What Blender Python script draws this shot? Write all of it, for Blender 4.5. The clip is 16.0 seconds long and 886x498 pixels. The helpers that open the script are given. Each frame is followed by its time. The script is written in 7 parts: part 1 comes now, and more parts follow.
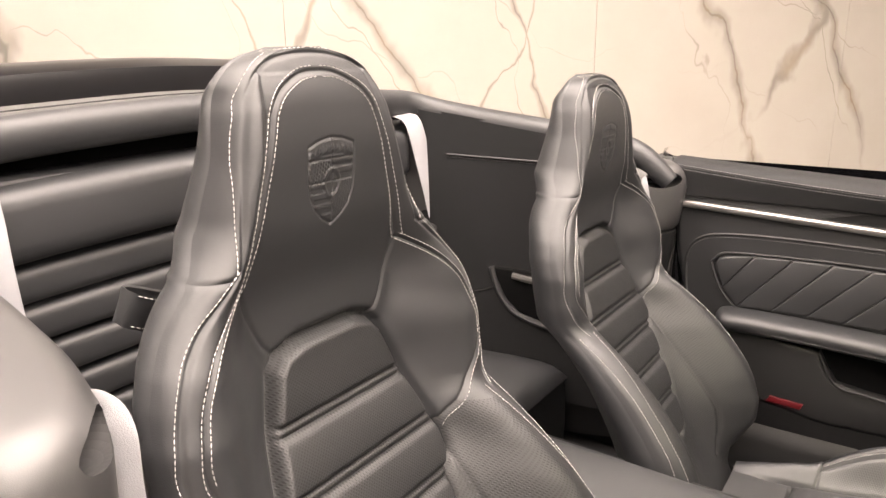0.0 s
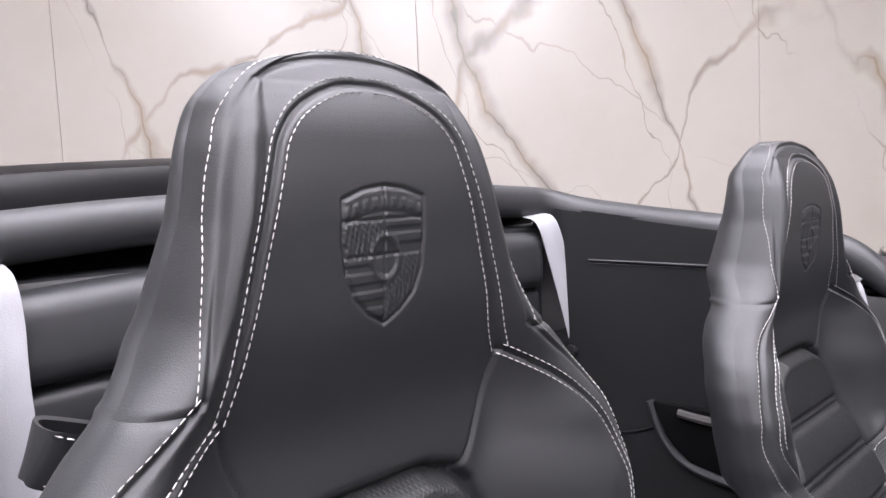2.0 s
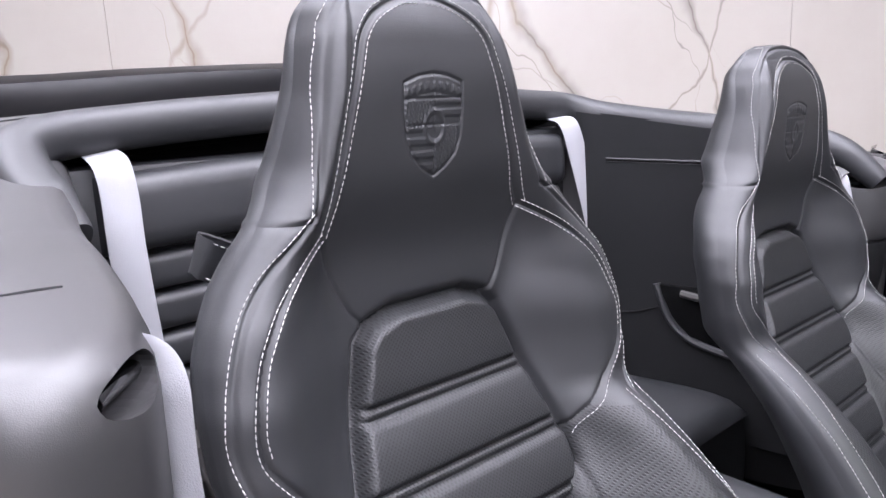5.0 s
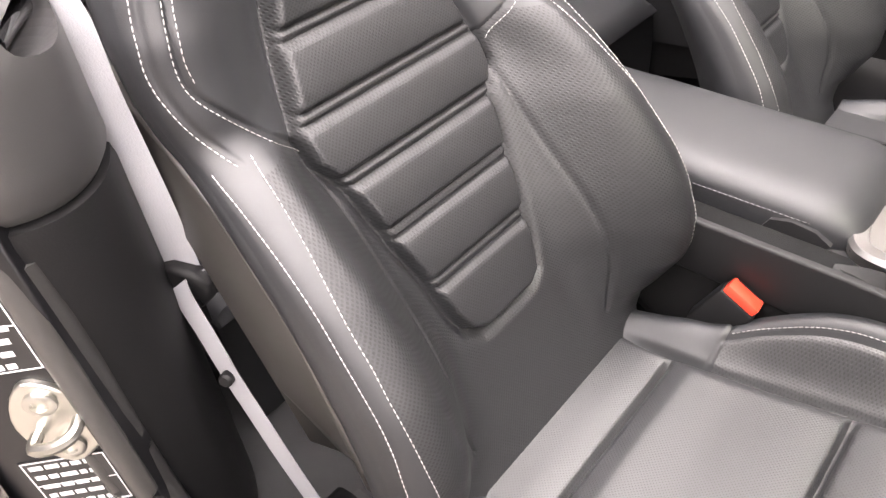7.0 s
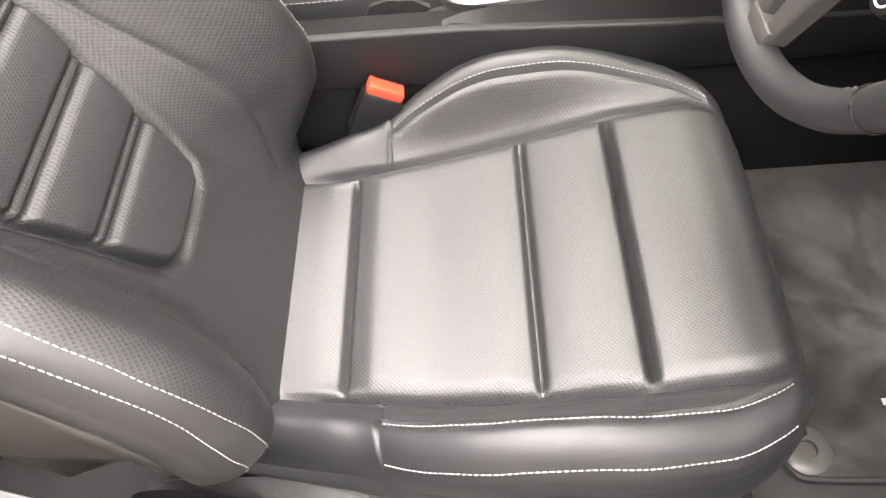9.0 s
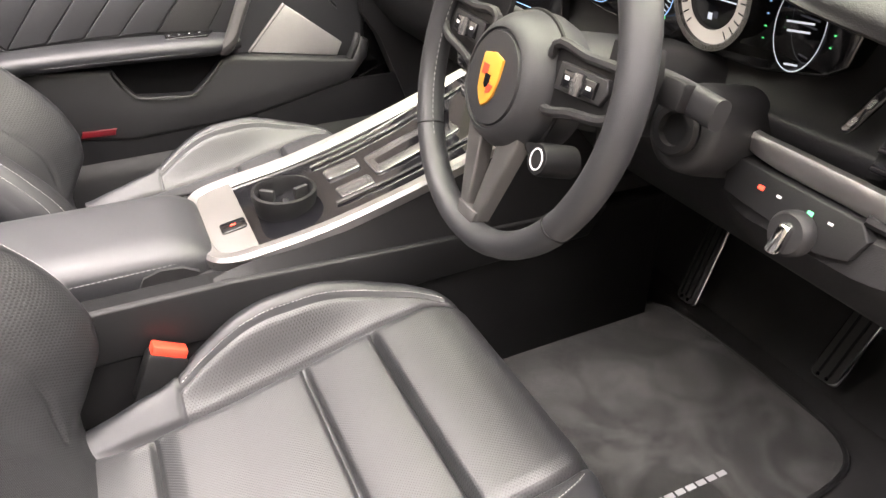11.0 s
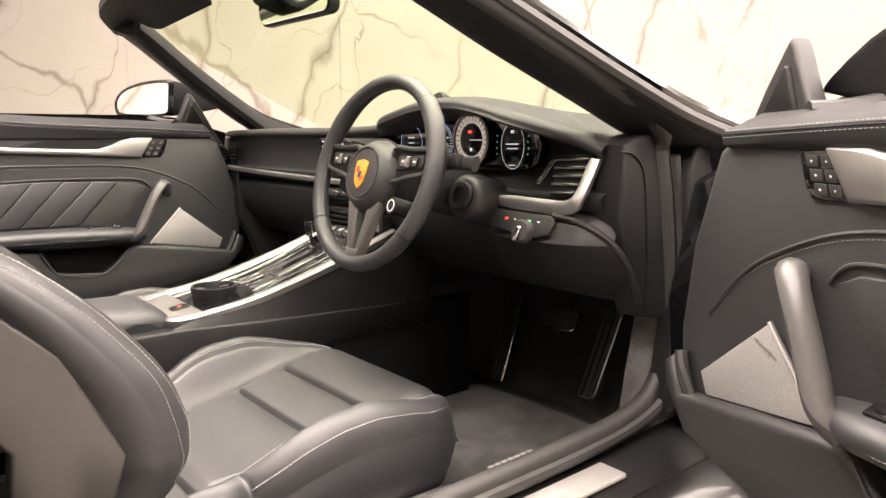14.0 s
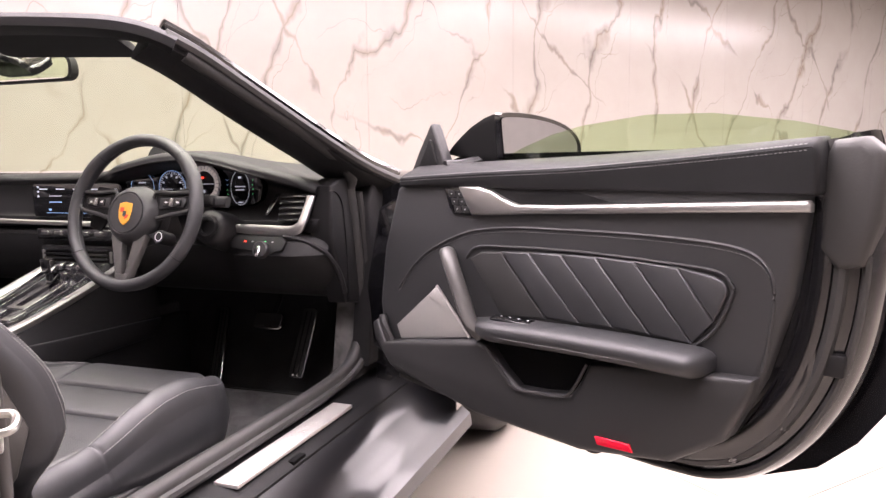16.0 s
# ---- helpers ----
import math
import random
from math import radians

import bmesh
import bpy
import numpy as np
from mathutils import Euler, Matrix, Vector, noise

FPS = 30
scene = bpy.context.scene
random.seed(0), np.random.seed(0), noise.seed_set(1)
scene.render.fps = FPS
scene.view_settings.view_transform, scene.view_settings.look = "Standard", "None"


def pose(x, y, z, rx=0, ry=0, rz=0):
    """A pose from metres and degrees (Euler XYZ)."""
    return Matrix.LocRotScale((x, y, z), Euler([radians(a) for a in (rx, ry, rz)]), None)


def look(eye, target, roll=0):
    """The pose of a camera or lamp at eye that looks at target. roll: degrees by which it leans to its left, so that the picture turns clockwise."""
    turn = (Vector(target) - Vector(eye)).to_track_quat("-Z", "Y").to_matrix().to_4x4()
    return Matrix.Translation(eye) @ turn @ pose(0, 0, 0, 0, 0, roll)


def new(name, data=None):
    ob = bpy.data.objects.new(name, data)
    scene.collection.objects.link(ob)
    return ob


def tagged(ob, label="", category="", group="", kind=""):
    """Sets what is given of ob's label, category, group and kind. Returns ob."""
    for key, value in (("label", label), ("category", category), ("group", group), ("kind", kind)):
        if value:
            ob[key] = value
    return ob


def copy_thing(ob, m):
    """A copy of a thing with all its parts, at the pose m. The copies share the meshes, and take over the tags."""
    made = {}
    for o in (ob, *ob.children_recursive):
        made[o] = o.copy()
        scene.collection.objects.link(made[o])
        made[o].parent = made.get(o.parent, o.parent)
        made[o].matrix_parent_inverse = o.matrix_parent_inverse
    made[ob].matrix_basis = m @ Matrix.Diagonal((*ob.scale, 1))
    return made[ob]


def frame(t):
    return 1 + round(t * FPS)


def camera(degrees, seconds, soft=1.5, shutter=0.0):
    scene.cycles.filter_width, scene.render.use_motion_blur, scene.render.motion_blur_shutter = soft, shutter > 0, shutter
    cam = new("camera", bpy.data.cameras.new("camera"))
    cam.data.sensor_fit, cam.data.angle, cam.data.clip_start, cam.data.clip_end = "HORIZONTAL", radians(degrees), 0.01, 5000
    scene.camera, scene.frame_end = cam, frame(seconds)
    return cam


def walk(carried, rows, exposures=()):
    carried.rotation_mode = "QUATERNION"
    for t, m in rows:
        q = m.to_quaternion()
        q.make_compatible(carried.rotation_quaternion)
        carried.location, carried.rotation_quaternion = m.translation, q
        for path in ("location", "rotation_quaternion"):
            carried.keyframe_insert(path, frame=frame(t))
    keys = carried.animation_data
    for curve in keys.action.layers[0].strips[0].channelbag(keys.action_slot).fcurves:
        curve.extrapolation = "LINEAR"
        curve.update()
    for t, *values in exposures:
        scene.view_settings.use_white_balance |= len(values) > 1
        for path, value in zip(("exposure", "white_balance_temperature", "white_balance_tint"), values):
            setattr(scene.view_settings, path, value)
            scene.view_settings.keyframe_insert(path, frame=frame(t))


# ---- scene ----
cam = camera(63.3, 16.0)
PATH = [
    (0, (0.362, -0.858, 1.152), (-0.735, 0.728, 0.621), -0.6),
    (0.5, (0.375, -0.846, 1.139), (-0.846, 0.689, 0.749), -1.0),
    (1, (0.328, -0.769, 1.12), (-0.98, 0.716, 0.833), -1.7),
    (1.5, (0.269, -0.688, 1.098), (-1.114, 0.741, 0.882), -2.1),
    (2, (0.223, -0.629, 1.071), (-1.22, 0.747, 0.904), -2.7),
    (2.5, (0.186, -0.581, 1.059), (-1.288, 0.764, 0.917), -2.9),
    (3, (0.174, -0.569, 1.059), (-1.321, 0.751, 0.912), -2.9),
    (3.2, (0.179, -0.571, 1.061), (-1.323, 0.74, 0.903), -2.9),
    (5.3, (0.375, -0.766, 1.047), (-1.09, 0.495, 0.535), -2.7),
    (5.5, (0.388, -0.768, 1.051), (-1.06, 0.465, 0.435), -2.6),
    (6, (0.39, -0.769, 1.052), (-0.976, 0.402, 0.178), -3.1),
    (6.5, (0.384, -0.765, 1.053), (-0.865, 0.336, -0.055), -4.6),
    (7, (0.366, -0.765, 1.044), (-0.706, 0.307, -0.26), -6.3),
    (7.5, (0.347, -0.757, 1.028), (-0.529, 0.299, -0.427), -8.1),
    (8, (0.34, -0.752, 1.029), (-0.338, 0.298, -0.533), -10.6),
    (8.5, (0.318, -0.75, 1.02), (-0.089, 0.337, -0.609), -10.0),
    (9, (0.317, -0.753, 1.02), (0.186, 0.368, -0.632), -9.0),
    (9.5, (0.309, -0.762, 1.021), (0.462, 0.411, -0.592), -6.3),
    (10, (0.286, -0.785, 1.029), (0.686, 0.492, -0.459), -4.4),
    (10.2, (0.285, -0.801, 1.027), (0.768, 0.526, -0.389), -3.6),
    (12.3, (0.064, -1.155, 0.954), (0.96, 0.552, 0.425), -0.6),
    (12.5, (0.048, -1.2, 0.935), (0.952, 0.517, 0.449), -0.7),
    (13, (0.015, -1.308, 0.888), (0.956, 0.413, 0.497), -0.7),
    (13.5, (-0.047, -1.373, 0.867), (1.012, 0.291, 0.534), -0.3),
    (14, (-0.147, -1.373, 0.868), (1.122, 0.139, 0.546), 0.0),
    (14.5, (-0.273, -1.382, 0.86), (1.228, -0.098, 0.548), -0.1),
    (15, (-0.416, -1.454, 0.873), (1.271, -0.419, 0.586), -0.4),
    (15.5, (-0.564, -1.482, 0.891), (1.242, -0.664, 0.629), -0.8),
    (16, (-0.686, -1.489, 0.896), (1.186, -0.828, 0.66), -0.6),
]
BALANCE = [(0.0, 0.27, 7300, 20), (0.5, 0.1, 6800, 18), (1.0, -0.2, 6000, 20), (2.5, -0.3, 5850, 21), (3.2, -0.28, 5750, 21), (5.3, 0.0, 5650, 22), (5.7, 0.3, 5950, 22), (6.2, 0.6, 6350, 20), (7.0, 0.68, 6500, 20), (8.5, 0.97, 6600, 18), (9.0, 1.08, 6600, 18),
           (10.2, 1.12, 6600, 18), (12.3, 0.78, 6700, 20), (13.5, 0.80, 7100, 20), (14.5, 0.70, 7200, 20), (15.0, 0.62, 7450, 23), (16.0, 0.34, 6400, 30)]
walk(cam, [(t, look(eye, target, roll)) for t, eye, target, roll in PATH], exposures=BALANCE)

# ---- world and light ----
world = bpy.data.worlds.new("world")
scene.world = world
world.use_nodes = True
world.node_tree.nodes["Background"].inputs["Color"].default_value = (1.0, 0.97, 0.92, 1)
world.node_tree.nodes["Background"].inputs["Strength"].default_value = 0.02
scene.view_settings.exposure = 0.2


# ---- building helpers ----
TURN = radians(50)


def link(a, b, nt):
    nt.links.new(a, b)


def mat(name, color, rough=0.5, metal=0.0, bump=0.0, scale=200.0, var=0.15, spec=0.5, coat=0.0, emit=None, kind="noise", rvar=0.06):
    m = bpy.data.materials.new(name)
    m.use_nodes = True
    nt = m.node_tree
    b = nt.nodes["Principled BSDF"]
    b.inputs["Roughness"].default_value = rough
    b.inputs["Metallic"].default_value = metal
    b.inputs["Specular IOR Level"].default_value = spec
    b.inputs["Coat Weight"].default_value = coat
    b.inputs["Coat Roughness"].default_value = 0.05
    c = (*color, 1.0)
    co = nt.nodes.new("ShaderNodeTexCoord")
    big = nt.nodes.new("ShaderNodeTexNoise")
    big.inputs["Scale"].default_value = 9.0
    big.inputs["Detail"].default_value = 4.0
    link(co.outputs["Object"], big.inputs["Vector"], nt)
    mix = nt.nodes.new("ShaderNodeMix")
    mix.data_type = "RGBA"
    mix.inputs["A"].default_value = tuple(max(0.0, v * (1 - var)) for v in color) + (1.0,)
    mix.inputs["B"].default_value = tuple(min(1.0, v * (1 + var)) for v in color) + (1.0,)
    link(big.outputs["Fac"], mix.inputs["Factor"], nt)
    link(mix.outputs["Result"], b.inputs["Base Color"], nt)
    rr = nt.nodes.new("ShaderNodeMapRange")
    rr.inputs["To Min"].default_value, rr.inputs["To Max"].default_value = max(0.02, rough - rvar), min(1.0, rough + rvar)
    link(big.outputs["Fac"], rr.inputs["Value"], nt)
    link(rr.outputs["Result"], b.inputs["Roughness"], nt)
    if bump:
        if kind == "grain":
            tx = nt.nodes.new("ShaderNodeTexVoronoi")
            tx.inputs["Scale"].default_value = scale
            out = tx.outputs["Distance"]
        else:
            tx = nt.nodes.new("ShaderNodeTexNoise")
            tx.inputs["Scale"].default_value = scale
            tx.inputs["Detail"].default_value = 3.0
            out = tx.outputs["Fac"]
        link(co.outputs["Object"], tx.inputs["Vector"], nt)
        bp = nt.nodes.new("ShaderNodeBump")
        bp.inputs["Strength"].default_value = bump
        bp.inputs["Distance"].default_value = 0.001
        link(out, bp.inputs["Height"], nt)
        link(bp.outputs["Normal"], b.inputs["Normal"], nt)
    if emit:
        b.inputs["Emission Color"].default_value = (*color, 1)
        b.inputs["Emission Strength"].default_value = emit
    return m


def perforated(name, color, rough, pitch=0.0029, axes=("Y", "Z"), hole=0.27, spec=0.5):
    """Leather with rows of small punched holes, laid out in two axes of the object."""
    m = mat(name, color, rough, bump=0.0, var=0.12, spec=spec)
    nt = m.node_tree
    b = nt.nodes["Principled BSDF"]
    co = nt.nodes.new("ShaderNodeTexCoord")
    sep = nt.nodes.new("ShaderNodeSeparateXYZ")
    link(co.outputs["Object"], sep.inputs["Vector"], nt)
    com = nt.nodes.new("ShaderNodeCombineXYZ")
    if axes[0] == "XY":
        both = nt.nodes.new("ShaderNodeMath")
        link(sep.outputs["X"], both.inputs[0], nt)
        link(sep.outputs["Y"], both.inputs[1], nt)
        link(both.outputs["Value"], com.inputs["X"], nt)
    else:
        link(sep.outputs[axes[0]], com.inputs["X"], nt)
    link(sep.outputs[axes[1]], com.inputs["Y"], nt)
    mp = nt.nodes.new("ShaderNodeMapping")
    mp.inputs["Rotation"].default_value = (0, 0, radians(45))
    mp.inputs["Scale"].default_value = (1 / pitch, 1 / pitch, 1)
    link(com.outputs["Vector"], mp.inputs["Vector"], nt)
    vo = nt.nodes.new("ShaderNodeTexVoronoi")
    vo.voronoi_dimensions = "2D"
    vo.inputs["Randomness"].default_value = 0.0
    vo.inputs["Scale"].default_value = 1.0
    link(mp.outputs["Vector"], vo.inputs["Vector"], nt)
    ramp = nt.nodes.new("ShaderNodeMapRange")
    ramp.interpolation_type = "SMOOTHSTEP"
    ramp.inputs["From Min"].default_value, ramp.inputs["From Max"].default_value = hole - 0.12, hole + 0.1
    link(vo.outputs["Distance"], ramp.inputs["Value"], nt)
    mix = nt.nodes.new("ShaderNodeMix")
    mix.data_type = "RGBA"
    mix.inputs["A"].default_value = tuple(v * 0.12 for v in color) + (1.0,)
    old = b.inputs["Base Color"].links[0].from_socket
    link(old, mix.inputs["B"], nt)
    link(ramp.outputs["Result"], mix.inputs["Factor"], nt)
    link(mix.outputs["Result"], b.inputs["Base Color"], nt)
    bp = nt.nodes.new("ShaderNodeBump")
    bp.inputs["Strength"].default_value = 0.4
    bp.inputs["Distance"].default_value = 0.0005
    link(ramp.outputs["Result"], bp.inputs["Height"], nt)
    link(bp.outputs["Normal"], b.inputs["Normal"], nt)
    return m


def node(nt, kind, **values):
    n = nt.nodes.new(kind)
    for k, v in values.items():
        n.inputs[k].default_value = v
    return n


def marble(name):
    """Pale stone with wandering grey-gold veins, wide and narrow, and fine cracks."""
    m = bpy.data.materials.new(name)
    m.use_nodes = True
    nt = m.node_tree
    b = nt.nodes["Principled BSDF"]
    b.inputs["Roughness"].default_value = 0.22
    co = nt.nodes.new("ShaderNodeTexCoord")
    mp = nt.nodes.new("ShaderNodeMapping")
    mp.inputs["Rotation"].default_value = (0.0, 0.0, -TURN)
    link(co.outputs["Object"], mp.inputs["Vector"], nt)
    slant = nt.nodes.new("ShaderNodeMapping")
    slant.inputs["Rotation"].default_value = (0.42, 0.42, 0.0)
    slant.inputs["Scale"].default_value = (1.0, 1.0, 0.62)
    slant.inputs["Location"].default_value = (3.1, 1.7, 0.6)
    link(mp.outputs["Vector"], slant.inputs["Vector"], nt)

    def noise(scale, detail, rough, vec, dist=0.0):
        n = node(nt, "ShaderNodeTexNoise", Scale=scale, Detail=detail, Roughness=rough, Distortion=dist)
        link(vec, n.inputs["Vector"], nt)
        return n.outputs["Fac"]

    def math_node(op, x, y):
        n = nt.nodes.new("ShaderNodeMath")
        n.operation = op
        for k, v in enumerate((x, y)):
            if isinstance(v, (int, float)):
                n.inputs[k].default_value = v
            elif v is not None:
                link(v, n.inputs[k], nt)
        return n.outputs["Value"]

    def ranged(v, f0, f1, t0, t1):
        n = nt.nodes.new("ShaderNodeMapRange")
        n.interpolation_type = "SMOOTHSTEP"
        for k, x in zip(("From Min", "From Max", "To Min", "To Max"), (f0, f1, t0, t1)):
            if isinstance(x, (int, float)):
                n.inputs[k].default_value = x
            else:
                link(x, n.inputs[k], nt)
        link(v, n.inputs["Value"], nt)
        return n.outputs["Result"]

    thick = noise(1.6, 3.0, 0.5, mp.outputs["Vector"])
    fade = noise(0.8, 2.0, 0.5, mp.outputs["Vector"])
    bend = noise(0.75, 5.0, 0.50, slant.outputs["Vector"])
    kink = noise(1.7, 5.0, 0.55, slant.outputs["Vector"])
    layers = []
    for way, gap, turn, wander, lo, hi, amount, f0, f1 in (((1.0, 1.0, 0.42), 0.85, 0.1, 2.1, 0.015, 0.100, 0.50, 0.28, 0.44), ((1.0, 1.0, 0.42), 0.85, 0.1, 2.1, 0.005, 0.028, 0.80, 0.28, 0.44), ((1.0, 1.0, 0.42), 0.85, 0.15, 2.3, 0.002, 0.009, 0.55, 0.34, 0.46),
                                                           ((0.8, 0.8, -0.75), 1.15, 0.55, 1.7, 0.004, 0.055, 0.60, 0.38, 0.50), ((0.5, 0.5, 1.0), 0.7, 0.3, 2.6, 0.001, 0.012, 0.45, 0.42, 0.56)):
        dot = nt.nodes.new("ShaderNodeVectorMath")
        dot.operation = "DOT_PRODUCT"
        link(mp.outputs["Vector"], dot.inputs[0], nt)
        dot.inputs[1].default_value = tuple(v / gap for v in way)
        p = math_node("ADD", dot.outputs["Value"], math_node("MULTIPLY", bend, wander))
        p = math_node("ADD", p, math_node("MULTIPLY", kink, 0.35))
        d = math_node("ABSOLUTE", math_node("SUBTRACT", math_node("FRACT", math_node("ADD", p, turn), None), 0.5), None)
        w = ranged(thick, 0.36, 0.66, lo, hi)
        v = ranged(d, 0.0, w, amount, 0.0)
        layers.append(math_node("MULTIPLY", v, ranged(fade, f0, f1, 0.08, 1.0)))
    total = layers[0]
    for v in layers[1:]:
        total = math_node("MAXIMUM", total, v)
    cloud = noise(3.0, 6.0, 0.6, mp.outputs["Vector"])
    tint = nt.nodes.new("ShaderNodeMix")
    tint.data_type = "RGBA"
    tint.inputs["A"].default_value = (0.11, 0.105, 0.095, 1)
    tint.inputs["B"].default_value = (0.22, 0.17, 0.11, 1)
    link(ranged(cloud, 0.35, 0.65, 0.0, 1.0), tint.inputs["Factor"], nt)
    base = nt.nodes.new("ShaderNodeMix")
    base.data_type = "RGBA"
    base.inputs["A"].default_value = (0.385, 0.355, 0.315, 1)
    base.inputs["B"].default_value = (0.44, 0.42, 0.385, 1)
    link(cloud, base.inputs["Factor"], nt)
    fin = nt.nodes.new("ShaderNodeMix")
    fin.data_type = "RGBA"
    link(total, fin.inputs["Factor"], nt)
    link(base.outputs["Result"], fin.inputs["A"], nt)
    link(tint.outputs["Result"], fin.inputs["B"], nt)
    link(fin.outputs["Result"], b.inputs["Base Color"], nt)
    return m


def glass(name, color=(0.82, 0.90, 0.74), gloss=0.06):
    """Thin tinted pane: mostly clear, with a weak mirror on it."""
    m = bpy.data.materials.new(name)
    m.use_nodes = True
    nt = m.node_tree
    out = nt.nodes["Material Output"]
    clear = nt.nodes.new("ShaderNodeBsdfTransparent")
    clear.inputs["Color"].default_value = (*color, 1)
    shine = nt.nodes.new("ShaderNodeBsdfGlossy")
    shine.inputs["Roughness"].default_value = 0.01
    mix = nt.nodes.new("ShaderNodeMixShader")
    mix.inputs["Fac"].default_value = gloss
    link(clear.outputs["BSDF"], mix.inputs[1], nt)
    link(shine.outputs["BSDF"], mix.inputs[2], nt)
    link(mix.outputs["Shader"], out.inputs["Surface"], nt)
    return m


def brushed(m, scale, low, high):
    """Broad patches where the pile lies one way or the other."""
    nt = m.node_tree
    b = nt.nodes["Principled BSDF"]
    co = nt.nodes.new("ShaderNodeTexCoord")
    no = nt.nodes.new("ShaderNodeTexNoise")
    no.inputs["Scale"].default_value = scale
    no.inputs["Detail"].default_value = 5.0
    no.inputs["Distortion"].default_value = 1.2
    link(co.outputs["Object"], no.inputs["Vector"], nt)
    mr = nt.nodes.new("ShaderNodeMapRange")
    mr.inputs["From Min"].default_value, mr.inputs["From Max"].default_value = 0.38, 0.64
    mr.inputs["To Min"].default_value, mr.inputs["To Max"].default_value = low, high
    link(no.outputs["Fac"], mr.inputs["Value"], nt)
    mul = nt.nodes.new("ShaderNodeMix")
    mul.data_type, mul.blend_type = "RGBA", "MULTIPLY"
    mul.inputs["Factor"].default_value = 1.0
    link(b.inputs["Base Color"].links[0].from_socket, mul.inputs["A"], nt)
    link(mr.outputs["Result"], mul.inputs["B"], nt)
    link(mul.outputs["Result"], b.inputs["Base Color"], nt)


# ---- materials ----
LEATHER = mat("black_leather", (0.0150, 0.0158, 0.0178), 0.53, bump=0.14, scale=1300, kind="grain", var=0.22, spec=0.75)
LEATHER_SOFT = mat("black_trim_leather", (0.0145, 0.0151, 0.0166), 0.55, bump=0.16, scale=1000, kind="grain", var=0.2, spec=0.65)
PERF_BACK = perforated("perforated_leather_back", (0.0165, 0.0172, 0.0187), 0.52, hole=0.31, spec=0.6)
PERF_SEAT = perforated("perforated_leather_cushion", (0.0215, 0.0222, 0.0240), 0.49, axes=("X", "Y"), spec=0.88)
PLASTIC = mat("black_plastic", (0.0150, 0.0150, 0.0158), 0.50, bump=0.25, scale=900, var=0.15)
SHELL = mat("smooth_shell_plastic", (0.050, 0.047, 0.044), 0.32, bump=0.08, scale=900, var=0.15)
SATIN = mat("satin_silver_plate", (0.12, 0.114, 0.107), 0.5, metal=0.3, bump=0.06, scale=500, var=0.08)
PLASTIC_DARK = mat("dark_plastic", (0.0065, 0.0065, 0.007), 0.55, bump=0.2, scale=700, spec=0.28)
GLOSS = mat("black_gloss", (0.006, 0.006, 0.007), 0.08, coat=0.6, var=0.1, rvar=0.02)
PAINT = mat("black_paint", (0.005, 0.005, 0.006), 0.12, coat=1.0, var=0.1, rvar=0.02)
RUBBER = mat("rubber_seal", (0.026, 0.0255, 0.025), 0.55, bump=0.2, scale=300)
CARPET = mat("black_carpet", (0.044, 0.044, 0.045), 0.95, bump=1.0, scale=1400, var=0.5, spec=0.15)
MATCARPET = mat("velour_mat", (0.036, 0.0357, 0.0352), 0.95, bump=1.0, scale=1100, var=0.9, spec=0.1)
MATCARPET.node_tree.nodes["Principled BSDF"].inputs["Sheen Weight"].default_value = 0.2
brushed(MATCARPET, 9.0, 0.55, 1.75)
SILVER = mat("brushed_silver", (0.43, 0.42, 0.41), 0.40, metal=1.0, bump=0.05, scale=400, var=0.05)
CHROME = mat("chrome", (0.75, 0.75, 0.75), 0.10, metal=1.0, var=0.03, rvar=0.03)
STEEL = mat("zinc_steel", (0.55, 0.54, 0.50), 0.35, metal=1.0, bump=0.2, scale=60, var=0.2)
THREAD = mat("pale_thread", (0.50, 0.49, 0.47), 0.7, var=0.1)
BELT = mat("grey_webbing", (0.320, 0.320, 0.3360), 0.75, bump=0.5, scale=700, var=0.1)
RED = mat("red_plastic", (0.75, 0.06, 0.03), 0.35, var=0.05)
TILE = mat("cream_floor_tile", (0.265, 0.238, 0.208), 0.34, bump=0.03, scale=30, var=0.06)
GROUT = mat("grey_grout", (0.16, 0.145, 0.13), 0.8, var=0.1)
MARBLE = marble("veined_marble")
WHITE = mat("white_ceiling_paint", (0.8, 0.79, 0.77), 0.8, bump=0.1, scale=80, var=0.03)
GREYWALL = mat("unseen_wall_grey", (0.22, 0.21, 0.20), 0.7, bump=0.1, scale=60, var=0.1)
GLASS = glass("green_tinted_glass")
MIRROR = mat("mirror_glass", (0.9, 0.9, 0.9), 0.02, metal=1.0, var=0.0, rvar=0.0)
ORANGE = mat("gold_enamel", (0.75, 0.36, 0.05), 0.3, metal=0.3, var=0.1)
LAMP = mat("lamp_panel", (1.0, 0.96, 0.9), 0.5, emit=18.5, var=0.0)
LAMP_SOFT = mat("dimmed_lamp_panel", (1.0, 0.96, 0.9), 0.5, emit=13.0, var=0.0)
ROOFEDGE = mat("black_roof_edge", (0.004, 0.004, 0.005), 0.30, var=0.1, rvar=0.03, spec=0.3)
# near-black for hollows: their shade is put into the colour
SHADED_BLACK = mat("deep_black_recess_shade", (0.003, 0.003, 0.0032), 0.85, spec=0.1, var=0.1)
WALLJOINT = mat("pale_wall_joint", (0.27, 0.25, 0.225), 0.8, var=0.05)
COVER = mat("smooth_quarter_leather", (0.034, 0.033, 0.034), 0.46, bump=0.08, scale=1200, kind="grain", var=0.1, spec=1.0)
PILLAR = mat("black_pillar_trim", (0.0065, 0.0065, 0.0072), 0.58, bump=0.2, scale=700, var=0.15, spec=0.28)
SKIRT = mat("satin_skirt_paint", (0.006, 0.006, 0.007), 0.34, coat=0.15, var=0.15, spec=0.6)
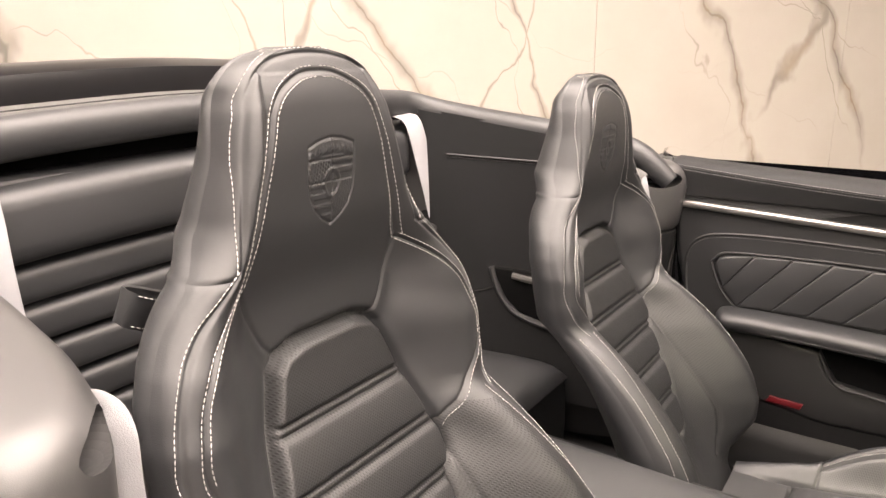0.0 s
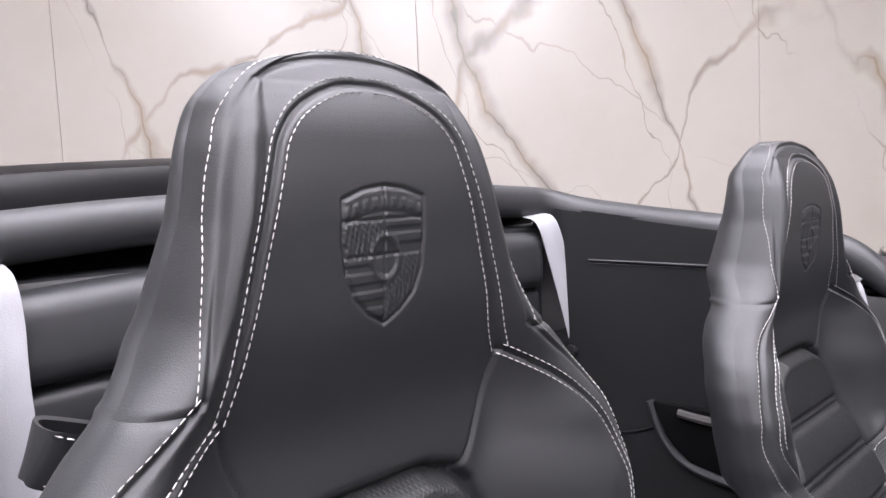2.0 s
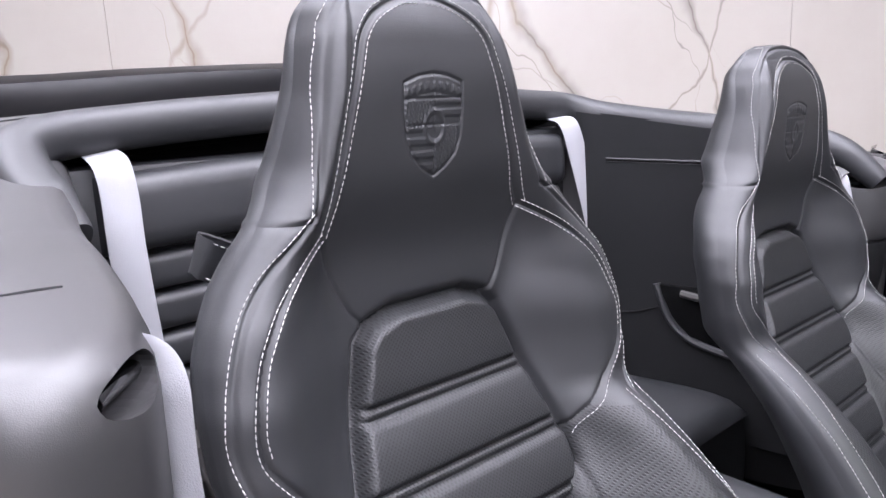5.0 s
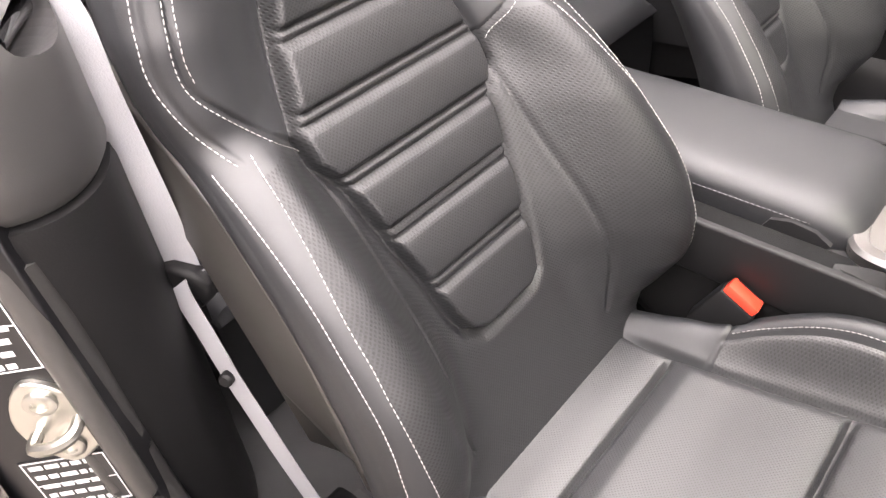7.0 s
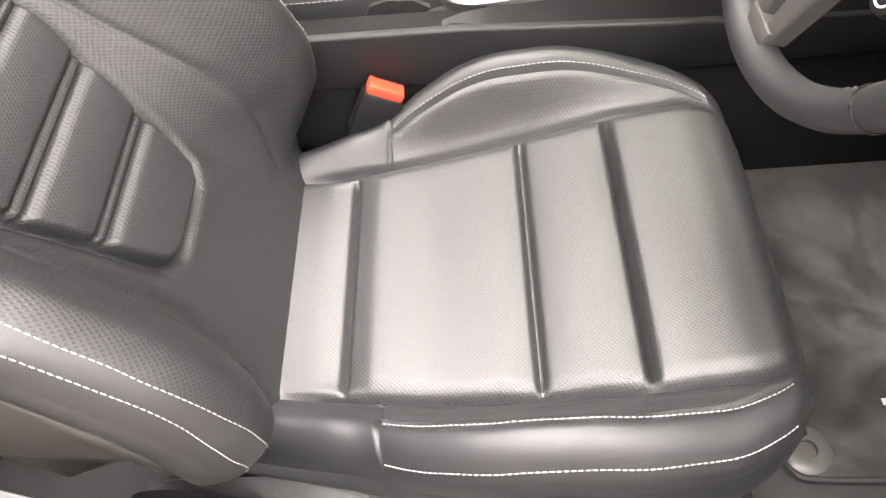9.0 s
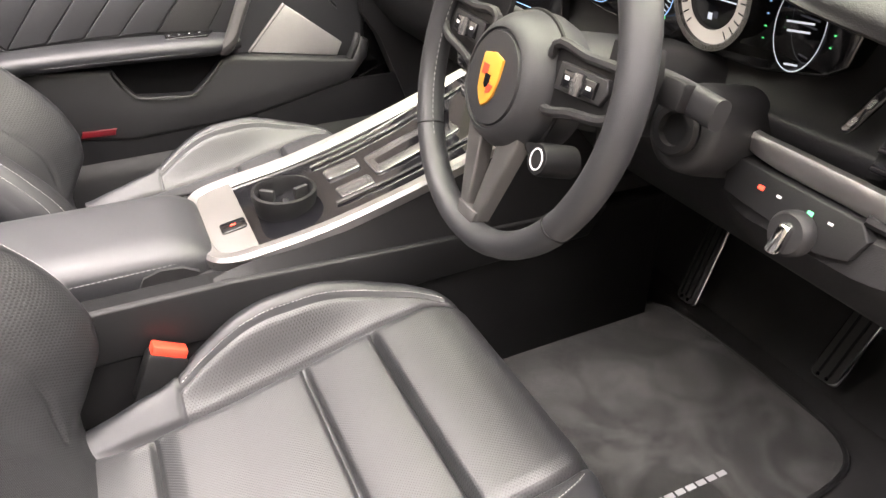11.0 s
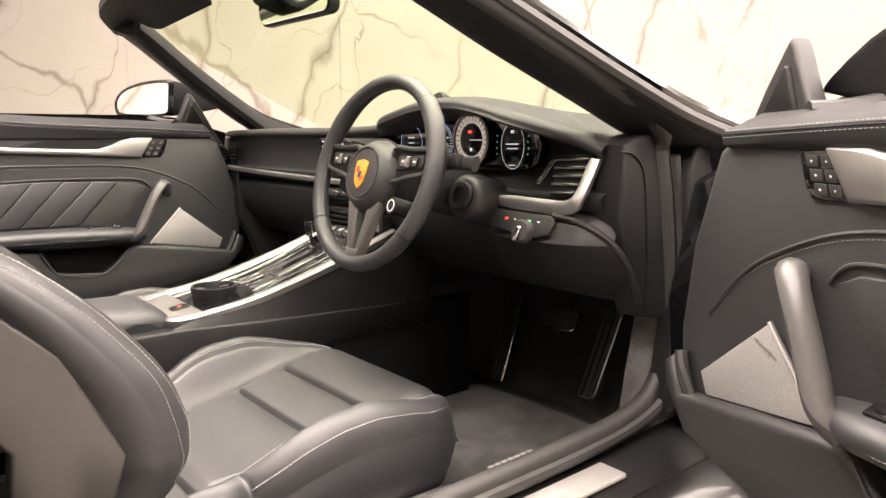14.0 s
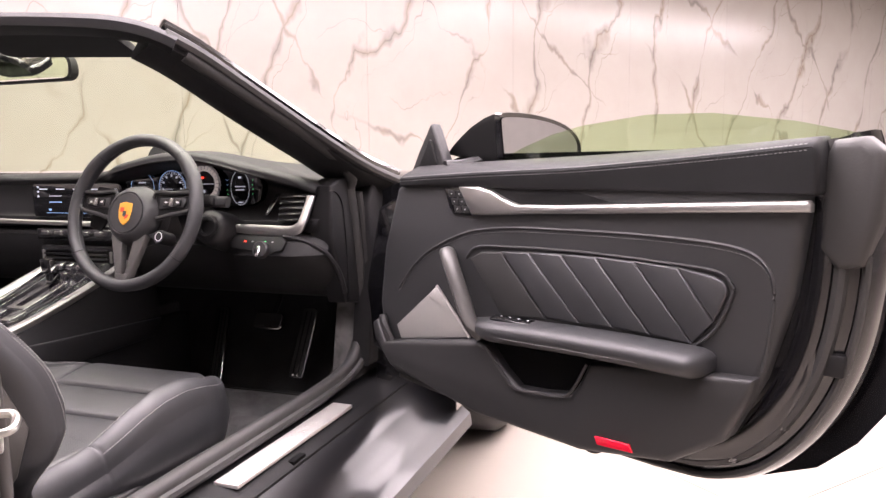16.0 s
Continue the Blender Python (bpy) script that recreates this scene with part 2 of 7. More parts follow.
LEDGE = mat("black_ledge_leather", (0.0135, 0.0138, 0.0148), 0.62, bump=0.15, scale=1000, kind="grain", var=0.2, spec=0.22)
# the cabin carpet again, with the tunnel sides' shade put into its colour
TUNNEL_SHADED = mat("shaded_tunnel_carpet", (0.013, 0.013, 0.0135), 0.95, bump=1.0, scale=1400, var=0.5, spec=0.1)
KICK = mat("grey_suede", (0.075, 0.074, 0.073), 0.95, bump=0.8, scale=900, var=0.5, spec=0.15)
brushed(KICK, 14.0, 0.6, 1.5)
LIT = mat("display_white", (0.6, 0.65, 0.72), 0.4, emit=0.45, var=0.0)
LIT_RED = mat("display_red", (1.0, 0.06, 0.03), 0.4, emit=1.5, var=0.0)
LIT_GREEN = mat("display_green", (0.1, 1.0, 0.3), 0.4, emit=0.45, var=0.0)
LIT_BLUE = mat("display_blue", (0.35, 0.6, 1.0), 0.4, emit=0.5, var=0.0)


# ---- mesh helpers ----
def part(name, bm, material, parent=None, label="", smooth=True, weld=False):
    """Links a bmesh as one mesh object, under a thing or a part."""
    if weld:
        bmesh.ops.remove_doubles(bm, verts=bm.verts, dist=1e-5)
    bmesh.ops.recalc_face_normals(bm, faces=bm.faces)
    me = bpy.data.meshes.new(name)
    bm.to_mesh(me)
    bm.free()
    me.materials.append(material)
    if smooth:
        me.polygons.foreach_set("use_smooth", [True] * len(me.polygons))
        me.set_sharp_from_angle(angle=radians(38))
    ob = new(name, me)
    if parent:
        ob.parent = parent
    if label:
        ob["label"] = label
    return ob


def thing(name, label, category, group="", kind="", at=(0, 0, 0)):
    ob = new(name)
    ob.empty_display_size = 0.05
    ob.location = at
    return tagged(ob, label, category, group, kind)


def ident(a, b, c):
    return Vector((a, b, c))


def curve_y(table, v):
    """Value of a table of pairs at v, eased between its rows."""
    if v <= table[0][0]:
        return table[0][1]
    for (a, p), (b, q) in zip(table, table[1:]):
        if v <= b:
            f = (v - a) / (b - a)
            return p + (q - p) * f
    return table[-1][1]


def smoothed(table, n=200, width=0.02):
    lo, hi = table[0][0], table[-1][0]
    xs = np.linspace(lo, hi, n)
    ys = np.interp(xs, [a for a, _ in table], [b for _, b in table])
    k = max(1, int(width / (hi - lo) * n))
    ker = np.ones(2 * k + 1) / (2 * k + 1)
    pad = np.concatenate([np.full(k, ys[0]), ys, np.full(k, ys[-1])])
    return xs, np.convolve(pad, ker, "valid")


def spline(points, n=8, closed=False):
    """Catmull-Rom through the points."""
    pts = [Vector(p) for p in points]
    if len(pts) < 3:
        return pts
    out = []
    m = len(pts)
    for i in range(m if closed else m - 1):
        if closed:
            a, b, c, d = pts[(i - 1) % m], pts[i], pts[(i + 1) % m], pts[(i + 2) % m]
        else:
            a, b, c, d = pts[max(i - 1, 0)], pts[i], pts[i + 1], pts[min(i + 2, m - 1)]
        for k in range(n):
            t = k / n
            out.append(0.5 * ((2 * b) + (c - a) * t + (2 * a - 5 * b + 4 * c - d) * t * t + (3 * b - a - 3 * c + d) * t * t * t))
    if not closed:
        out.append(pts[-1])
    return out


def resample(points, step):
    pts = [Vector(p) for p in points]
    out, carry = [pts[0].copy()], 0.0
    for a, b in zip(pts, pts[1:]):
        length = (b - a).length
        d = step - carry
        while d <= length and length > 0:
            out.append(a.lerp(b, d / length))
            d += step
        carry = (carry + length) % step if length else carry
    return out


def sweep(bm, path, section, closed=False, up=Vector((0, 0, 1)), caps=True, scales=None):
    """Carries a closed 2D section (side, up) along a path."""
    path = [Vector(p) for p in path]
    rings = []
    n = len(path)
    for i, p in enumerate(path):
        if closed:
            t = path[(i + 1) % n] - path[i - 1]
        else:
            t = path[min(i + 1, n - 1)] - path[max(i - 1, 0)]
        t.normalize()
        side = t.cross(up)
        if side.length < 1e-4:
            side = t.cross(Vector((0.3, 1, 0)))
        side.normalize()
        top = side.cross(t)
        s = scales[i] if scales else 1.0
        rings.append([bm.verts.new(p + side * a * s + top * b * s) for a, b in section])
    m = len(section)
    for i in range(n if closed else n - 1):
        r, q = rings[i], rings[(i + 1) % n]
        for k in range(m):
            bm.faces.new((r[k], r[(k + 1) % m], q[(k + 1) % m], q[k]))
    if caps and not closed:
        bm.faces.new(rings[0])
        bm.faces.new(rings[-1])
    return rings


def circle(r, n=10, flat=1.0):
    return [(r * math.cos(2 * math.pi * k / n), r * flat * math.sin(2 * math.pi * k / n)) for k in range(n)]


def rounded(w, h, r, n=3):
    """Outline of a rounded rectangle round the origin."""
    r = min(r, w / 2 - 1e-5, h / 2 - 1e-5)
    out = []
    for cx, cy, a0 in ((w / 2 - r, h / 2 - r, 0), (-w / 2 + r, h / 2 - r, 90), (-w / 2 + r, -h / 2 + r, 180), (w / 2 - r, -h / 2 + r, 270)):
        for k in range(n + 1):
            a = radians(a0 + 90 * k / n)
            out.append((cx + r * math.cos(a), cy + r * math.sin(a)))
    return out


def prism(bm, outline, low, high, at=ident, edge=0.0):
    """A plate: the 2D outline (a, b) between two levels, with softened rims; at maps (a, level, b) to the world."""
    c = Vector((sum(p[0] for p in outline) / len(outline), sum(p[1] for p in outline) / len(outline)))

    def inset(d):
        res = []
        m = len(outline)
        for i in range(m):
            p0, p1, p2 = Vector(outline[i - 1]), Vector(outline[i]), Vector(outline[(i + 1) % m])
            e1, e2 = (p1 - p0), (p2 - p1)
            e1 = e1.normalized() if e1.length > 1e-9 else Vector((1, 0))
            e2 = e2.normalized() if e2.length > 1e-9 else e1
            n1, n2 = Vector((-e1.y, e1.x)), Vector((-e2.y, e2.x))
            nn = n1 + n2
            nn = nn.normalized() if nn.length > 1e-6 else n1
            sgn = 1 if area > 0 else -1
            res.append(p1 + nn * d * sgn)
        return res

    area = sum(outline[i - 1][0] * outline[i][1] - outline[i][0] * outline[i - 1][1] for i in range(len(outline)))
    rings = []
    sgn = 1 if high >= low else -1
    if edge:
        levels = [(low, 0)]
        for k in range(4):
            a = math.pi / 2 * k / 3
            levels.append((high - sgn * edge * (1 - math.sin(a)), edge * (1 - math.cos(a))))
    else:
        levels = [(low, 0), (high, 0)]
    for lev, d in levels:
        pts = inset(d) if d else [Vector(p) for p in outline]
        rings.append([bm.verts.new(at(p[0], lev, p[1])) for p in pts])
    m = len(outline)
    for r, q in zip(rings, rings[1:]):
        for k in range(m):
            bm.faces.new((r[k], r[(k + 1) % m], q[(k + 1) % m], q[k]))
    bm.faces.new(rings[0])
    bm.faces.new(rings[-1])
    return bm


def box(bm, lo, hi, bevel=0.004, at=ident, seg=2):
    """A bevelled box between two corners."""
    vs = [bm.verts.new(at(*[(lo, hi)[(i >> k) & 1][k] for k in range(3)])) for i in range(8)]
    fs = [bm.faces.new([vs[i] for i in f]) for f in ((0, 1, 3, 2), (4, 6, 7, 5), (0, 4, 5, 1), (2, 3, 7, 6), (0, 2, 6, 4), (1, 5, 7, 3))]
    if bevel:
        es = list({e for f in fs for e in f.edges})
        bmesh.ops.bevel(bm, geom=es, offset=bevel, segments=seg, profile=0.5, affect="EDGES")
    return bm


def lathe(bm, profile, centre, axis, n=32, side=None):
    """Turns a profile of (radius, along) round an axis."""
    axis = Vector(axis).normalized()
    side = axis.orthogonal().normalized()
    other = axis.cross(side)
    rings = []
    for r, h in profile:
        rings.append([bm.verts.new(Vector(centre) + axis * h + (side * math.cos(2 * math.pi * k / n) + other * math.sin(2 * math.pi * k / n)) * max(r, 1e-5)) for k in range(n)])
    for r, q in zip(rings, rings[1:]):
        for k in range(n):
            bm.faces.new((r[k], r[(k + 1) % n], q[(k + 1) % n], q[k]))
    bm.faces.new(rings[0])
    bm.faces.new(rings[-1])
    return bm


def sheet(bm, fn, us, vs):
    """A grid of quads over fn(u, v)."""
    rows = [[bm.verts.new(fn(u, v)) for u in us] for v in vs]
    for a, b in zip(rows, rows[1:]):
        for k in range(len(us) - 1):
            bm.faces.new((a[k], a[k + 1], b[k + 1], b[k]))
    return rows


def stitches(path, normals, parent, step=0.0054, length=0.0038, wide=0.0009, material=None, name="stitching"):
    """A row of thread stitches along a path that lies on a surface; normals is a function of the place."""
    pts = resample(path, step)
    verts, faces = [], []
    for i in range(len(pts) - 1):
        p = pts[i]
        t = (pts[i + 1] - p).normalized()
        n = normals(p)
        s = t.cross(n).normalized()
        n = s.cross(t)
        a, b = p, p + t * length
        k = len(verts)
        h = n * wide * 0.75
        for q, f in ((a, 0.55), (a.lerp(b, 0.5), 1.0), (b, 0.55)):
            verts += [q + s * wide / 2 * f, q + h * f, q - s * wide / 2 * f]
        for j in (0, 3):
            faces += [(k + j, k + j + 1, k + j + 4, k + j + 3), (k + j + 1, k + j + 2, k + j + 5, k + j + 4)]
        faces += [(k, k + 2, k + 1), (k + 6, k + 7, k + 8)]
    me = bpy.data.meshes.new(name)
    me.from_pydata(verts, [], faces)
    me.materials.append(material or THREAD)
    ob = new(name, me)
    ob.parent = parent
    ob["label"] = "pale contrast stitching"
    return ob


# ---- showroom ----
N_FRONT, N_SIDE = Vector((math.cos(TURN), math.sin(TURN), 0)), Vector((-math.sin(TURN), math.cos(TURN), 0))
FRONT, BACK, SIDE, OPEN, TOP = 4.4, -5.0, 2.75, -12.8, 3.2


def room(a, b, c):
    return N_FRONT * a + N_SIDE * b + Vector((0, 0, c))


floor = thing("floor", "large cream porcelain floor tiles with fine joints", "floor", kind="structure")
bm = bmesh.new()
box(bm, (BACK - 0.2, OPEN - 0.2, -0.1), (FRONT + 0.2, SIDE + 0.2, -0.003), 0, room)
part("floor_bed", bm, GROUT, floor)
tile_bm = bmesh.new()
box(tile_bm, (0.0015, 0.0015, -0.02), (1.1985, 1.1985, 0.0), 0.0012, seg=1)
first = part("tile", tile_bm, TILE, floor)
rot = Matrix.Rotation(TURN, 4, "Z")
made = False
for i in range(8):
    for j in range(13):
        p = room(BACK + 0.3 + 1.2 * i - 0.6, OPEN + 1.2 * j, 0)
        if not made:
            ob, made = first, True
        else:
            ob = new("tile", first.data)
            ob.parent = floor
        ob.matrix_local = Matrix.Translation(p) @ rot


def marble_wall(name, lo, hi, axis, level, outer):
    """A wall of tall marble slabs, with a plain backing behind them."""
    w = thing(name, "wall clad in tall white marble slabs with grey-gold veins", "wall", kind="structure")
    bm = bmesh.new()
    a0, a1 = sorted((level + 0.02 * outer, level + 0.2 * outer))
    if axis == 0:
        box(bm, (a0, lo, 0), (a1, hi, TOP), 0, room)
    else:
        box(bm, (lo, a0, 0), (hi, a1, TOP), 0, room)
    part("wall_backing", bm, WALLJOINT, w)
    wide = 1.6
    n = int(math.ceil((hi - lo) / wide))
    for k in range(n):
        c, d = lo + k * wide, min(hi, lo + (k + 1) * wide)
        bm = bmesh.new()
        s0, s1 = sorted((level, level + 0.02 * outer))
        if axis == 0:
            box(bm, (s0, c + 0.001, 0), (s1, d - 0.001, TOP), 0.0008, room, 1)
        else:
            box(bm, (c + 0.001, s0, 0), (d - 0.001, s1, TOP), 0.0008, room, 1)
        part("marble_slab", bm, MARBLE, w)


marble_wall("wall_front", OPEN, SIDE, 0, FRONT, 1)
marble_wall("wall_side", BACK, FRONT, 1, SIDE, 1)
# unseen closing walls, added; their grey holds down reflections and fill light
for name, lo, hi in (("wall_back", (BACK - 0.2, OPEN - 0.2, 0), (BACK, SIDE + 0.2, TOP)), ("wall_entrance", (BACK, OPEN - 0.2, 0), (FRONT, OPEN, TOP))):
    bm = bmesh.new()
    box(bm, lo, hi, 0, room)
    tagged(part(name, bm, GREYWALL), "plain grey wall added to close the unseen side of the showroom", "wall", kind="structure")
bm = bmesh.new()
box(bm, (BACK - 0.2, OPEN - 0.2, TOP), (FRONT + 0.2, SIDE + 0.2, TOP + 0.15), 0, room)
tagged(part("ceiling", bm, WHITE), "white painted flat ceiling with light panels", "ceiling", kind="structure")

for a, b in ((-1.75, .35), (-.15, .35), (1.25, .35), (-1.75, -1.9), (-.15, -1.9), (1.25, -1.9), (-1.75, -4.2), (-.15, -4.2), (-1.75, -6.6), (-.15, -6.6), (1.45, -4.2), (1.45, -6.6), (1.45, -9.0), (1.45, -11.3)):
    lamp = thing("ceiling_light", "long white flush ceiling light panel switched on", "ceiling light", "ceiling lights", at=room(a, b, TOP))
    lamp.rotation_euler = (0, 0, TURN)
    bm = bmesh.new()
    box(bm, (-0.49, -1.09, -0.03), (0.49, 1.09, 0.0), 0.004)
    part("frame", bm, WHITE, lamp)
    bm = bmesh.new()
    box(bm, (-0.45, -1.05, -0.036), (0.45, 1.05, -0.031), 0.002)
    part("diffuser", bm, LAMP_SOFT if b < -3 and (a < 1 or b > -5) else LAMP, lamp)

# ---- front seats ----
SEAT_Y = -0.355
CX = smoothed([(.34, .13), (.38, .11), (.41, .09), (.47, .055), (.52, .03), (.58, 0), (.66, -.045), (.72, -.08), (.806, -.124), (.868, -.140), (.93, -.143), (.994, -.124), (1.07, -.118), (1.12, -.124), (1.165, -.150)])
HW = smoothed([(.34, .165), (.40, .19), (.43, .212), (.46, .230), (.5, .237), (.60, .233), (.70, .222), (.757, .214), (.80, .222), (.85, .224), (.88, .219), (.905, .209), (.925, .196), (.945, .180), (.968, .158), (.985, .144), (1.01, .129), (1.06, .111), (1.10, .102), (1.126, .092), (1.140, .080), (1.149, .062), (1.1545, .040), (1.158, .010)], 400, 0.006)
RIDGE = smoothed([(.34, 0), (.40, .0), (.43, .018), (.452, .048), (.49, .090), (.534, .114), (.58, .122), (.61, .122), (.64, .116), (.675, .106), (.713, .086), (.742, .064), (.757, .046), (.772, .037), (.80, .048), (.85, .056), (.9, .048), (.95, .026), (1.0, .012), (1.1, .006), (1.166, 0.0)], 300, 0.010)
INS = smoothed([(.34, .08), (.5, .078), (.53, .072), (.575, .078), (.63, .092), (.68, .104), (.705, .119), (.735, .121), (.80, .098), (.862, .080), (.90, .10), (1.0, .095), (1.166, .06)])


def tab(t, v):
    return float(np.interp(v, t[0], t[1]))


INSERT = [(-.040, .880), (.040, .880), (.066, .872), (.080, .858), (.098, .805), (.112, .76), (.121, .730), (.119, .706), (.103, .68), (.091, .63), (.077, .577), (.069, .54), (.060, .518), (.040, .507),
          (-.040, .507), (-.060, .518), (-.069, .54), (-.077, .577), (-.091, .63), (-.103, .68), (-.119, .706), (-.121, .730), (-.112, .76), (-.098, .805), (-.080, .858), (-.066, .872)]
WING = [(.110, .953), (.121, .947), (.147, .930), (.169, .910), (.185, .887), (.195, .861), (.200, .838), (.198, .816), (.184, .795), (.157, .764), (.128, .735), (.120, .726)]
WING_OUT = [(.124, .972), (.146, .954), (.174, .931), (.197, .901), (.211, .862), (.215, .83), (.208, .795), (.190, .760)]
HEAD_IN = [(.110, .953), (.103, .972), (.096, .998), (.089, 1.024), (.083, 1.047), (.077, 1.069), (.071, 1.089), (.066, 1.103), (.055, 1.117), (.039, 1.127), (.020, 1.134), (0, 1.1355)]
HEAD_OUT = [(.124, .972), (.116, 1.000), (.105, 1.05), (.096, 1.09), (.085, 1.119), (.066, 1.139), (.036, 1.149), (0, 1.152)]
YOKE = [(.110, .953), (.099, .918), (.084, .885), (.070, .872)]
LOWER = [(.122, .726), (.119, .664), (.125, .583), (.132, .503), (.122, .437)]


def polyline_dist(py, pz, line, closed=False):
    pts = np.array([(p[0], p[1]) for p in line], float)
    if closed:
        pts = np.vstack([pts, pts[:1]])
    best = np.full(py.shape, 9.0)
    for a, b in zip(pts, pts[1:]):
        d = b - a
        t = np.clip(((py - a[0]) * d[0] + (pz - a[1]) * d[1]) / (d @ d + 1e-12), 0, 1)
        best = np.minimum(best, np.hypot(py - a[0] - t * d[0], pz - a[1] - t * d[1]))
    return best


def inside(py, pz, line):
    res = np.zeros(py.shape, bool)
    n = len(line)
    for i in range(n):
        (ax, ay), (bx, by) = line[i - 1], line[i]
        c = ((ay > pz) != (by > pz)) & (py < (bx - ax) * (pz - ay) / (by - ay + 1e-12) + ax)
        res ^= c
    return res


def soft(t):
    t = np.clip(t, 0, 1)
    return t * t * (3 - 2 * t)


def back_form(y, z):
    """Forward reach of the backrest's front at a place across and up, without the seams."""
    y, z = np.asarray(y, float), np.asarray(z, float)
    w = np.interp(z, *HW)
    a = np.abs(y)
    r = np.interp(z, *RIDGE)
    i = np.minimum(np.interp(z, *INS), w * 0.8)
    k = np.maximum(0.83 * w, i + 0.004)
    rise = r * soft((a - i) / (k - i))
    u = np.clip((a - k) / np.maximum(w - k, 1e-4), 0, 1)
    drop = (0.022 + 0.18 * r) * (1 - np.sqrt(np.clip(1 - u * u, 0, 1)))
    # the head part falls away behind its inner seam on both sides
    hi = np.interp(z, [p[1] for p in HEAD_IN], [p[0] for p in HEAD_IN])
    hu = np.clip((a - hi + .004) / np.maximum(w - hi + .004, 1e-3), 0, 1)
    fall = 0.024 * (1 - np.sqrt(np.clip(1 - hu * hu, 0, 1))) * soft((z - 0.955) / 0.05) * (1 - 0.8 * soft((z - 1.11) / 0.04))
    return np.interp(z, *CX) + rise - drop - fall


def rounded_line(line, whole=False):
    """The seam as a fine curve; a whole one runs on over the middle to the other side."""
    pts = line + [(-a, b) for a, b in line[-2::-1]] if whole else line
    return [(p.x, p.y) for p in spline([Vector((a, b, 0)) for a, b in pts], 4)]


RIBS = (.802, .742, .687, .633, .576)
L2 = lambda line: [(-a, b) for a, b in line]


GROOVES = [(ln, dep, wid) for line, dep, wid in ((WING, .0034, .0021), (WING_OUT, .0028, .0020), (YOKE, .0026, .0020), (LOWER, .0035, .0030)) for ln in (rounded_line(line), L2(rounded_line(line)))]
GROOVES += [(rounded_line(HEAD_IN, True), .0032, .0019), (rounded_line(HEAD_OUT, True), .0024, .0018)]


def back_full(y, z):
    x = back_form(y, z)
    y, z = np.asarray(y, float), np.asarray(z, float)
    din = polyline_dist(y, z, INSERT, True)
    isin = inside(y, z, INSERT)
    x = x - 0.011 * np.exp(-(din / 0.0055) ** 2)
    # padded fluting of the centre panel
    puff = np.ones_like(x)
    for r in RIBS:
        for o in (-.0042, .0042):
            puff -= 0.75 * np.exp(-((z - r - o) / 0.0032) ** 2)
        puff -= 0.30 * np.exp(-((z - r) / 0.016) ** 2)
    x = x + np.where(isin, 0.0085 * np.clip(puff, -0.5, 1) * soft(din / 0.012), 0)
    for line, dep, wid in GROOVES:
        x = x - dep * np.exp(-(polyline_dist(y, z, line) / wid) ** 2)
    # horizontal flank seam under the head part
    x = x - 0.003 * np.exp(-((z - 0.968) / 0.002) ** 2) * (np.abs(y) > 0.128)
    # embossed shield
    shield = SHIELD
    ds = polyline_dist(y, z, shield, True)
    ins = inside(y, z, shield)
    x = x - 0.0016 * np.exp(-(ds / 0.0013) ** 2)
    x = x + np.where(ins, 0.0002, 0)
    q = (np.abs(z - 1.055) < 0.0012) | (np.abs(z - 1.033) < 0.001) | ((np.abs(y) < 0.001))
    x = x - np.where(ins & q, 0.0009, 0)
    cc = np.hypot(y / 0.0105, (z - 1.031) / 0.0135)
    x = x + np.where(ins, 0.0009 * np.exp(-((cc - 1) / 0.15) ** 2) - 0.0005 * (cc < 0.8), 0)
    bars = ins & (z < 1.053) & (((y > 0) & (z > 1.031)) | ((y < 0) & (z < 1.031))) & (cc > 1.1)
    x = x - np.where(bars & (np.mod(z, 0.011) < 0.005), 0.0008, 0)
    horn = ins & (z < 1.053) & ~bars & (cc > 1.1)
    x = x + np.where(horn, 0.0006 * np.sin(y * 1500 + z * 500) * np.sin(z * 900 - y * 300), 0)
    arch = z + 7.0 * y * y
    x = x + np.where(ins, 0.0007 * soft((np.cos(y * 2 * math.pi / .0072) + .45) / .5) * soft((.0034 - np.abs(arch - 1.0650)) / .0012), 0)
    x = x - np.where(ins, 0.0007 * np.exp(-((arch - 1.0590) / .0009) ** 2), 0)
    return x


SHIELD = [(-.031, 1.067), (-.016, 1.0725), (0, 1.0745), (.016, 1.0725), (.031, 1.067), (.0315, 1.045), (.029, 1.022), (.023, 1.008), (.013, .998), (0, .990), (-.013, .998), (-.023, 1.008), (-.029, 1.022), (-.0315, 1.045)]


def back_normal(p):
    e = 0.004
    a = back_form(np.array([p.y + e, p.y - e, p.y, p.y]), np.array([p.z, p.z, p.z + e, p.z - e]))
    return Vector((1, -(a[0] - a[1]) / (2 * e), -(a[2] - a[3]) / (2 * e))).normalized()


def shift_line(line, d):
    """A line moved sideways by d in the plane of the backrest."""
    out = []
    for i, p in enumerate(line):
        a, b = line[max(i - 1, 0)], line[min(i + 1, len(line) - 1)]
        t = Vector((b[0] - a[0], b[1] - a[1])).normalized()
        out.append((p[0] - t.y * d, p[1] + t.x * d))
    return out


def seam(line, parent, d, mirror, step=0.0054):
    fine = [(p.x, p.y) for p in spline([Vector((a, b, 0)) for a, b in line], 12)]
    fine = shift_line(fine, d)
    if mirror:
        fine = [(-a, b) for a, b in fine]
    ya, za = np.array([p[0] for p in fine]), np.array([p[1] for p in fine])
    xs = back_form(ya, za)
    stitches([Vector((x + 0.0006, y, z)) for x, y, z in zip(xs, ya, za)], back_normal, parent, step)


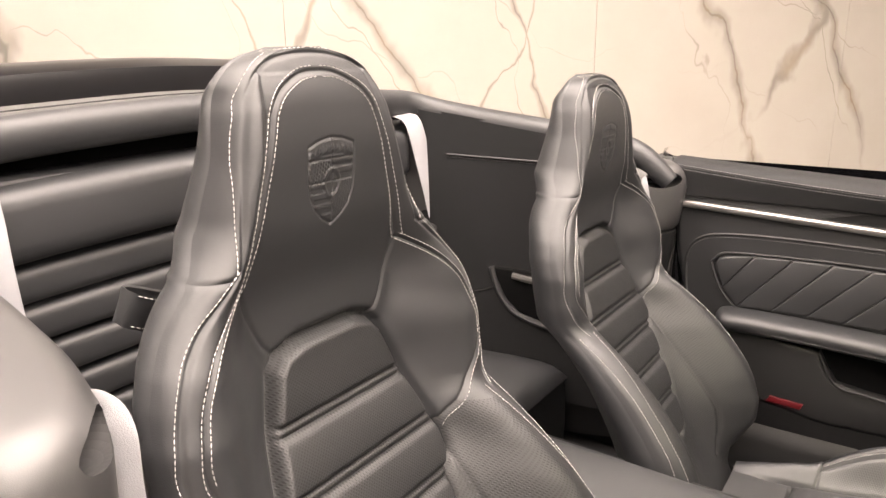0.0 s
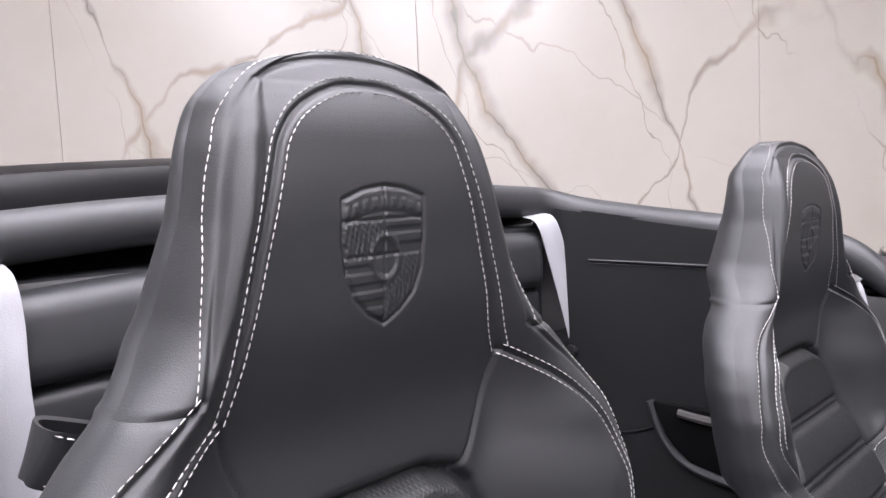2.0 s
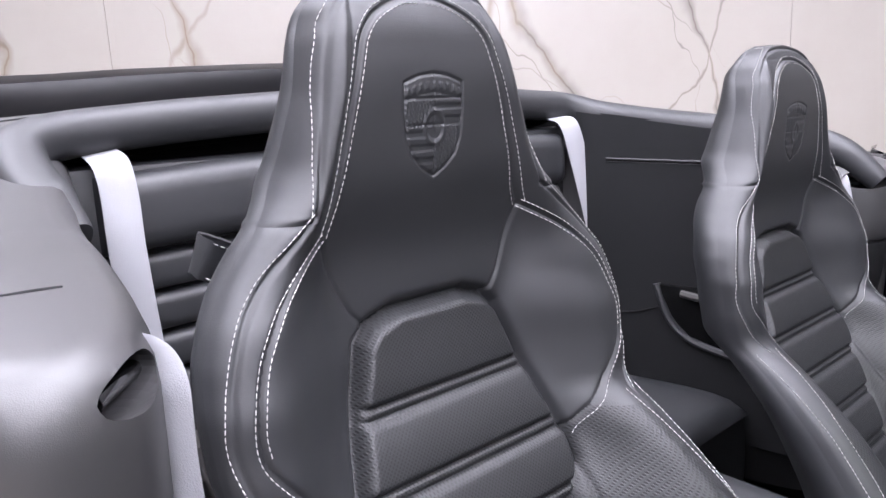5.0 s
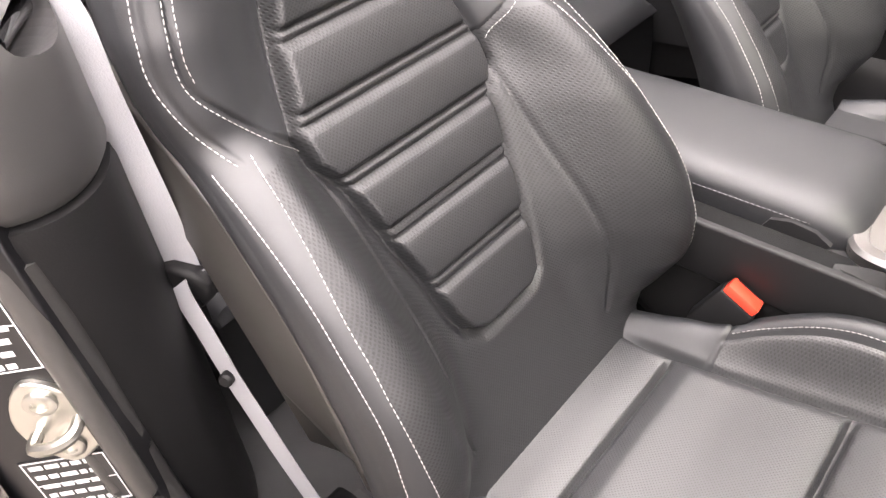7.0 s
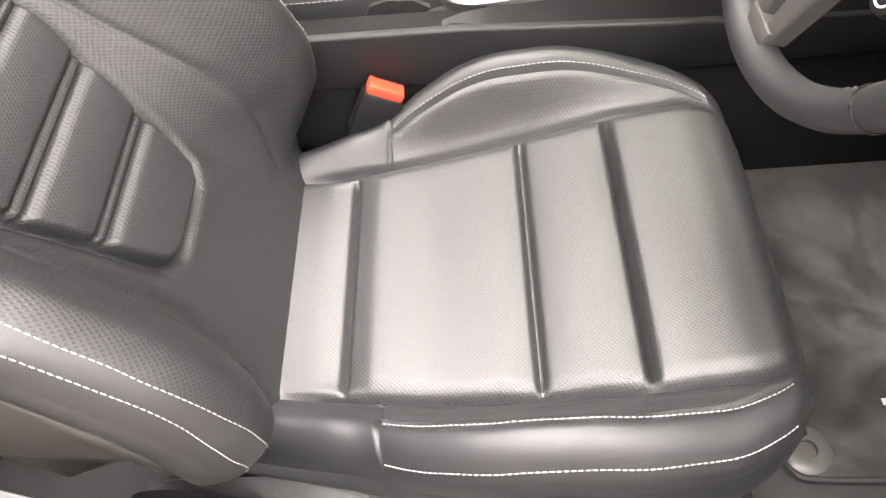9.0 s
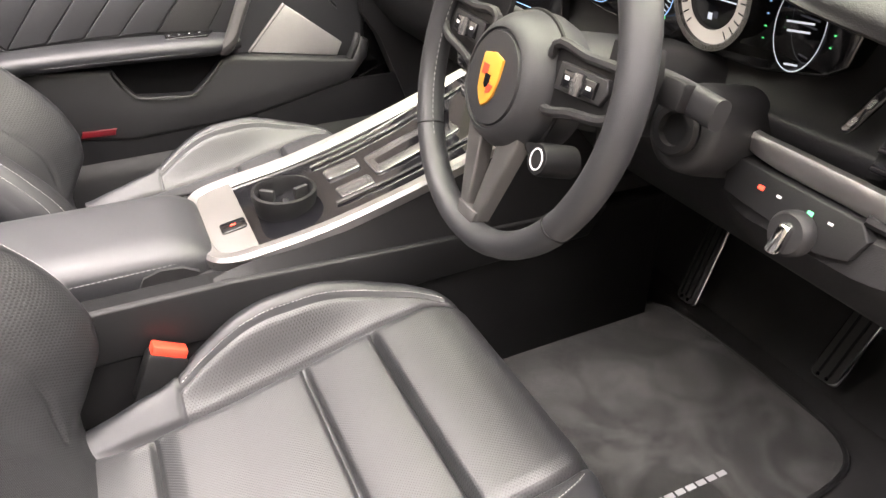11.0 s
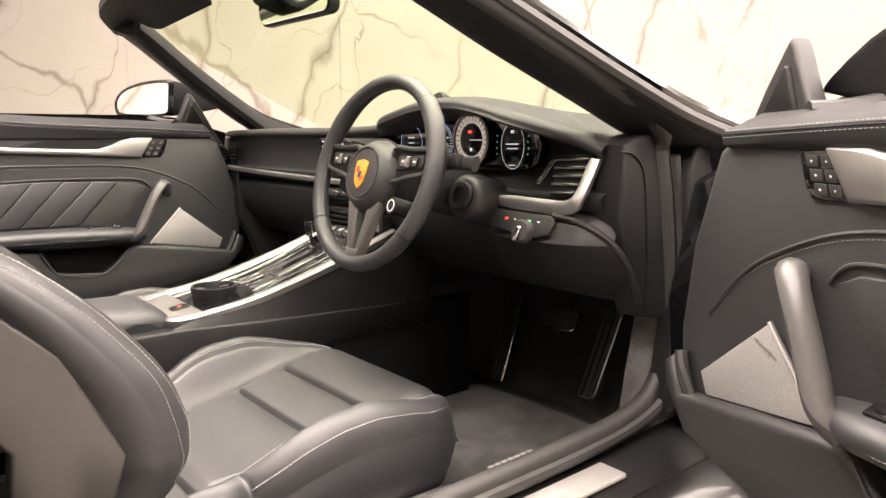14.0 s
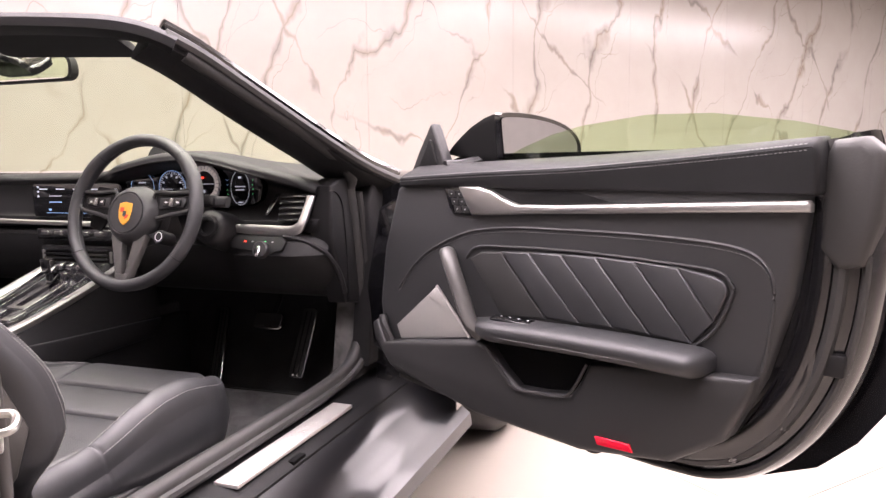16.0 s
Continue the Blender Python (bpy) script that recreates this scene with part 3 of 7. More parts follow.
def grid_mesh(rows, closed_cols=False):
    n, m = rows.shape[:2]
    verts = rows.reshape(-1, 3)
    faces = []
    for i in range(n - 1):
        for j in range(m if closed_cols else m - 1):
            k = (j + 1) % m
            faces.append((i * m + j, i * m + k, (i + 1) * m + k, (i + 1) * m + j))
    return verts, faces


def np_part(name, verts, faces, material, parent, label=""):
    used = sorted({v for f in faces for v in f})
    back = {v: i for i, v in enumerate(used)}
    me = bpy.data.meshes.new(name)
    me.from_pydata([tuple(map(float, verts[v])) for v in used], [], [tuple(back[v] for v in f) for f in faces])
    me.validate()
    me.materials.append(material)
    me.polygons.foreach_set("use_smooth", [True] * len(me.polygons))
    ob = new(name, me)
    ob.parent = parent
    if label:
        ob["label"] = label
    return ob


CUSH_C = smoothed([(.06, .390), (.12, .392), (.25, .400), (.35, .416), (.45, .440), (.52, .452), (.555, .448), (.575, .428), (.585, .39)], 200, 0.012)
CUSH_B = smoothed([(.06, .006), (.12, .008), (.195, .024), (.235, .050), (.28, .070), (.33, .078), (.39, .068), (.44, .045), (.49, .020), (.53, .006), (.585, .0)], 200, 0.02)
CUSH_W = smoothed([(.06, .178), (.12, .190), (.19, .205), (.24, .228), (.3, .242), (.42, .245), (.5, .232), (.55, .205), (.585, .165)], 200, 0.02)
CUSH_I = smoothed([(.06, .128), (.16, .136), (.25, .147), (.35, .155), (.45, .160), (.53, .160), (.585, .14)], 200, 0.02)


def cush_form(x, y):
    x, y = np.asarray(x, float), np.asarray(y, float)
    w, i, b = np.interp(x, *CUSH_W), np.interp(x, *CUSH_I), np.interp(x, *CUSH_B)
    a = np.abs(y)
    k = 0.86 * w
    rise = b * soft((a - i) / np.maximum(k - i, 0.01))
    u = np.clip((a - k) / np.maximum(w - k, 1e-4), 0, 1)
    drop = (0.035 + 0.3 * b) * (1 - np.sqrt(np.clip(1 - u * u, 0, 1)))
    return np.interp(x, *CUSH_C) + rise - drop


def cush_full(x, y):
    z = cush_form(x, y)
    i = np.interp(x, *CUSH_I)
    a = np.abs(y)
    z = z - 0.009 * np.exp(-((a - i) / 0.004) ** 2) * soft((x - 0.08) / 0.08)
    flat = soft((i - a) / 0.02)
    for gx, d, wd in ((.165, .009, .0034), (.350, .012, .0040), (.443, .017, .0042)):
        z = z - (d * np.exp(-((x - gx) / wd) ** 2) + .0035 * np.exp(-((x - gx) / .020) ** 2)) * flat
    z = z + 0.006 * flat * soft((x - 0.165) / 0.03)
    z = z + 0.009 * np.sin(np.pi * np.clip((a - i) / np.maximum(np.interp(x, *CUSH_W) - i, .01), 0, 1)) ** .8 * soft((x - 0.05) / 0.07) * (1 - .6 * soft((x - .15) / .05)) * (1 - soft((x - .203) / .012))
    z = z - 0.004 * np.exp(-((x - 0.205 - 0.12 * (a - 0.17)) / 0.0025) ** 2) * (a > i)
    z = z - 0.004 * np.exp(-((a - 0.80 * np.interp(x, *CUSH_W)) / 0.0028) ** 2) * (x > 0.205) * (x < 0.55)
    return z


def front_seat():
    seat = thing("car_seat", "black leather sports seat with pale stitching and an embossed shield", "car seat", "front seats")
    nb, nk = 300, 24
    zs = np.concatenate([np.linspace(.35, .97, 270), np.linspace(.972, 1.125, 150), np.linspace(1.126, 1.1575, 26)])
    rows = []
    for z in zs:
        w = tab(HW, z)
        y = np.linspace(-w, w, nb)
        x = back_full(y, np.full(nb, z))
        edge = x[-1]
        dep = float(np.interp(z, [.35, .45, .55, .7, .8, .95, 1.0, 1.06, 1.12, 1.158], [.03, .05, .065, .060, .050, .046, .042, .034, .020, .006]))
        mid = min(tab(CX, z) - .05, edge - dep - .008)
        over = max(0.0, 1 - (max(0.0, z - 1.095) / .0635) ** 2) ** .5
        mid = x[nb // 2] - (x[nb // 2] - mid) * max(over, .12)
        u = np.linspace(0, 1, nk // 2)[1:]
        sx, sy = edge - dep * u ** 1.1, w * (1 - .10 * u ** 2.2) + .004 * np.sin(np.pi * u)
        v = np.linspace(-1, 1, nk)[1:-1]
        rx, ry = (edge - dep) + (mid - edge + dep) * (1 - np.abs(v) ** float(np.interp(z, [1.0, 1.10], [4, 2.0]))), -v * w * .90
        px = np.concatenate([x, sx, rx, sx[::-1]])
        py = np.concatenate([y, sy, ry, -sy[::-1]])
        rows.append(np.stack([px, py, np.full(px.shape, z)], 1))
    rows = np.array(rows)
    verts, faces = grid_mesh(rows, True)
    m = rows.shape[1]
    cen = np.array([verts[list(f)].mean(0) for f in faces])
    cols = np.array([f[0] % m for f in faces])
    front = cols < nb - 1
    isin = inside(cen[:, 1], cen[:, 2], INSERT) & front
    head = front & (cen[:, 2] > 0.968) & ~isin
    wing_poly = WING + [(.121, .732), (.098, .805), (.08, .858), (.07, .872), (.084, .885), (.098, .915)]
    wl, wr = inside(cen[:, 1], cen[:, 2], wing_poly) & ~isin, inside(-cen[:, 1], cen[:, 2], wing_poly) & ~isin
    low = front & (cen[:, 2] < 0.752) & ~isin & ~wl & ~wr
    lowb = low & (np.abs(cen[:, 1]) > np.interp(cen[:, 2], [.35, .45, .5, .56, .61, .64, .675, .713, .743, .77], [.19, .202, .213, .216, .2145, .2105, .206, .1955, .1875, .182]))
    rest = front & ~isin & ~head & ~wl & ~wr & ~low
    F = lambda mask: [f for f, k in zip(faces, mask) if k]
    part_in = np_part("centre_panel", verts, F(isin), PERF_BACK, seat, "perforated fluted centre panel")
    np_part("lower_panel", verts, F(low & ~lowb), PERF_BACK, seat, "perforated lumbar panel")
    np_part("side_bolster", verts, F(lowb & (cen[:, 1] > 0)), LEATHER, seat)
    np_part("side_bolster", verts, F(lowb & (cen[:, 1] < 0)), LEATHER, seat)
    hd = np_part("headrest", verts, F(head), LEATHER, seat, "smooth leather headrest with an embossed shield")
    np_part("shoulder_wing", verts, F(wl), LEATHER, seat)
    np_part("shoulder_wing", verts, F(wr), LEATHER, seat)
    np_part("yoke", verts, F(rest), LEATHER, seat)
    shell = np_part("back_shell", verts, F(~front) + [tuple(range(m))[::-1], tuple(range((len(zs) - 1) * m, len(zs) * m))], LEATHER, seat)
    for mirror in (False, True):
        seam(WING, seat, 0.0035, mirror)
        seam(WING_OUT, seat, 0.004, mirror)
        seam(WING[:8], seat, -0.0035, mirror)
        seam(HEAD_IN, seat, -0.0050, mirror)
        seam(HEAD_IN, seat, 0.0050, mirror)
        seam(HEAD_OUT, seat, -0.0052, mirror)
        seam([(.2105, .757), (.2155, .70), (.2225, .64), (.228, .58), (.2315, .52), (.224, .466)], seat, 0.0, mirror)
        seam([(.181, .762), (.187, .743), (.1955, .713), (.206, .675), (.2105, .64), (.2145, .61), (.216, .56), (.213, .50), (.203, .457)], seat, 0.0, mirror)
    # cushion
    xs = np.linspace(.06, .585, 230)
    nc = 190
    rows = []
    for x in xs:
        w = tab(CUSH_W, x)
        wi = tab(CUSH_I, x)
        half = np.concatenate([np.linspace(wi, .80 * w, 22)[1:], np.linspace(.80 * w, w, 24)[1:]])
        y = np.concatenate([-half[::-1], np.linspace(-wi, wi, nc - 88), half])
        z = cush_full(np.full(nc, x), y)
        low_z = 0.335 + 0.03 * float(soft(np.array((x - .5) / .08)))
        low_z = min(low_z, z.min() - 0.004)
        d = np.linspace(0, 1, 9)[1:]
        ez = z[-1] + (low_z - z[-1]) * d
        bulge = 0.008 * np.sin(np.pi * d)
        py = np.concatenate([y, w + bulge, [0.0], -(w + bulge)[::-1]])
        pz = np.concatenate([z, ez, [low_z - 0.005], ez[::-1]])
        rows.append(np.stack([np.full(py.shape, x), py, pz], 1))
    rows = np.array(rows)
    verts, faces = grid_mesh(rows, True)
    m = rows.shape[1]
    cen = np.array([verts[list(f)].mean(0) for f in faces])
    cols = np.array([f[0] % m for f in faces])
    top = cols < nc - 1
    i = np.interp(cen[:, 0], *CUSH_I)
    inner = top & (np.abs(cen[:, 1]) < i)
    for lo, hi in ((0, .165), (.165, .35), (.35, .443), (.443, .6)):
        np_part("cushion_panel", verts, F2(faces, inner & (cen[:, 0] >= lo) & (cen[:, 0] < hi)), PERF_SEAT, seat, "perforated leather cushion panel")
    bol = top & ~inner
    for sgn in (1, -1):
        near = (cen[:, 1] * sgn > 0)
        np_part("cushion_cuff", verts, F2(faces, bol & near & (cen[:, 0] < .207)), LEATHER, seat)
        outer = np.abs(cen[:, 1]) > 0.80 * np.interp(cen[:, 0], *CUSH_W)
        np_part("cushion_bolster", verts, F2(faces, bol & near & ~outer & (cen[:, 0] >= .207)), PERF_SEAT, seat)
        np_part("bolster_edge", verts, F2(faces, bol & near & outer & (cen[:, 0] >= .207)), LEATHER, seat)
    np_part("cushion_side", verts, F2(faces, ~top) + [tuple(range(m))[::-1], tuple(range((len(xs) - 1) * m, len(xs) * m))], LEATHER, seat)

    def cn(p):
        e = 0.004
        a = cush_form(np.array([p.x + e, p.x - e, p.x, p.x]), np.array([p.y, p.y, p.y + e, p.y - e]))
        return Vector((-(a[0] - a[1]) / (2 * e), -(a[2] - a[3]) / (2 * e), 1)).normalized()

    for sgn in (1, -1):
        xa = np.linspace(.21, .552, 60)
        ya = sgn * (0.80 * np.interp(xa, *CUSH_W) + 0.0035)
        stitches([Vector((x, y, z + 0.0006)) for x, y, z in zip(xa, ya, cush_form(xa, ya))], cn, seat)
        ya = sgn * (0.965 * np.interp(xa, *CUSH_W))
        stitches([Vector((x, y, z + 0.0006)) for x, y, z in zip(xa, ya, cush_form(xa, ya))], cn, seat)
    # seat base, side covers and rails
    for sgn in (1, -1):
        bm = bmesh.new()
        path = spline([(.10, sgn * .236, .318), (.2, sgn * .250, .326), (.3, sgn * .259, .334), (.42, sgn * .261, .336), (.50, sgn * .251, .326), (.545, sgn * .232, .300)], 6)
        sweep(bm, path, [(-.006, -.016), (.006, -.016), (.009, .0), (.004, .016), (-.006, .016)])
        part("side_trim", bm, SILVER if sgn < 0 else PLASTIC, seat, "satin grey side trim strip" if sgn < 0 else "")
        bm = bmesh.new()
        prism(bm, [(-.03, .28), (.50, .28), (.545, .30), (.50, .335), (.3, .345), (-.03, .345)], sgn * .19, sgn * .236, edge=.006)
        part("side_cover", bm, PLASTIC, seat)
        bm = bmesh.new()
        box(bm, (-.05, sgn * .19 - .02, .258), (.50, sgn * .19 + .02, .285), .004)
        part("seat_rail", bm, STEEL, seat, "bare metal seat rail")
    bm = bmesh.new()
    box(bm, (.0, -.185, .285), (.54, .185, .36), .02)
    part("seat_base", bm, PLASTIC_DARK, seat)
    # hard shell on each flank of the backrest
    for sgn in (1, -1):
        bm = bmesh.new()
        flank = [(.052, .415), (.040, .45), (.037, .52), (.037, .64), (.042, .72), (.052, .775), (.072, .80), (.105, .80), (.128, .77), (.135, .70), (.140, .55), (.135, .44), (.115, .405), (.075, .400)]
        prism(bm, flank, -.022, .003, lambda a, l, b: Vector((float(back_full(np.array([tab(HW, b)]), np.array([b]))[0]) - a, sgn * (tab(HW, b) * .965 + l), b)), .005)
        part("side_shell", bm, SHELL, seat, "smooth grey plastic side shell")
    # recliner cover where the backrest meets the cushion
    for sgn in (1, -1):
        bm = bmesh.new()
        prism(bm, [(p.x, p.y) for p in spline([(-.035, .352, 0), (-.02, .392, 0), (.012, .402, 0), (.05, .382, 0), (.10, .352, 0), (.15, .335, 0), (.15, .322, 0), (.08, .325, 0), (.0, .325, 0)], 4, True)], sgn * .216, sgn * .238, edge=.005)
        part("recliner_cover", bm, SHADED_BLACK, seat)
    return seat


def F2(faces, mask):
    return [f for f, k in zip(faces, mask) if k]


driver_seat = front_seat()
driver_seat.location = (.006, SEAT_Y, 0)
shells = [ob for ob in driver_seat.children if ob.name.startswith("side_shell")]
for ob in shells:
    ob.parent = None
passenger_seat = copy_thing(driver_seat, Matrix.Translation((.006, .342, -.046)))
# its cushion is drawn further forward and a little higher
for ob in passenger_seat.children:
    x, z = (sum(v.co[k] for v in ob.data.vertices) / len(ob.data.vertices) for k in (0, 2))
    if ob.name.startswith(("cushion", "bolster_edge")) or (ob.name.startswith("stitch") and x > .25 and z < .54):
        ob.location += Vector((.055, 0, .016))
for ob in shells:
    ob.parent = driver_seat

# ---- car body ----
car = thing("sports_car", "black open-top sports car body with black trim", "car")


def line_part(name, path, radius, material, parent, n=8, label="", closed=False, section=None, fine=6):
    bm = bmesh.new()
    sweep(bm, spline(path, fine, closed), section or circle(radius, n), closed)
    return part(name, bm, material, parent, label)


bm = bmesh.new()
box(bm, (-1.0, -.66, .20), (1.12, .66, .235), .004)
part("floor_pan", bm, CARPET, car, "black carpeted cabin floor")
bm = bmesh.new()
toe = [(1.06, .235), (1.10, .236), (1.30, .52), (1.34, .70), (1.40, .70), (1.40, .18), (1.06, .18)]
prism(bm, toe, -.68, .68)
part("toe_board", bm, CARPET, car, "black carpeted toe board")
for sgn in (1, -1):
    bm = bmesh.new()
    prism(bm, [(.86, .24), (1.30, .24), (1.30, .60), (.93, .585), (.90, .45)], sgn * .635, sgn * .70, edge=.01)
    part("kick_panel", bm, KICK, car, "grey suede-lined kick panel")
    # inner sill and step trim
    bm = bmesh.new()
    prof = [(-.635, .225), (-.635, .345), (-.652, .372), (-.672, .382), (-.690, .376), (-.700, .362), (-.775, .350), (-.798, .338), (-.798, .20), (-.70, .20)]
    prism(bm, [(a * -sgn, b) for a, b in prof], -.60, 1.0, at=lambda a, l, b: Vector((l, a, b)))
    part("sill_trim", bm, PILLAR, car)
    # painted outer sill
    bm = bmesh.new()
    prof = [(-.798, .333), (-.82, .325), (-.845, .300), (-.862, .262), (-.90, .240), (-.925, .222), (-.93, .19), (-.905, .165), (-.85, .155), (-.798, .155)]
    prism(bm, [(a * -sgn, b) for a, b in prof], -.62, 1.12, at=lambda a, l, b: Vector((l, a, b)))
    part("side_skirt", bm, SKIRT, car, "satin black painted side skirt")
    # rubber door seal round the opening
    seal = [(.875, .84), (.895, .76), (.915, .65), (.928, .53), (.905, .445), (.84, .402), (.70, .388), (.45, .386), (.1, .386), (-.06, .396), (-.105, .44), (-.115, .52), (-.110, .65), (-.105, .75)]
    line_part("door_seal", [(x, -sgn * -.697 * 1.0, z) for x, z in seal], .017, RUBBER, car, 10, "black rubber door seal")
    line_part("door_seal", [(x * 1.0 + (.02 if z > .42 else 0), -sgn * -.714, z - .010) for x, z in seal[:11]], .010, RUBBER, car, 8)

bm = bmesh.new()
box(bm, (.285, -.776, .3535), (.715, -.726, .3625), .003)
plate = part("sill_plate", bm, mat("brushed_plate", (0.66, 0.64, 0.62), 0.42, metal=0.8, bump=0.1, scale=300, var=0.05), car, "brushed metal sill plate with raised bar lettering")
for k in range(7):
    bm = bmesh.new()
    box(bm, (.43 + .026 * k, -.758, .3625), (.446 + .026 * k, -.742, .3633), .0003, seg=1)
    part("lettering_bar", bm, plate.data.materials[0], plate)
# flat plate for the sill's recess, its shade painted near-black
bm = bmesh.new()
box(bm, (.43, -.795, .335), (.475, -.774, .3462), .001)
part("sill_cap", bm, SHADED_BLACK, car)

bm = bmesh.new()
box(bm, (-.12, .660, .30), (.92, .674, .47), .004)
part("sill_cover", bm, PILLAR, car, "black carpeted sill side below the closed door")
# windscreen pillars, header and glass
for sgn in (1, -1):
    bm = bmesh.new()
    pil = spline([(1.02, sgn * .735, .850), (.86, sgn * .705, .895), (.75, sgn * .668, .950), (.62, sgn * .615, 1.022), (.50, sgn * .562, 1.095), (.425, sgn * .520, 1.135)], 6)
    sec = [(-.060, -.026), (-.050, -.038), (-.030, -.040), (.020, -.026), (.036, -.010), (.036, .010), (.016, .022), (-.030, .018), (-.054, -.008)]
    sweep(bm, pil, [(a * sgn, b) for a, b in sec])
    part("windscreen_pillar", bm, PILLAR, car, "black trimmed windscreen pillar")
    line_part("pillar_seal", [(x, y + sgn * .040, z + .002) for x, y, z in pil[::5]] , .012, RUBBER, car, 8)
    line_part("pillar_strip", [(x + .012, y + sgn * .024, z + .024) for x, y, z in pil[::5]], .011, PAINT, car, 8, "glossy black pillar strip")
    line_part("door_seal", [(.875, sgn * .697, .84), (.855, sgn * .712, .875), (.74, sgn * .690, .945), (.60, sgn * .636, 1.025), (.46, sgn * .572, 1.105)], .015, RUBBER, car, 10, "black rubber door seal")
bm = bmesh.new()
hd = spline([(.455, -.555, 1.120), (.412, -.50, 1.148), (.392, -.4, 1.161), (.382, -.2, 1.175), (.378, 0, 1.180), (.382, .2, 1.175), (.392, .4, 1.161), (.412, .50, 1.148), (.455, .555, 1.120)], 6)
sweep(bm, hd, [(-.044, -.012), (-.02, -.020), (.03, -.020), (.044, -.004), (.036, .012), (-.030, .014), (-.044, .004)])
part("windscreen_header", bm, PILLAR, car, "black windscreen header rail")
for y0, y1 in ((-.455, -.10), (.10, .455)):
    bm = bmesh.new()
    prism(bm, [(p[0] + (y0 + y1) / 2, p[1] + .035) for p in rounded(y1 - y0, .105, .03, 5)], -.009, .008, at=lambda a, l, b: Vector((.405 + b * .9, a, 1.168 - b * .34 + l - a * a * .10)), edge=.006)
    part("sun_visor", bm, PILLAR, car, "black sun visor folded up")
bm = bmesh.new()


def screen(u, v):
    y = u * (.70 - .19 * v)
    return Vector((1.17 - .775 * v - .10 * u * u * (1 - v) + .03 * u * u * v, y, .885 + .293 * v - .040 * u * u * v))


us = np.linspace(-1, 1, 25)
vs = np.linspace(0, 1, 13)
sheet(bm, screen, us, vs)
ws = part("windscreen", bm, GLASS, car, "green-tinted windscreen glass")
ws.visible_shadow = False
bm = bmesh.new()
sheet(bm, lambda u, v: screen(u, 0) + Vector((.01 + .35 * v, u * .04 * v, -.006 - .03 * v)), us, np.linspace(0, 1, 4))
part("cowl", bm, PLASTIC_DARK, car, "black plastic cowl below the windscreen")

# front wings, bonnet and wheels
for sgn in (1, -1):
    bm = bmesh.new()

    def wing(u, v):
        x = 1.02 + 1.2 * u
        a = v * 1.5
        return Vector((x, sgn * (.72 + .20 * math.sin(a)), .22 + .66 * math.cos(a) ** .8 - .10 * u * u if v < .99 else .26))

    sheet(bm, wing, np.linspace(0, 1, 12), np.linspace(0, 1, 12))
    part("front_wing", bm, PAINT, car, "glossy black painted front wing")
    bm = bmesh.new()
    lathe(bm, [(.20, -.12), (.30, -.12), (.325, -.09), (.33, 0), (.325, .09), (.30, .12), (.2, .12)], (1.62, sgn * .80, .33), (0, 1, 0), 40)
    wheel = part("front_wheel", bm, RUBBER, car, "black road tyre")
    bm = bmesh.new()
    lathe(bm, [(.0, .07), (.06, .09), (.19, .11), (.205, .115), (.205, .0), (0, .0)], (1.62, sgn * .80, .33), (0, sgn, 0), 40)
    part("rim", bm, SILVER, wheel)
    bm = bmesh.new()
    prism(bm, [(.93, .26), (1.05, .26), (1.05, .82), (.99, .828), (.955, .70)], sgn * .735, sgn * .77, edge=.006)
    part("door_jamb", bm, PAINT, car, "glossy black door jamb")
bm = bmesh.new()
sheet(bm, lambda u, v: Vector((1.50 + .8 * v, u * .80, .835 - .14 * v * v - .04 * u * u)), np.linspace(-1, 1, 12), np.linspace(0, 1, 6))
part("bonnet", bm, PAINT, car, "glossy black bonnet")
for sgn in (1, -1):
    bm = bmesh.new()
    prism(bm, [(.885, .40), (1.10, .40), (1.10, .835), (.93, .850), (.905, .80), (.925, .66)], sgn * .690, sgn * .738, edge=.008)
    part("hinge_pillar", bm, PILLAR, car, "black hinge pillar behind the door seal")
bm = bmesh.new()
prism(bm, [(.76, .62), (.80, .56), (.86, .40), (1.02, .40), (1.02, .87), (.80, .87), (.765, .80)], .655, .712, edge=.008)
part("dash_side", bm, PLASTIC, car, "black trim between dashboard and closed door")
for z in (.50, .72):
    bm = bmesh.new()
    box(bm, (.90, -.80, z - .025), (.98, -.765, z + .025), .006)
    part("door_hinge", bm, PAINT, car)
bm = bmesh.new()
box(bm, (.96, -.748, .50), (.962, -.742, .56), 0)
part("sticker", bm, mat("white_sticker", (.7, .7, .7), .5), car, "white printed sticker")

# inner mirror
inner = thing("rear_view_mirror", "black frameless rear-view mirror on a short arm", "mirror")
arm_m = lambda a, l, b: Vector((.60 + l - b * .12, -.004 + a, 1.123 + b))
bm = bmesh.new()
prism(bm, rounded(.295, .060, .024), 0.0, .026, arm_m, edge=.011)
part("housing", bm, PLASTIC_DARK, inner)
bm = bmesh.new()
prism(bm, rounded(.284, .050, .020), -.001, -.004, arm_m)
part("mirror_glass", bm, MIRROR, inner)
line_part("arm", [(.625, .02, 1.12), (.625, .01, 1.136), (.60, .0, 1.146)], .012, PLASTIC_DARK, inner)
bm = bmesh.new()
prism(bm, rounded(.10, .07, .025), 0, .02, lambda a, l, b: Vector((.565 + b, a, 1.098 + .02 + l - b * .36)), edge=.008)
part("sensor_cover", bm, GLOSS, inner)

# ---- doors ----
HINGE = Vector((.83, -.79, 0))
ALONG = Vector((-.42, -.907, 0)).normalized()
INWARD = Vector((ALONG.y, -ALONG.x, 0))


def at_driver(s, n, z):
    return HINGE + ALONG * s + INWARD * (n + .067) + Vector((0, 0, z))


def at_passenger(s, n, z):
    return Vector((.86 - s, .68 - n, z))


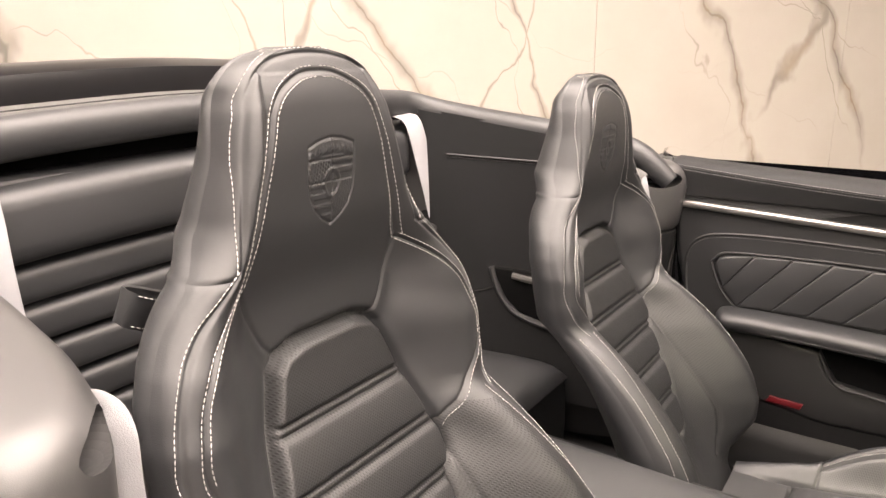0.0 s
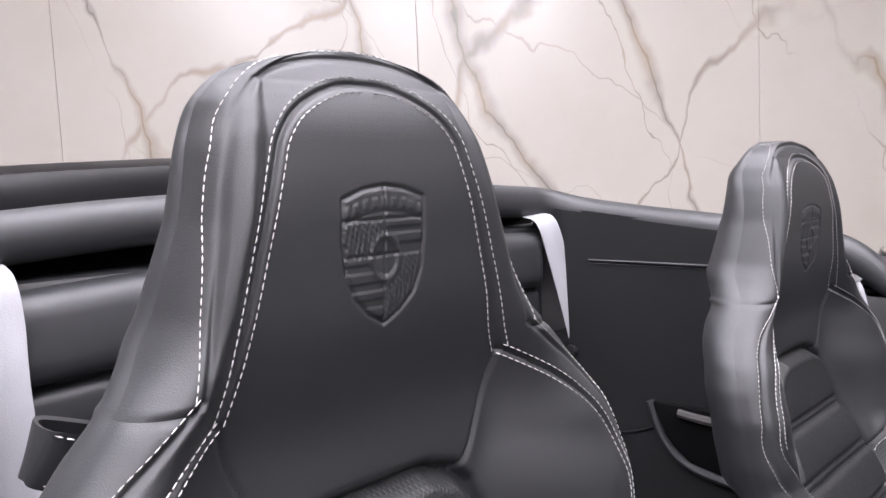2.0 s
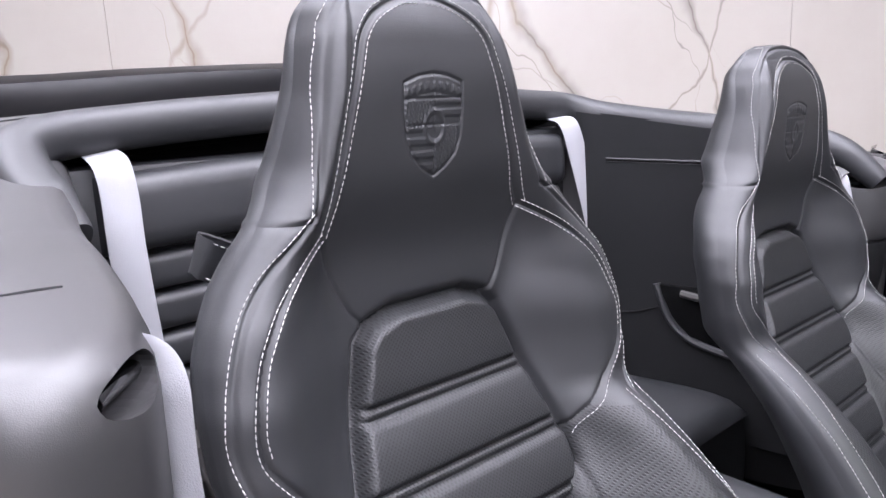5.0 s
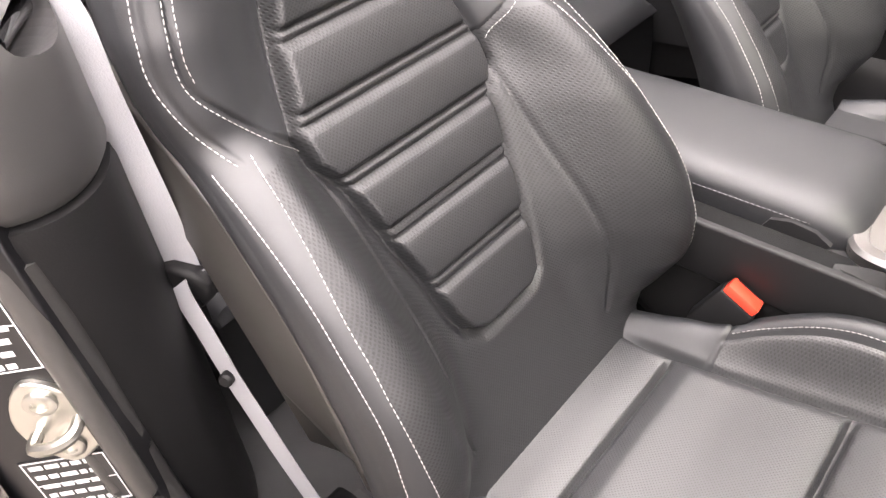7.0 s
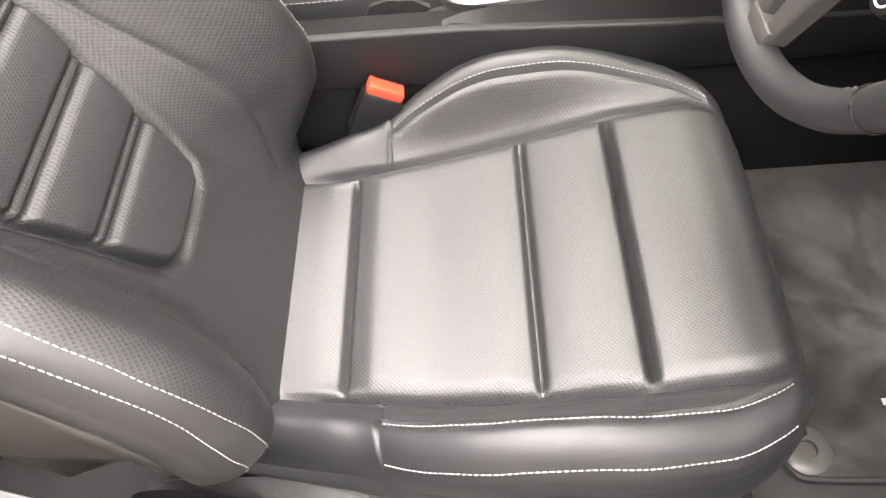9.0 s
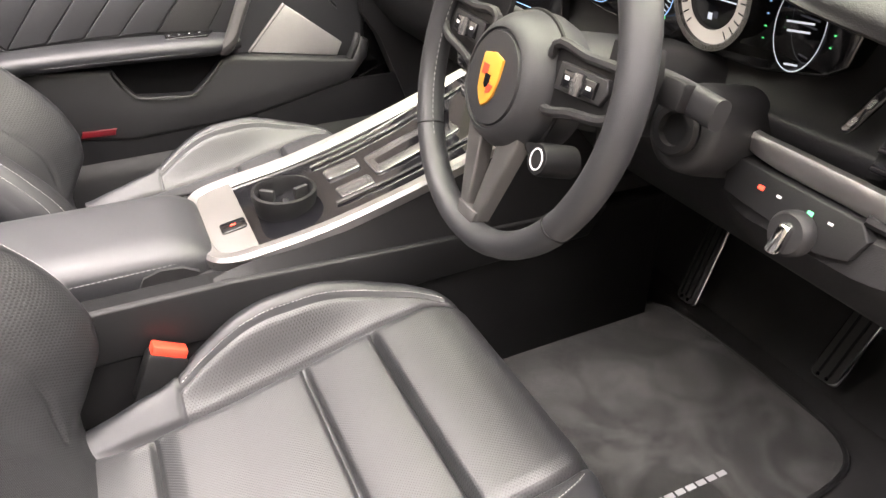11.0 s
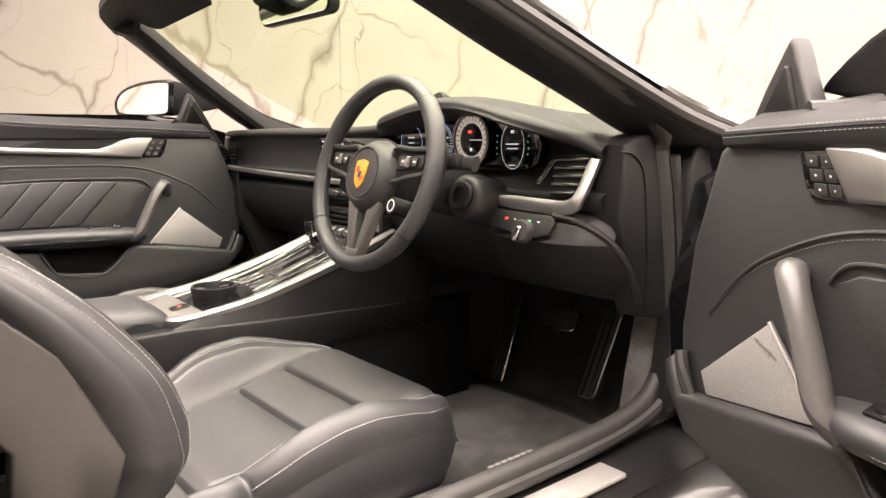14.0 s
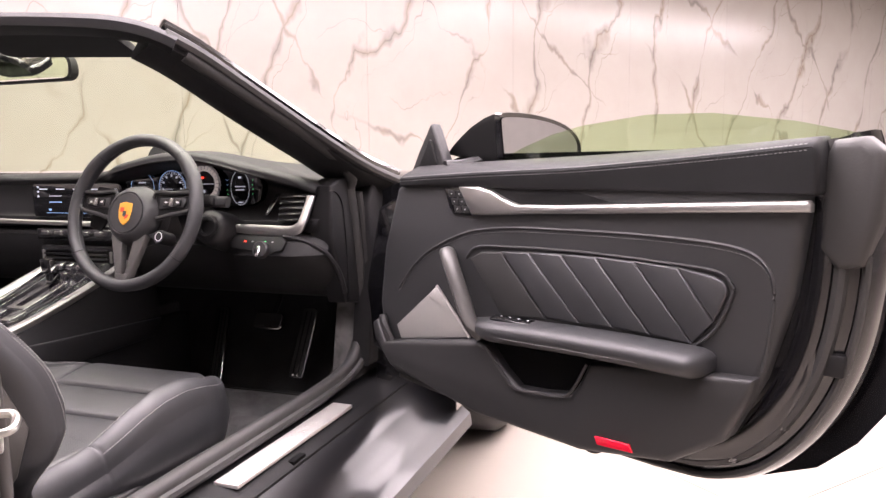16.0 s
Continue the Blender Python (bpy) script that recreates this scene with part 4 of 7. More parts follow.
def car_door(at, name, label, glazed):
    door = thing(name, label, "car door", "car doors")
    P = lambda pts, lo, hi, edge, nm, m, parent=None, lab="": part(nm, prism(bmesh.new(), pts, lo, hi, lambda a, l, b: at(a, l, b), edge), m, parent or door, lab)

    def S(path, sec, nm, m, parent=None, lab="", fine=6, up=None):
        bm = bmesh.new()
        sweep(bm, spline([at(*p) for p in path], fine), sec, up=up or Vector((0, 0, 1)))
        return part(nm, bm, m, parent or door, lab)

    def thread(path, lift=.002):
        pts = spline([at(*p) for p in path], 10)
        nrm = (at(0, 1, 0) - at(0, 0, 0)).normalized()
        return stitches(pts, lambda p: nrm, door, .0062, .0042, .0010, GREY_THREAD)

    # painted shell
    shell = [(.05, .80), (.0, .62), (.02, .48), (.16, .43), (.55, .415), (.78, .418), (.86, .44), (.93, .51), (.965, .59), (.975, .72), (.970, .90), (.94, .905), (.24, .870), (.13, .835)]
    P([(a, b) for a, b in shell], -.075, -.030, .012, "door_shell", PAINT, lab="glossy black painted door frame")
    bm = bmesh.new()
    sheet(bm, lambda u, v: at(-.03 + (.03 + curve_y([(.38, .82), (.41, .91), (.45, .975), (.52, 1.025), (.60, 1.052), (.68, 1.065), (.92, 1.055)], .385 + .53 * v)) * u, -.105 - .045 * math.sin(math.pi * min(1, v * .9 + .05)), .385 + (.53 - .08 * max(0.0, 1 - 4 * u)) * v), np.linspace(0, 1, 14), np.linspace(0, 1, 12))
    part("outer_skin", bm, PAINT, door, "glossy black outer door skin")
    # rounded rear and lower flange with its seals
    edge = [Vector((a, b, 0)) for a, b in ((.945, .915), (.958, .87), (.966, .80), (.964, .72), (.952, .64), (.925, .565), (.880, .500), (.815, .455), (.72, .442), (.58, .440), (.40, .442), (.20, .450), (.10, .46))]
    edge = spline(edge, 5)
    bm = bmesh.new()
    rings = []
    for i, p in enumerate(edge):
        t = (edge[min(i + 1, len(edge) - 1)] - edge[max(i - 1, 0)]).normalized()
        o = Vector((-t.y, t.x)) if t.x > 0 else Vector((-t.y, t.x))
        w = 1.0 if i < 34 else max(.75, 1.0 - (i - 34) * .02)
        rings.append([bm.verts.new(at(p.x + o.x * d * w, n, p.y + o.y * d * w)) for d, n in ((-.02, -.030), (.0, -.026), (.012, -.031), (.018, -.044), (.030, -.048), (.045, -.052), (.058, -.062), (.066, -.080), (.067, -.11))])
    for r, q in zip(rings, rings[1:]):
        for k in range(len(r) - 1):
            bm.faces.new((r[k], r[k + 1], q[k + 1], q[k]))
    part("door_flange", bm, PAINT, door, "rounded glossy black door edge")
    for d, n, rad in ((.022, -.040, .010), (.050, -.050, .006)):
        path = []
        for i, p in enumerate(edge[::3]):
            q0, q1 = edge[max(3 * i - 1, 0)], edge[min(3 * i + 1, len(edge) - 1)]
            t = (q1 - q0).normalized()
            w = 1.0 if 3 * i < 34 else max(.75, 1.0 - (3 * i - 34) * .02)
            path.append((p.x - t.y * d * w, n, p.y + t.x * d * w))
        S(path, circle(rad, 8), "edge_seal", RUBBER, fine=3)
    P([(.958, .775), (.960, .895), (.972, .922), (1.010, .926), (1.034, .905), (1.034, .82), (1.015, .755), (.985, .748)], -.070, -.024, .016, "end_cap", RUBBER, lab="soft dark grey rubber end cap")
    # trim panel
    panel = [(.145, .845), (.10, .72), (.082, .60), (.090, .53), (.14, .468), (.38, .42), (.62, .412), (.78, .437), (.86, .49), (.905, .585), (.940, .71), (.955, .83), (.953, .895), (.18, .868)]
    P(panel, -.035, .0, .016, "trim_panel", LEATHER_SOFT, lab="black leather door trim")
    # flat padded ledge with a stitched front crease
    crease = [(.17, .868), (.35, .8775), (.60, .8875), (.80, .902), (.96, .9165)]
    rise = [(.17, .0235), (.35, .0225), (.60, .021), (.80, .016), (.96, .0125)]
    bm = bmesh.new()
    rings = []
    for k in range(46):
        s = .170 + .790 * min(1.0, k / 40) + (.008 * math.sin((k - 40) / 5 * math.pi / 2) if k > 40 else 0)
        e = 1.0 if k <= 40 else math.cos((k - 40) / 5 * math.pi / 2 * .97)
        z1, z2 = curve_y(crease, min(s, .96)), curve_y(crease, min(s, .96)) + curve_y(rise, min(s, .96))
        sec = [(-.058, z2 - .030), (-.058, z2 - .006), (-.052, z2 - .001), (-.043, z2 - .001), (-.012, z1 + .010), (.003, z1 + .0035), (.0095, z1 - .0005), (.0115, z1 - .006), (.0105, z1 - .016), (.007, .852), (.002, .8485), (-.030, .8485)]
        rings.append([bm.verts.new(at(s, -.024 + (a + .024) * (.6 + .4 * e), .862 + (b - .862) * (.55 + .45 * e))) for a, b in sec])
    for r, q in zip(rings, rings[1:]):
        for k in range(len(r)):
            bm.faces.new((r[k], r[(k + 1) % len(r)], q[(k + 1) % len(r)], q[k]))
    bm.faces.new(rings[0])
    bm.faces.new(rings[-1])
    part("belt_roll", bm, LEDGE, door, "padded black leather window ledge")
    line_part("ledge_seam", [at(a, .0112, b - .0035)[:] for a, b in crease], .0011, PLASTIC_DARK, door, 6)
    thread([(a, .0108, b + .001) for a, b in crease])
    thread([(a, .0118, b - .0075) for a, b in crease])
    # pull recess, a thin dark plate painting the hollow's shade, and metal strip
    P([(.375, .853), (.40, .8535), (.60, .846), (.66, .832), (.475, .823)], -.001, .002, 0, "pull_recess", PLASTIC_DARK)
    P([(.334, .852), (.385, .853), (.415, .846), (.445, .832), (.474, .8225), (.56, .824), (.958, .843), (.962, .838), (.962, .8275), (.56, .809), (.49, .8055), (.42, .801), (.367, .799)], -.002, .013, .006, "metal_strip", SILVER, lab="satin silver door strip")
    sp = P([(.290, .848), (.331, .851), (.364, .798), (.314, .798), (.303, .81)], -.002, .004, .002, "switch_panel", GLOSS)
    for i in range(2):
        for j in range(3):
            c = (.310 + .020 * i + .0075 * j, .838 - .0145 * j)
            P([(c[0] - .0085, c[1] + .0064), (c[0] + .0085, c[1] + .0064), (c[0] + .012, c[1] - .0064), (c[0] - .0045, c[1] - .0064)], .004, .0065, .001, "button", PLASTIC, sp)
            P([(c[0] + .0005, c[1] + .001), (c[0] + .0028, c[1] + .001), (c[0] + .0032, c[1] - .001), (c[0] + .001, c[1] - .001)], .0065, .0068, 0, "symbol", LIT_DIM, sp)
    # stitched arc and the crease beside it
    arc = [(.150, .635), (.20, .69), (.255, .728), (.345, .764), (.43, .777), (.52, .781), (.72, .782), (.85, .775), (.898, .757), (.916, .722), (.914, .66), (.905, .60)]
    S([(a, .0, b) for a, b in arc], circle(.003, 6), "crease", LEATHER_SOFT)
    thread([(a, .0012, b - .007) for a, b in arc])
    # padded flutes
    mesh_pad = [(.358, .717), (.385, .730), (.434, .734), (.533, .623), (.434, .614)]
    P(mesh_pad, -.002, .005, .004, "mesh_panel", MESH, lab="fine black mesh panel")
    rows = [((.436, .735), (.536, .624)), ((.496, .739), (.604, .626)), ((.566, .741), (.669, .628)), ((.634, .742), (.735, .627)), ((.705, .741), (.804, .624)), ((.778, .738), (.836, .662))]
    for (a, b), (c, d) in zip(rows, rows[1:]):
        P([a, c, d, b], -.002, .007, .005, "padded_flute", LEATHER)
    P([rows[-1][0], (.832, .731), (.848, .724), (.855, .711), (.853, .70), rows[-1][1]], -.002, .007, .005, "padded_flute", LEATHER)
    for a, b in rows[1:]:
        for o in (-.0016, .0016):
            S([(a[0] + o, .004, a[1]), (b[0] + o, .004, b[1])], circle(.0010, 6), "piping", PIPING, fine=1)
    S([(.345, .002, .715), (.372, .003, .738), (.442, .003, .744), (.60, .003, .747), (.77, .003, .742), (.835, .003, .737), (.856, .003, .724), (.861, .003, .706), (.838, .003, .652), (.80, .003, .615)], circle(.0026, 8), "pad_rim", LEATHER_SOFT)
    # armrest, handle and switches
    arm = [(p.x, p.y) for p in spline([(.0, -.020, 0), (.022, -.0215, 0), (.045, -.019, 0), (.060, -.010, 0), (.065, .004, 0), (.058, .015, 0), (.040, .0205, 0), (.012, .022, 0), (.0, .020, 0)], 4)]
    bm = bmesh.new()
    rings = []
    for f in list(np.linspace(0, .93, 22)) + [.94 + .06 * math.sin(q * math.pi / 16) for q in range(1, 9)]:
        s = .375 + .465 * f
        zc = .590 + .012 * math.sin(f * 2.0)
        sc = min(1.0, .45 + f * 4) * math.sqrt(max(.02, 1 - max(0.0, (f - .94) / .06) ** 2))
        rings.append([bm.verts.new(at(s, a * (.25 + .75 * sc), zc + b * (.35 + .65 * sc))) for a, b in arm])
    for r, q in zip(rings, rings[1:]):
        for k in range(len(arm)):
            bm.faces.new((r[k], r[(k + 1) % len(arm)], q[(k + 1) % len(arm)], q[k]))
    bm.faces.new(rings[0])
    bm.faces.new(rings[-1])
    part("armrest", bm, LEATHER, door, "padded black leather armrest")
    thread([(.44, .0615, .588), (.6, .066, .594), (.82, .060, .597)])
    S([(.300, -.005, .700), (.312, .018, .722), (.328, .034, .722), (.348, .042, .695), (.375, .046, .645), (.398, .048, .600), (.412, .036, .580)], circle(.0165, 10, .8), "grab_handle", PLASTIC_SATIN, lab="satin dark grab handle", fine=6)
    bm = bmesh.new()
    prism(bm, [(.425, .012), (.535, .008), (.520, .040), (.440, .044)], .6145, .6185, lambda a, l, b: at(a, b, l), .0015)
    ws_ = part("window_switch_strip", bm, GLOSS, door)
    for k in range(4):
        bm = bmesh.new()
        box(bm, (.445 + .020 * k, .016, .6185), (.461 + .020 * k, .036, .6205), .001, at)
        part("button", bm, GLOSS, ws_)
        bm = bmesh.new()
        box(bm, (.4515 + .020 * k, .0245, .6206), (.4545 + .020 * k, .0285, .6209), 0, at)
        part("symbol", bm, LIT_DIM, ws_)
    # pocket, lower panel and speaker
    low = [(.086, .555), (.105, .568), (.128, .520), (.24, .540), (.395, .564), (.420, .556), (.455, .520), (.488, .494), (.545, .498), (.600, .506), (.618, .530), (.636, .566), (.75, .582), (.902, .592), (.90, .57), (.86, .49), (.78, .437), (.62, .412), (.38, .42), (.14, .468), (.092, .52)]
    P(low, -.004, .026, .012, "lower_panel", PLASTIC, lab="grained black lower door panel")
    # thin black plate that carries the shade inside the pocket
    P([(.415, .560), (.455, .515), (.49, .490), (.605, .503), (.640, .568)], -.002, .003, 0, "pocket_back", SHADED_BLACK)
    S([(.418, .028, .557), (.455, .031, .521), (.488, .032, .495), (.545, .032, .499), (.600, .031, .507), (.635, .028, .565)], circle(.0026, 6), "pocket_lip", PLASTIC)
    P([(.160, .527), (.146, .555), (.265, .650), (.352, .560)], -.001, .006, .002, "speaker_grille", GRILLE, lab="fine metal loudspeaker grille")
    S([(.268, .006, .653), (.312, .006, .607), (.356, .006, .560)], circle(.0035, 6), "speaker_trim", SILVER, fine=2)
    S([(.108, .010, .572), (.118, .014, .548), (.134, .012, .518)], circle(.009, 8), "speaker_rim", PLASTIC)
    for k in range(5):
        P([(.246 + .008 * k, .6285 - .003 * k), (.251 + .008 * k, .6285 - .003 * k), (.251 + .008 * k, .6235 - .003 * k), (.246 + .008 * k, .6235 - .003 * k)], .006, .0066, 0, "lettering_bar", SILVER)
    P([(.652, .448), (.716, .451), (.722, .438), (.657, .434)], .018, .030, .003, "reflector", REFLECTOR if glazed else REFLECTOR_SHADED, lab="red door reflector")
    # mirror triangle, glass, mirror
    tri_ = P([(.087, .80), (.124, .857), (.160, .922), (.192, .972), (.199, .978), (.205, .970), (.222, .930), (.243, .886), (.26, .86), (.20, .845), (.14, .80)], -.078, -.052, .006, "mirror_triangle", PLASTIC)
    P([(.150, .868), (.186, .930), (.196, .946), (.203, .944), (.216, .905), (.228, .868)], -.053, -.047, .004, "triangle_cover", PLASTIC_DARK, tri_)
    if not glazed:
        gl = None
    else:
        gl = P([(.30, .88), (.40, .905), (.45, .925), (.51, .945), (.573, .958), (.695, .970), (.802, .967), (.917, .950), (1.0, .930), (1.005, .88)], -.050, -.045, 0, "door_glass", GLASS, lab="green-tinted door glass wound half down")
    if gl:
        gl.visible_shadow = False
    face = [(.0, .906), (-.02, .930), (-.045, .975), (-.03, .985), (.08, .988), (.35, .986), (.62, .978), (.82, .966), (.95, .949), (1.0, .930), (.99, .912), (.93, .902), (.70, .897), (.35, .896), (.08, .898)]
    outline = [(p.x, p.y) for p in spline([(a, b, 0) for a, b in face], 3, True)]
    fore, rise_m = (0.0, 0.0) if glazed else (.105, .022)
    away = lambda u, d: (.352 - fore + (.045 if glazed else .085) * u - d, -.105 - .190 * u)
    bm, inner = bmesh.new(), bmesh.new()
    rings, rings_in = [], []
    for d, kz, kn, grow in ((.004, .88, .95, 0), (-.004, 1.0, 1.0, 1), (.010, 1.03, 1.01, 1), (.040, .93, .99, 1), (.075, .72, .93, 1), (.105, .48, .84, .8), (.130, .26, .72, .5), (.144, .10, .62, .2), (.148, .02, .56, 0)):
        ring, ring_in = [], []
        for u, z in outline:
            uu = .45 + (u - .45) * (1 + .055 * grow)
            zz = .943 + (z - .943) * (1 + .16 * grow)
            a, b = away(uu * kn, d)
            c = (a, b, .915 + rise_m + (zz - .915) * kz)
            ring.append(bm.verts.new(at(*c)))
            ring_in.append(inner.verts.new(at(*c)))
        rings.append(ring)
        rings_in.append(ring_in)
    m_ = len(outline)
    for i in range(len(rings) - 1):
        for k in range(m_):
            k1 = (k + 1) % m_
            near_side = max(outline[k][0], outline[k1][0]) < .02 and i > 1
            r, q = (rings_in[i], rings_in[i + 1]) if near_side else (rings[i], rings[i + 1])
            (inner if near_side else bm).faces.new((r[k], r[k1], q[k1], q[k]))
    for b_ in (bm, inner):
        bmesh.ops.delete(b_, geom=[v for v in b_.verts if not v.link_faces], context="VERTS")
    hs = part("mirror_housing", bm, PAINT, door, "glossy black mirror housing")
    part("inner_cover", inner, PLASTIC_DARK, hs, "ribbed matt black inner cover")
    bm = bmesh.new()
    bm.faces.new([bm.verts.new(at(*away(.45 + (u - .45) * .985, -.001), rise_m + .943 + (z - .943) * .97)) for u, z in outline])
    part("mirror_glass", bm, MIRROR, hs)
    S([(.25, -.04, .893), (.27, -.08, .896), (.30, -.13, .910)], circle(.014, 8, .7), "mirror_foot", PLASTIC)
    # latch on the rear edge
    bm = bmesh.new()
    box(bm, (.968, -.060, .600), (1.000, -.036, .632), .004, at)
    part("latch", bm, PLASTIC_DARK, door)
    S([(.585, -.06, .408), (.592, -.04, .393), (.615, -.04, .391), (.63, -.06, .402)], circle(.0045, 6), "check_hook", PLASTIC_DARK)
    return door


PIPING = mat("dark_piping", (0.055, 0.055, 0.056), 0.6)
GREY_THREAD = mat("grey_thread", (0.16, 0.16, 0.16), 0.7)
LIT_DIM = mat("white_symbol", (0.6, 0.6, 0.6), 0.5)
PLASTIC_SATIN = mat("satin_dark_plastic", (0.06, 0.058, 0.056), 0.34, bump=0.08, scale=500)
CHROME_DARK = mat("dark_chrome", (0.3, 0.3, 0.3), 0.2, metal=0.9)
# the closed door's reflector lies in shade, put into a darker red
REFLECTOR_SHADED = mat("shaded_red_reflector", (0.10, 0.004, 0.008), 0.35)
REFLECTOR = mat("red_reflector", (0.55, 0.006, 0.025), 0.12, coat=0.5)
MESH = perforated("black_mesh", (0.02, 0.02, 0.02), 0.6, pitch=0.0026, axes=("XY", "Z"), hole=0.34)
GRILLE = perforated("metal_grille", (0.62, 0.61, 0.59), 0.45, pitch=0.0024, axes=("XY", "Z"), hole=0.30)
GRILLE.node_tree.nodes["Principled BSDF"].inputs["Metallic"].default_value = 0.7
car_door(at_driver, "car_door", "wide open black car door with leather trim and silver strip", True)
car_door(at_passenger, "car_door", "closed black car door with leather trim and silver strip", False)

# ---- dashboard ----
dash = thing("dashboard", "black leather dashboard with silver strip and round instruments", "dashboard")
ZT = smoothed([(-.73, .835), (-.694, .842), (-.656, .857), (-.60, .876), (-.549, .892), (-.47, .915), (-.40, .929), (-.36, .932), (-.30, .930), (-.25, .925), (-.18, .910), (-.13, .898), (-.06, .886), (.0, .881), (.2, .878), (.5, .877), (.73, .872)], 300, 0.03)


SET_BACK = smoothed([(-.73, .036), (-.60, .036), (-.54, .055), (-.50, .060), (-.44, .040), (-.363, .024), (-.15, .020), (-.08, .0), (.73, .0)], 300, 0.03)


def dash_profile(y):
    d = tab(SET_BACK, y)
    zt = tab(ZT, y)
    hood = float(soft(np.array(min((y + .64) / .15, (-.05 - y) / .11))))
    lip = .762 - .055 * hood
    return [(1.18, .875), (1.02, min(zt, .895) + .002), (lip + .12, zt - .002), (lip + .03, zt), (lip + .006, zt - .006), (lip, zt - .016), (lip + .008, zt - .026), (.772 + d, zt - .034 - .012 * hood), (.776 + d, .815), (.772 + d * .2, .775), (.766, .765), (.772, .742), (.80, .735), (.83, .728)]


ys = np.linspace(-.672, .735, 150)
bm = bmesh.new()
DASH = mat("dash_leather", (0.0110, 0.0110, 0.0118), 0.56, bump=0.2, scale=900, kind="grain", var=0.2, spec=0.34)
rows = []
for y in ys:
    prof = spline([Vector((a, b, 0)) for a, b in dash_profile(y)], 4)
    rows.append([bm.verts.new(Vector((p.x, y, p.y))) for p in prof])
for r, q in zip(rows, rows[1:]):
    for k in range(len(r) - 1):
        bm.faces.new((r[k], r[k + 1], q[k + 1], q[k]))
part("dash_pad", bm, DASH, dash, "black leather dash top with instrument hood")
top_line = [(-.655, .735), (-.60, .775), (-.52, .812), (-.42, .835), (-.30, .845)]
pts = spline([Vector((x + .03, y, tab(ZT, y) + .0015)) for y, x in top_line], 10)
stitches(pts, lambda p: Vector((0, 0, 1)), dash, .0065, .0045, .0009, GREY_THREAD)
stitches([p + Vector((.012, 0, 0)) for p in pts], lambda p: Vector((0, 0, 1)), dash, .0065, .0045, .0009, GREY_THREAD)
# lower dash
bm = bmesh.new()


def lower(u, v):
    y = u
    k = float(soft(np.array((-.40 - y) / .10)))
    prof = [(.80, .742), (.785 - .03 * k, .735), (.765 - .035 * k, .72), (.765 - .045 * k, .69), (.79 - .03 * k, .64), (.835, .585), (.93, .560), (1.18, .56)]
    p = prof[min(int(v), 7)]
    return Vector((p[0] + max(0.0, -.60 - y) ** 2 * 7, y, p[1]))


sheet(bm, lower, np.linspace(-.69, .72, 90), range(8))
part("lower_dash", bm, DASH, dash, "black lower dashboard and knee panel")
bm = bmesh.new()
prism(bm, [(.776, .848), (.776, .77), (.772, .735), (.805, .66), (.835, .59), (.845, .565), (.925, .55), (.935, .70), (.905, .84), (.885, .872), (.820, .862)], -.652, -.703, edge=.008)
part("end_panel", bm, PILLAR, dash)
line_part("end_seam", [(.765, -.7042, .838), (.80, -.7042, .832), (.83, -.7042, .80), (.845, -.7042, .70), (.85, -.7042, .57)], .0015, PLASTIC_DARK, dash, 6)
line_part("knee_edge", [(.735, -.60, .735), (.748, -.645, .725), (.775, -.685, .695), (.805, -.702, .65), (.83, -.705, .592)], .006, DASH, dash, 8)
# silver strip
bm = bmesh.new()
strip = spline([(.706, .852, 0), (.716, .82, 0), (.728, .785, 0), (.722, .768, 0), (.69, .762, 0), (.4, .755, 0), (.1, .751, 0), (-.2, .750, 0), (-.43, .750, 0), (-.56, .747, 0), (-.618, .747, 0), (-.644, .761, 0), (-.653, .80, 0), (-.656, .826, 0)], 6)
path = [Vector((.757 - .018 * float(soft(np.array((-.40 - p.x) / .1))) + (.45 * max(0.0, p.y - .762) if p.x < 0 else 0), p.x, p.y)) for p in strip]
rings = []
for i, p in enumerate(path):
    t = (path[min(i + 1, len(path) - 1)] - path[max(i - 1, 0)]).normalized()
    nrm = Vector((-1, 0, 0))
    s = t.cross(nrm).normalized()
    w = .0065 + .005 * float(soft(np.array((-.42 - p.y) / .1))) * (1 if p.z < .76 else .6)
    rings.append([bm.verts.new(p + s * a * w + nrm * b) for a, b in ((-1, -.006), (-1, .002), (-.6, .005), (.6, .005), (1, .002), (1, -.006))])
for r, q in zip(rings, rings[1:]):
    for k in range(6):
        bm.faces.new((r[k], r[(k + 1) % 6], q[(k + 1) % 6], q[k]))
bm.faces.new(rings[0])
bm.faces.new(rings[-1])
part("silver_strip", bm, SILVER, dash, "satin silver strip along the dashboard")
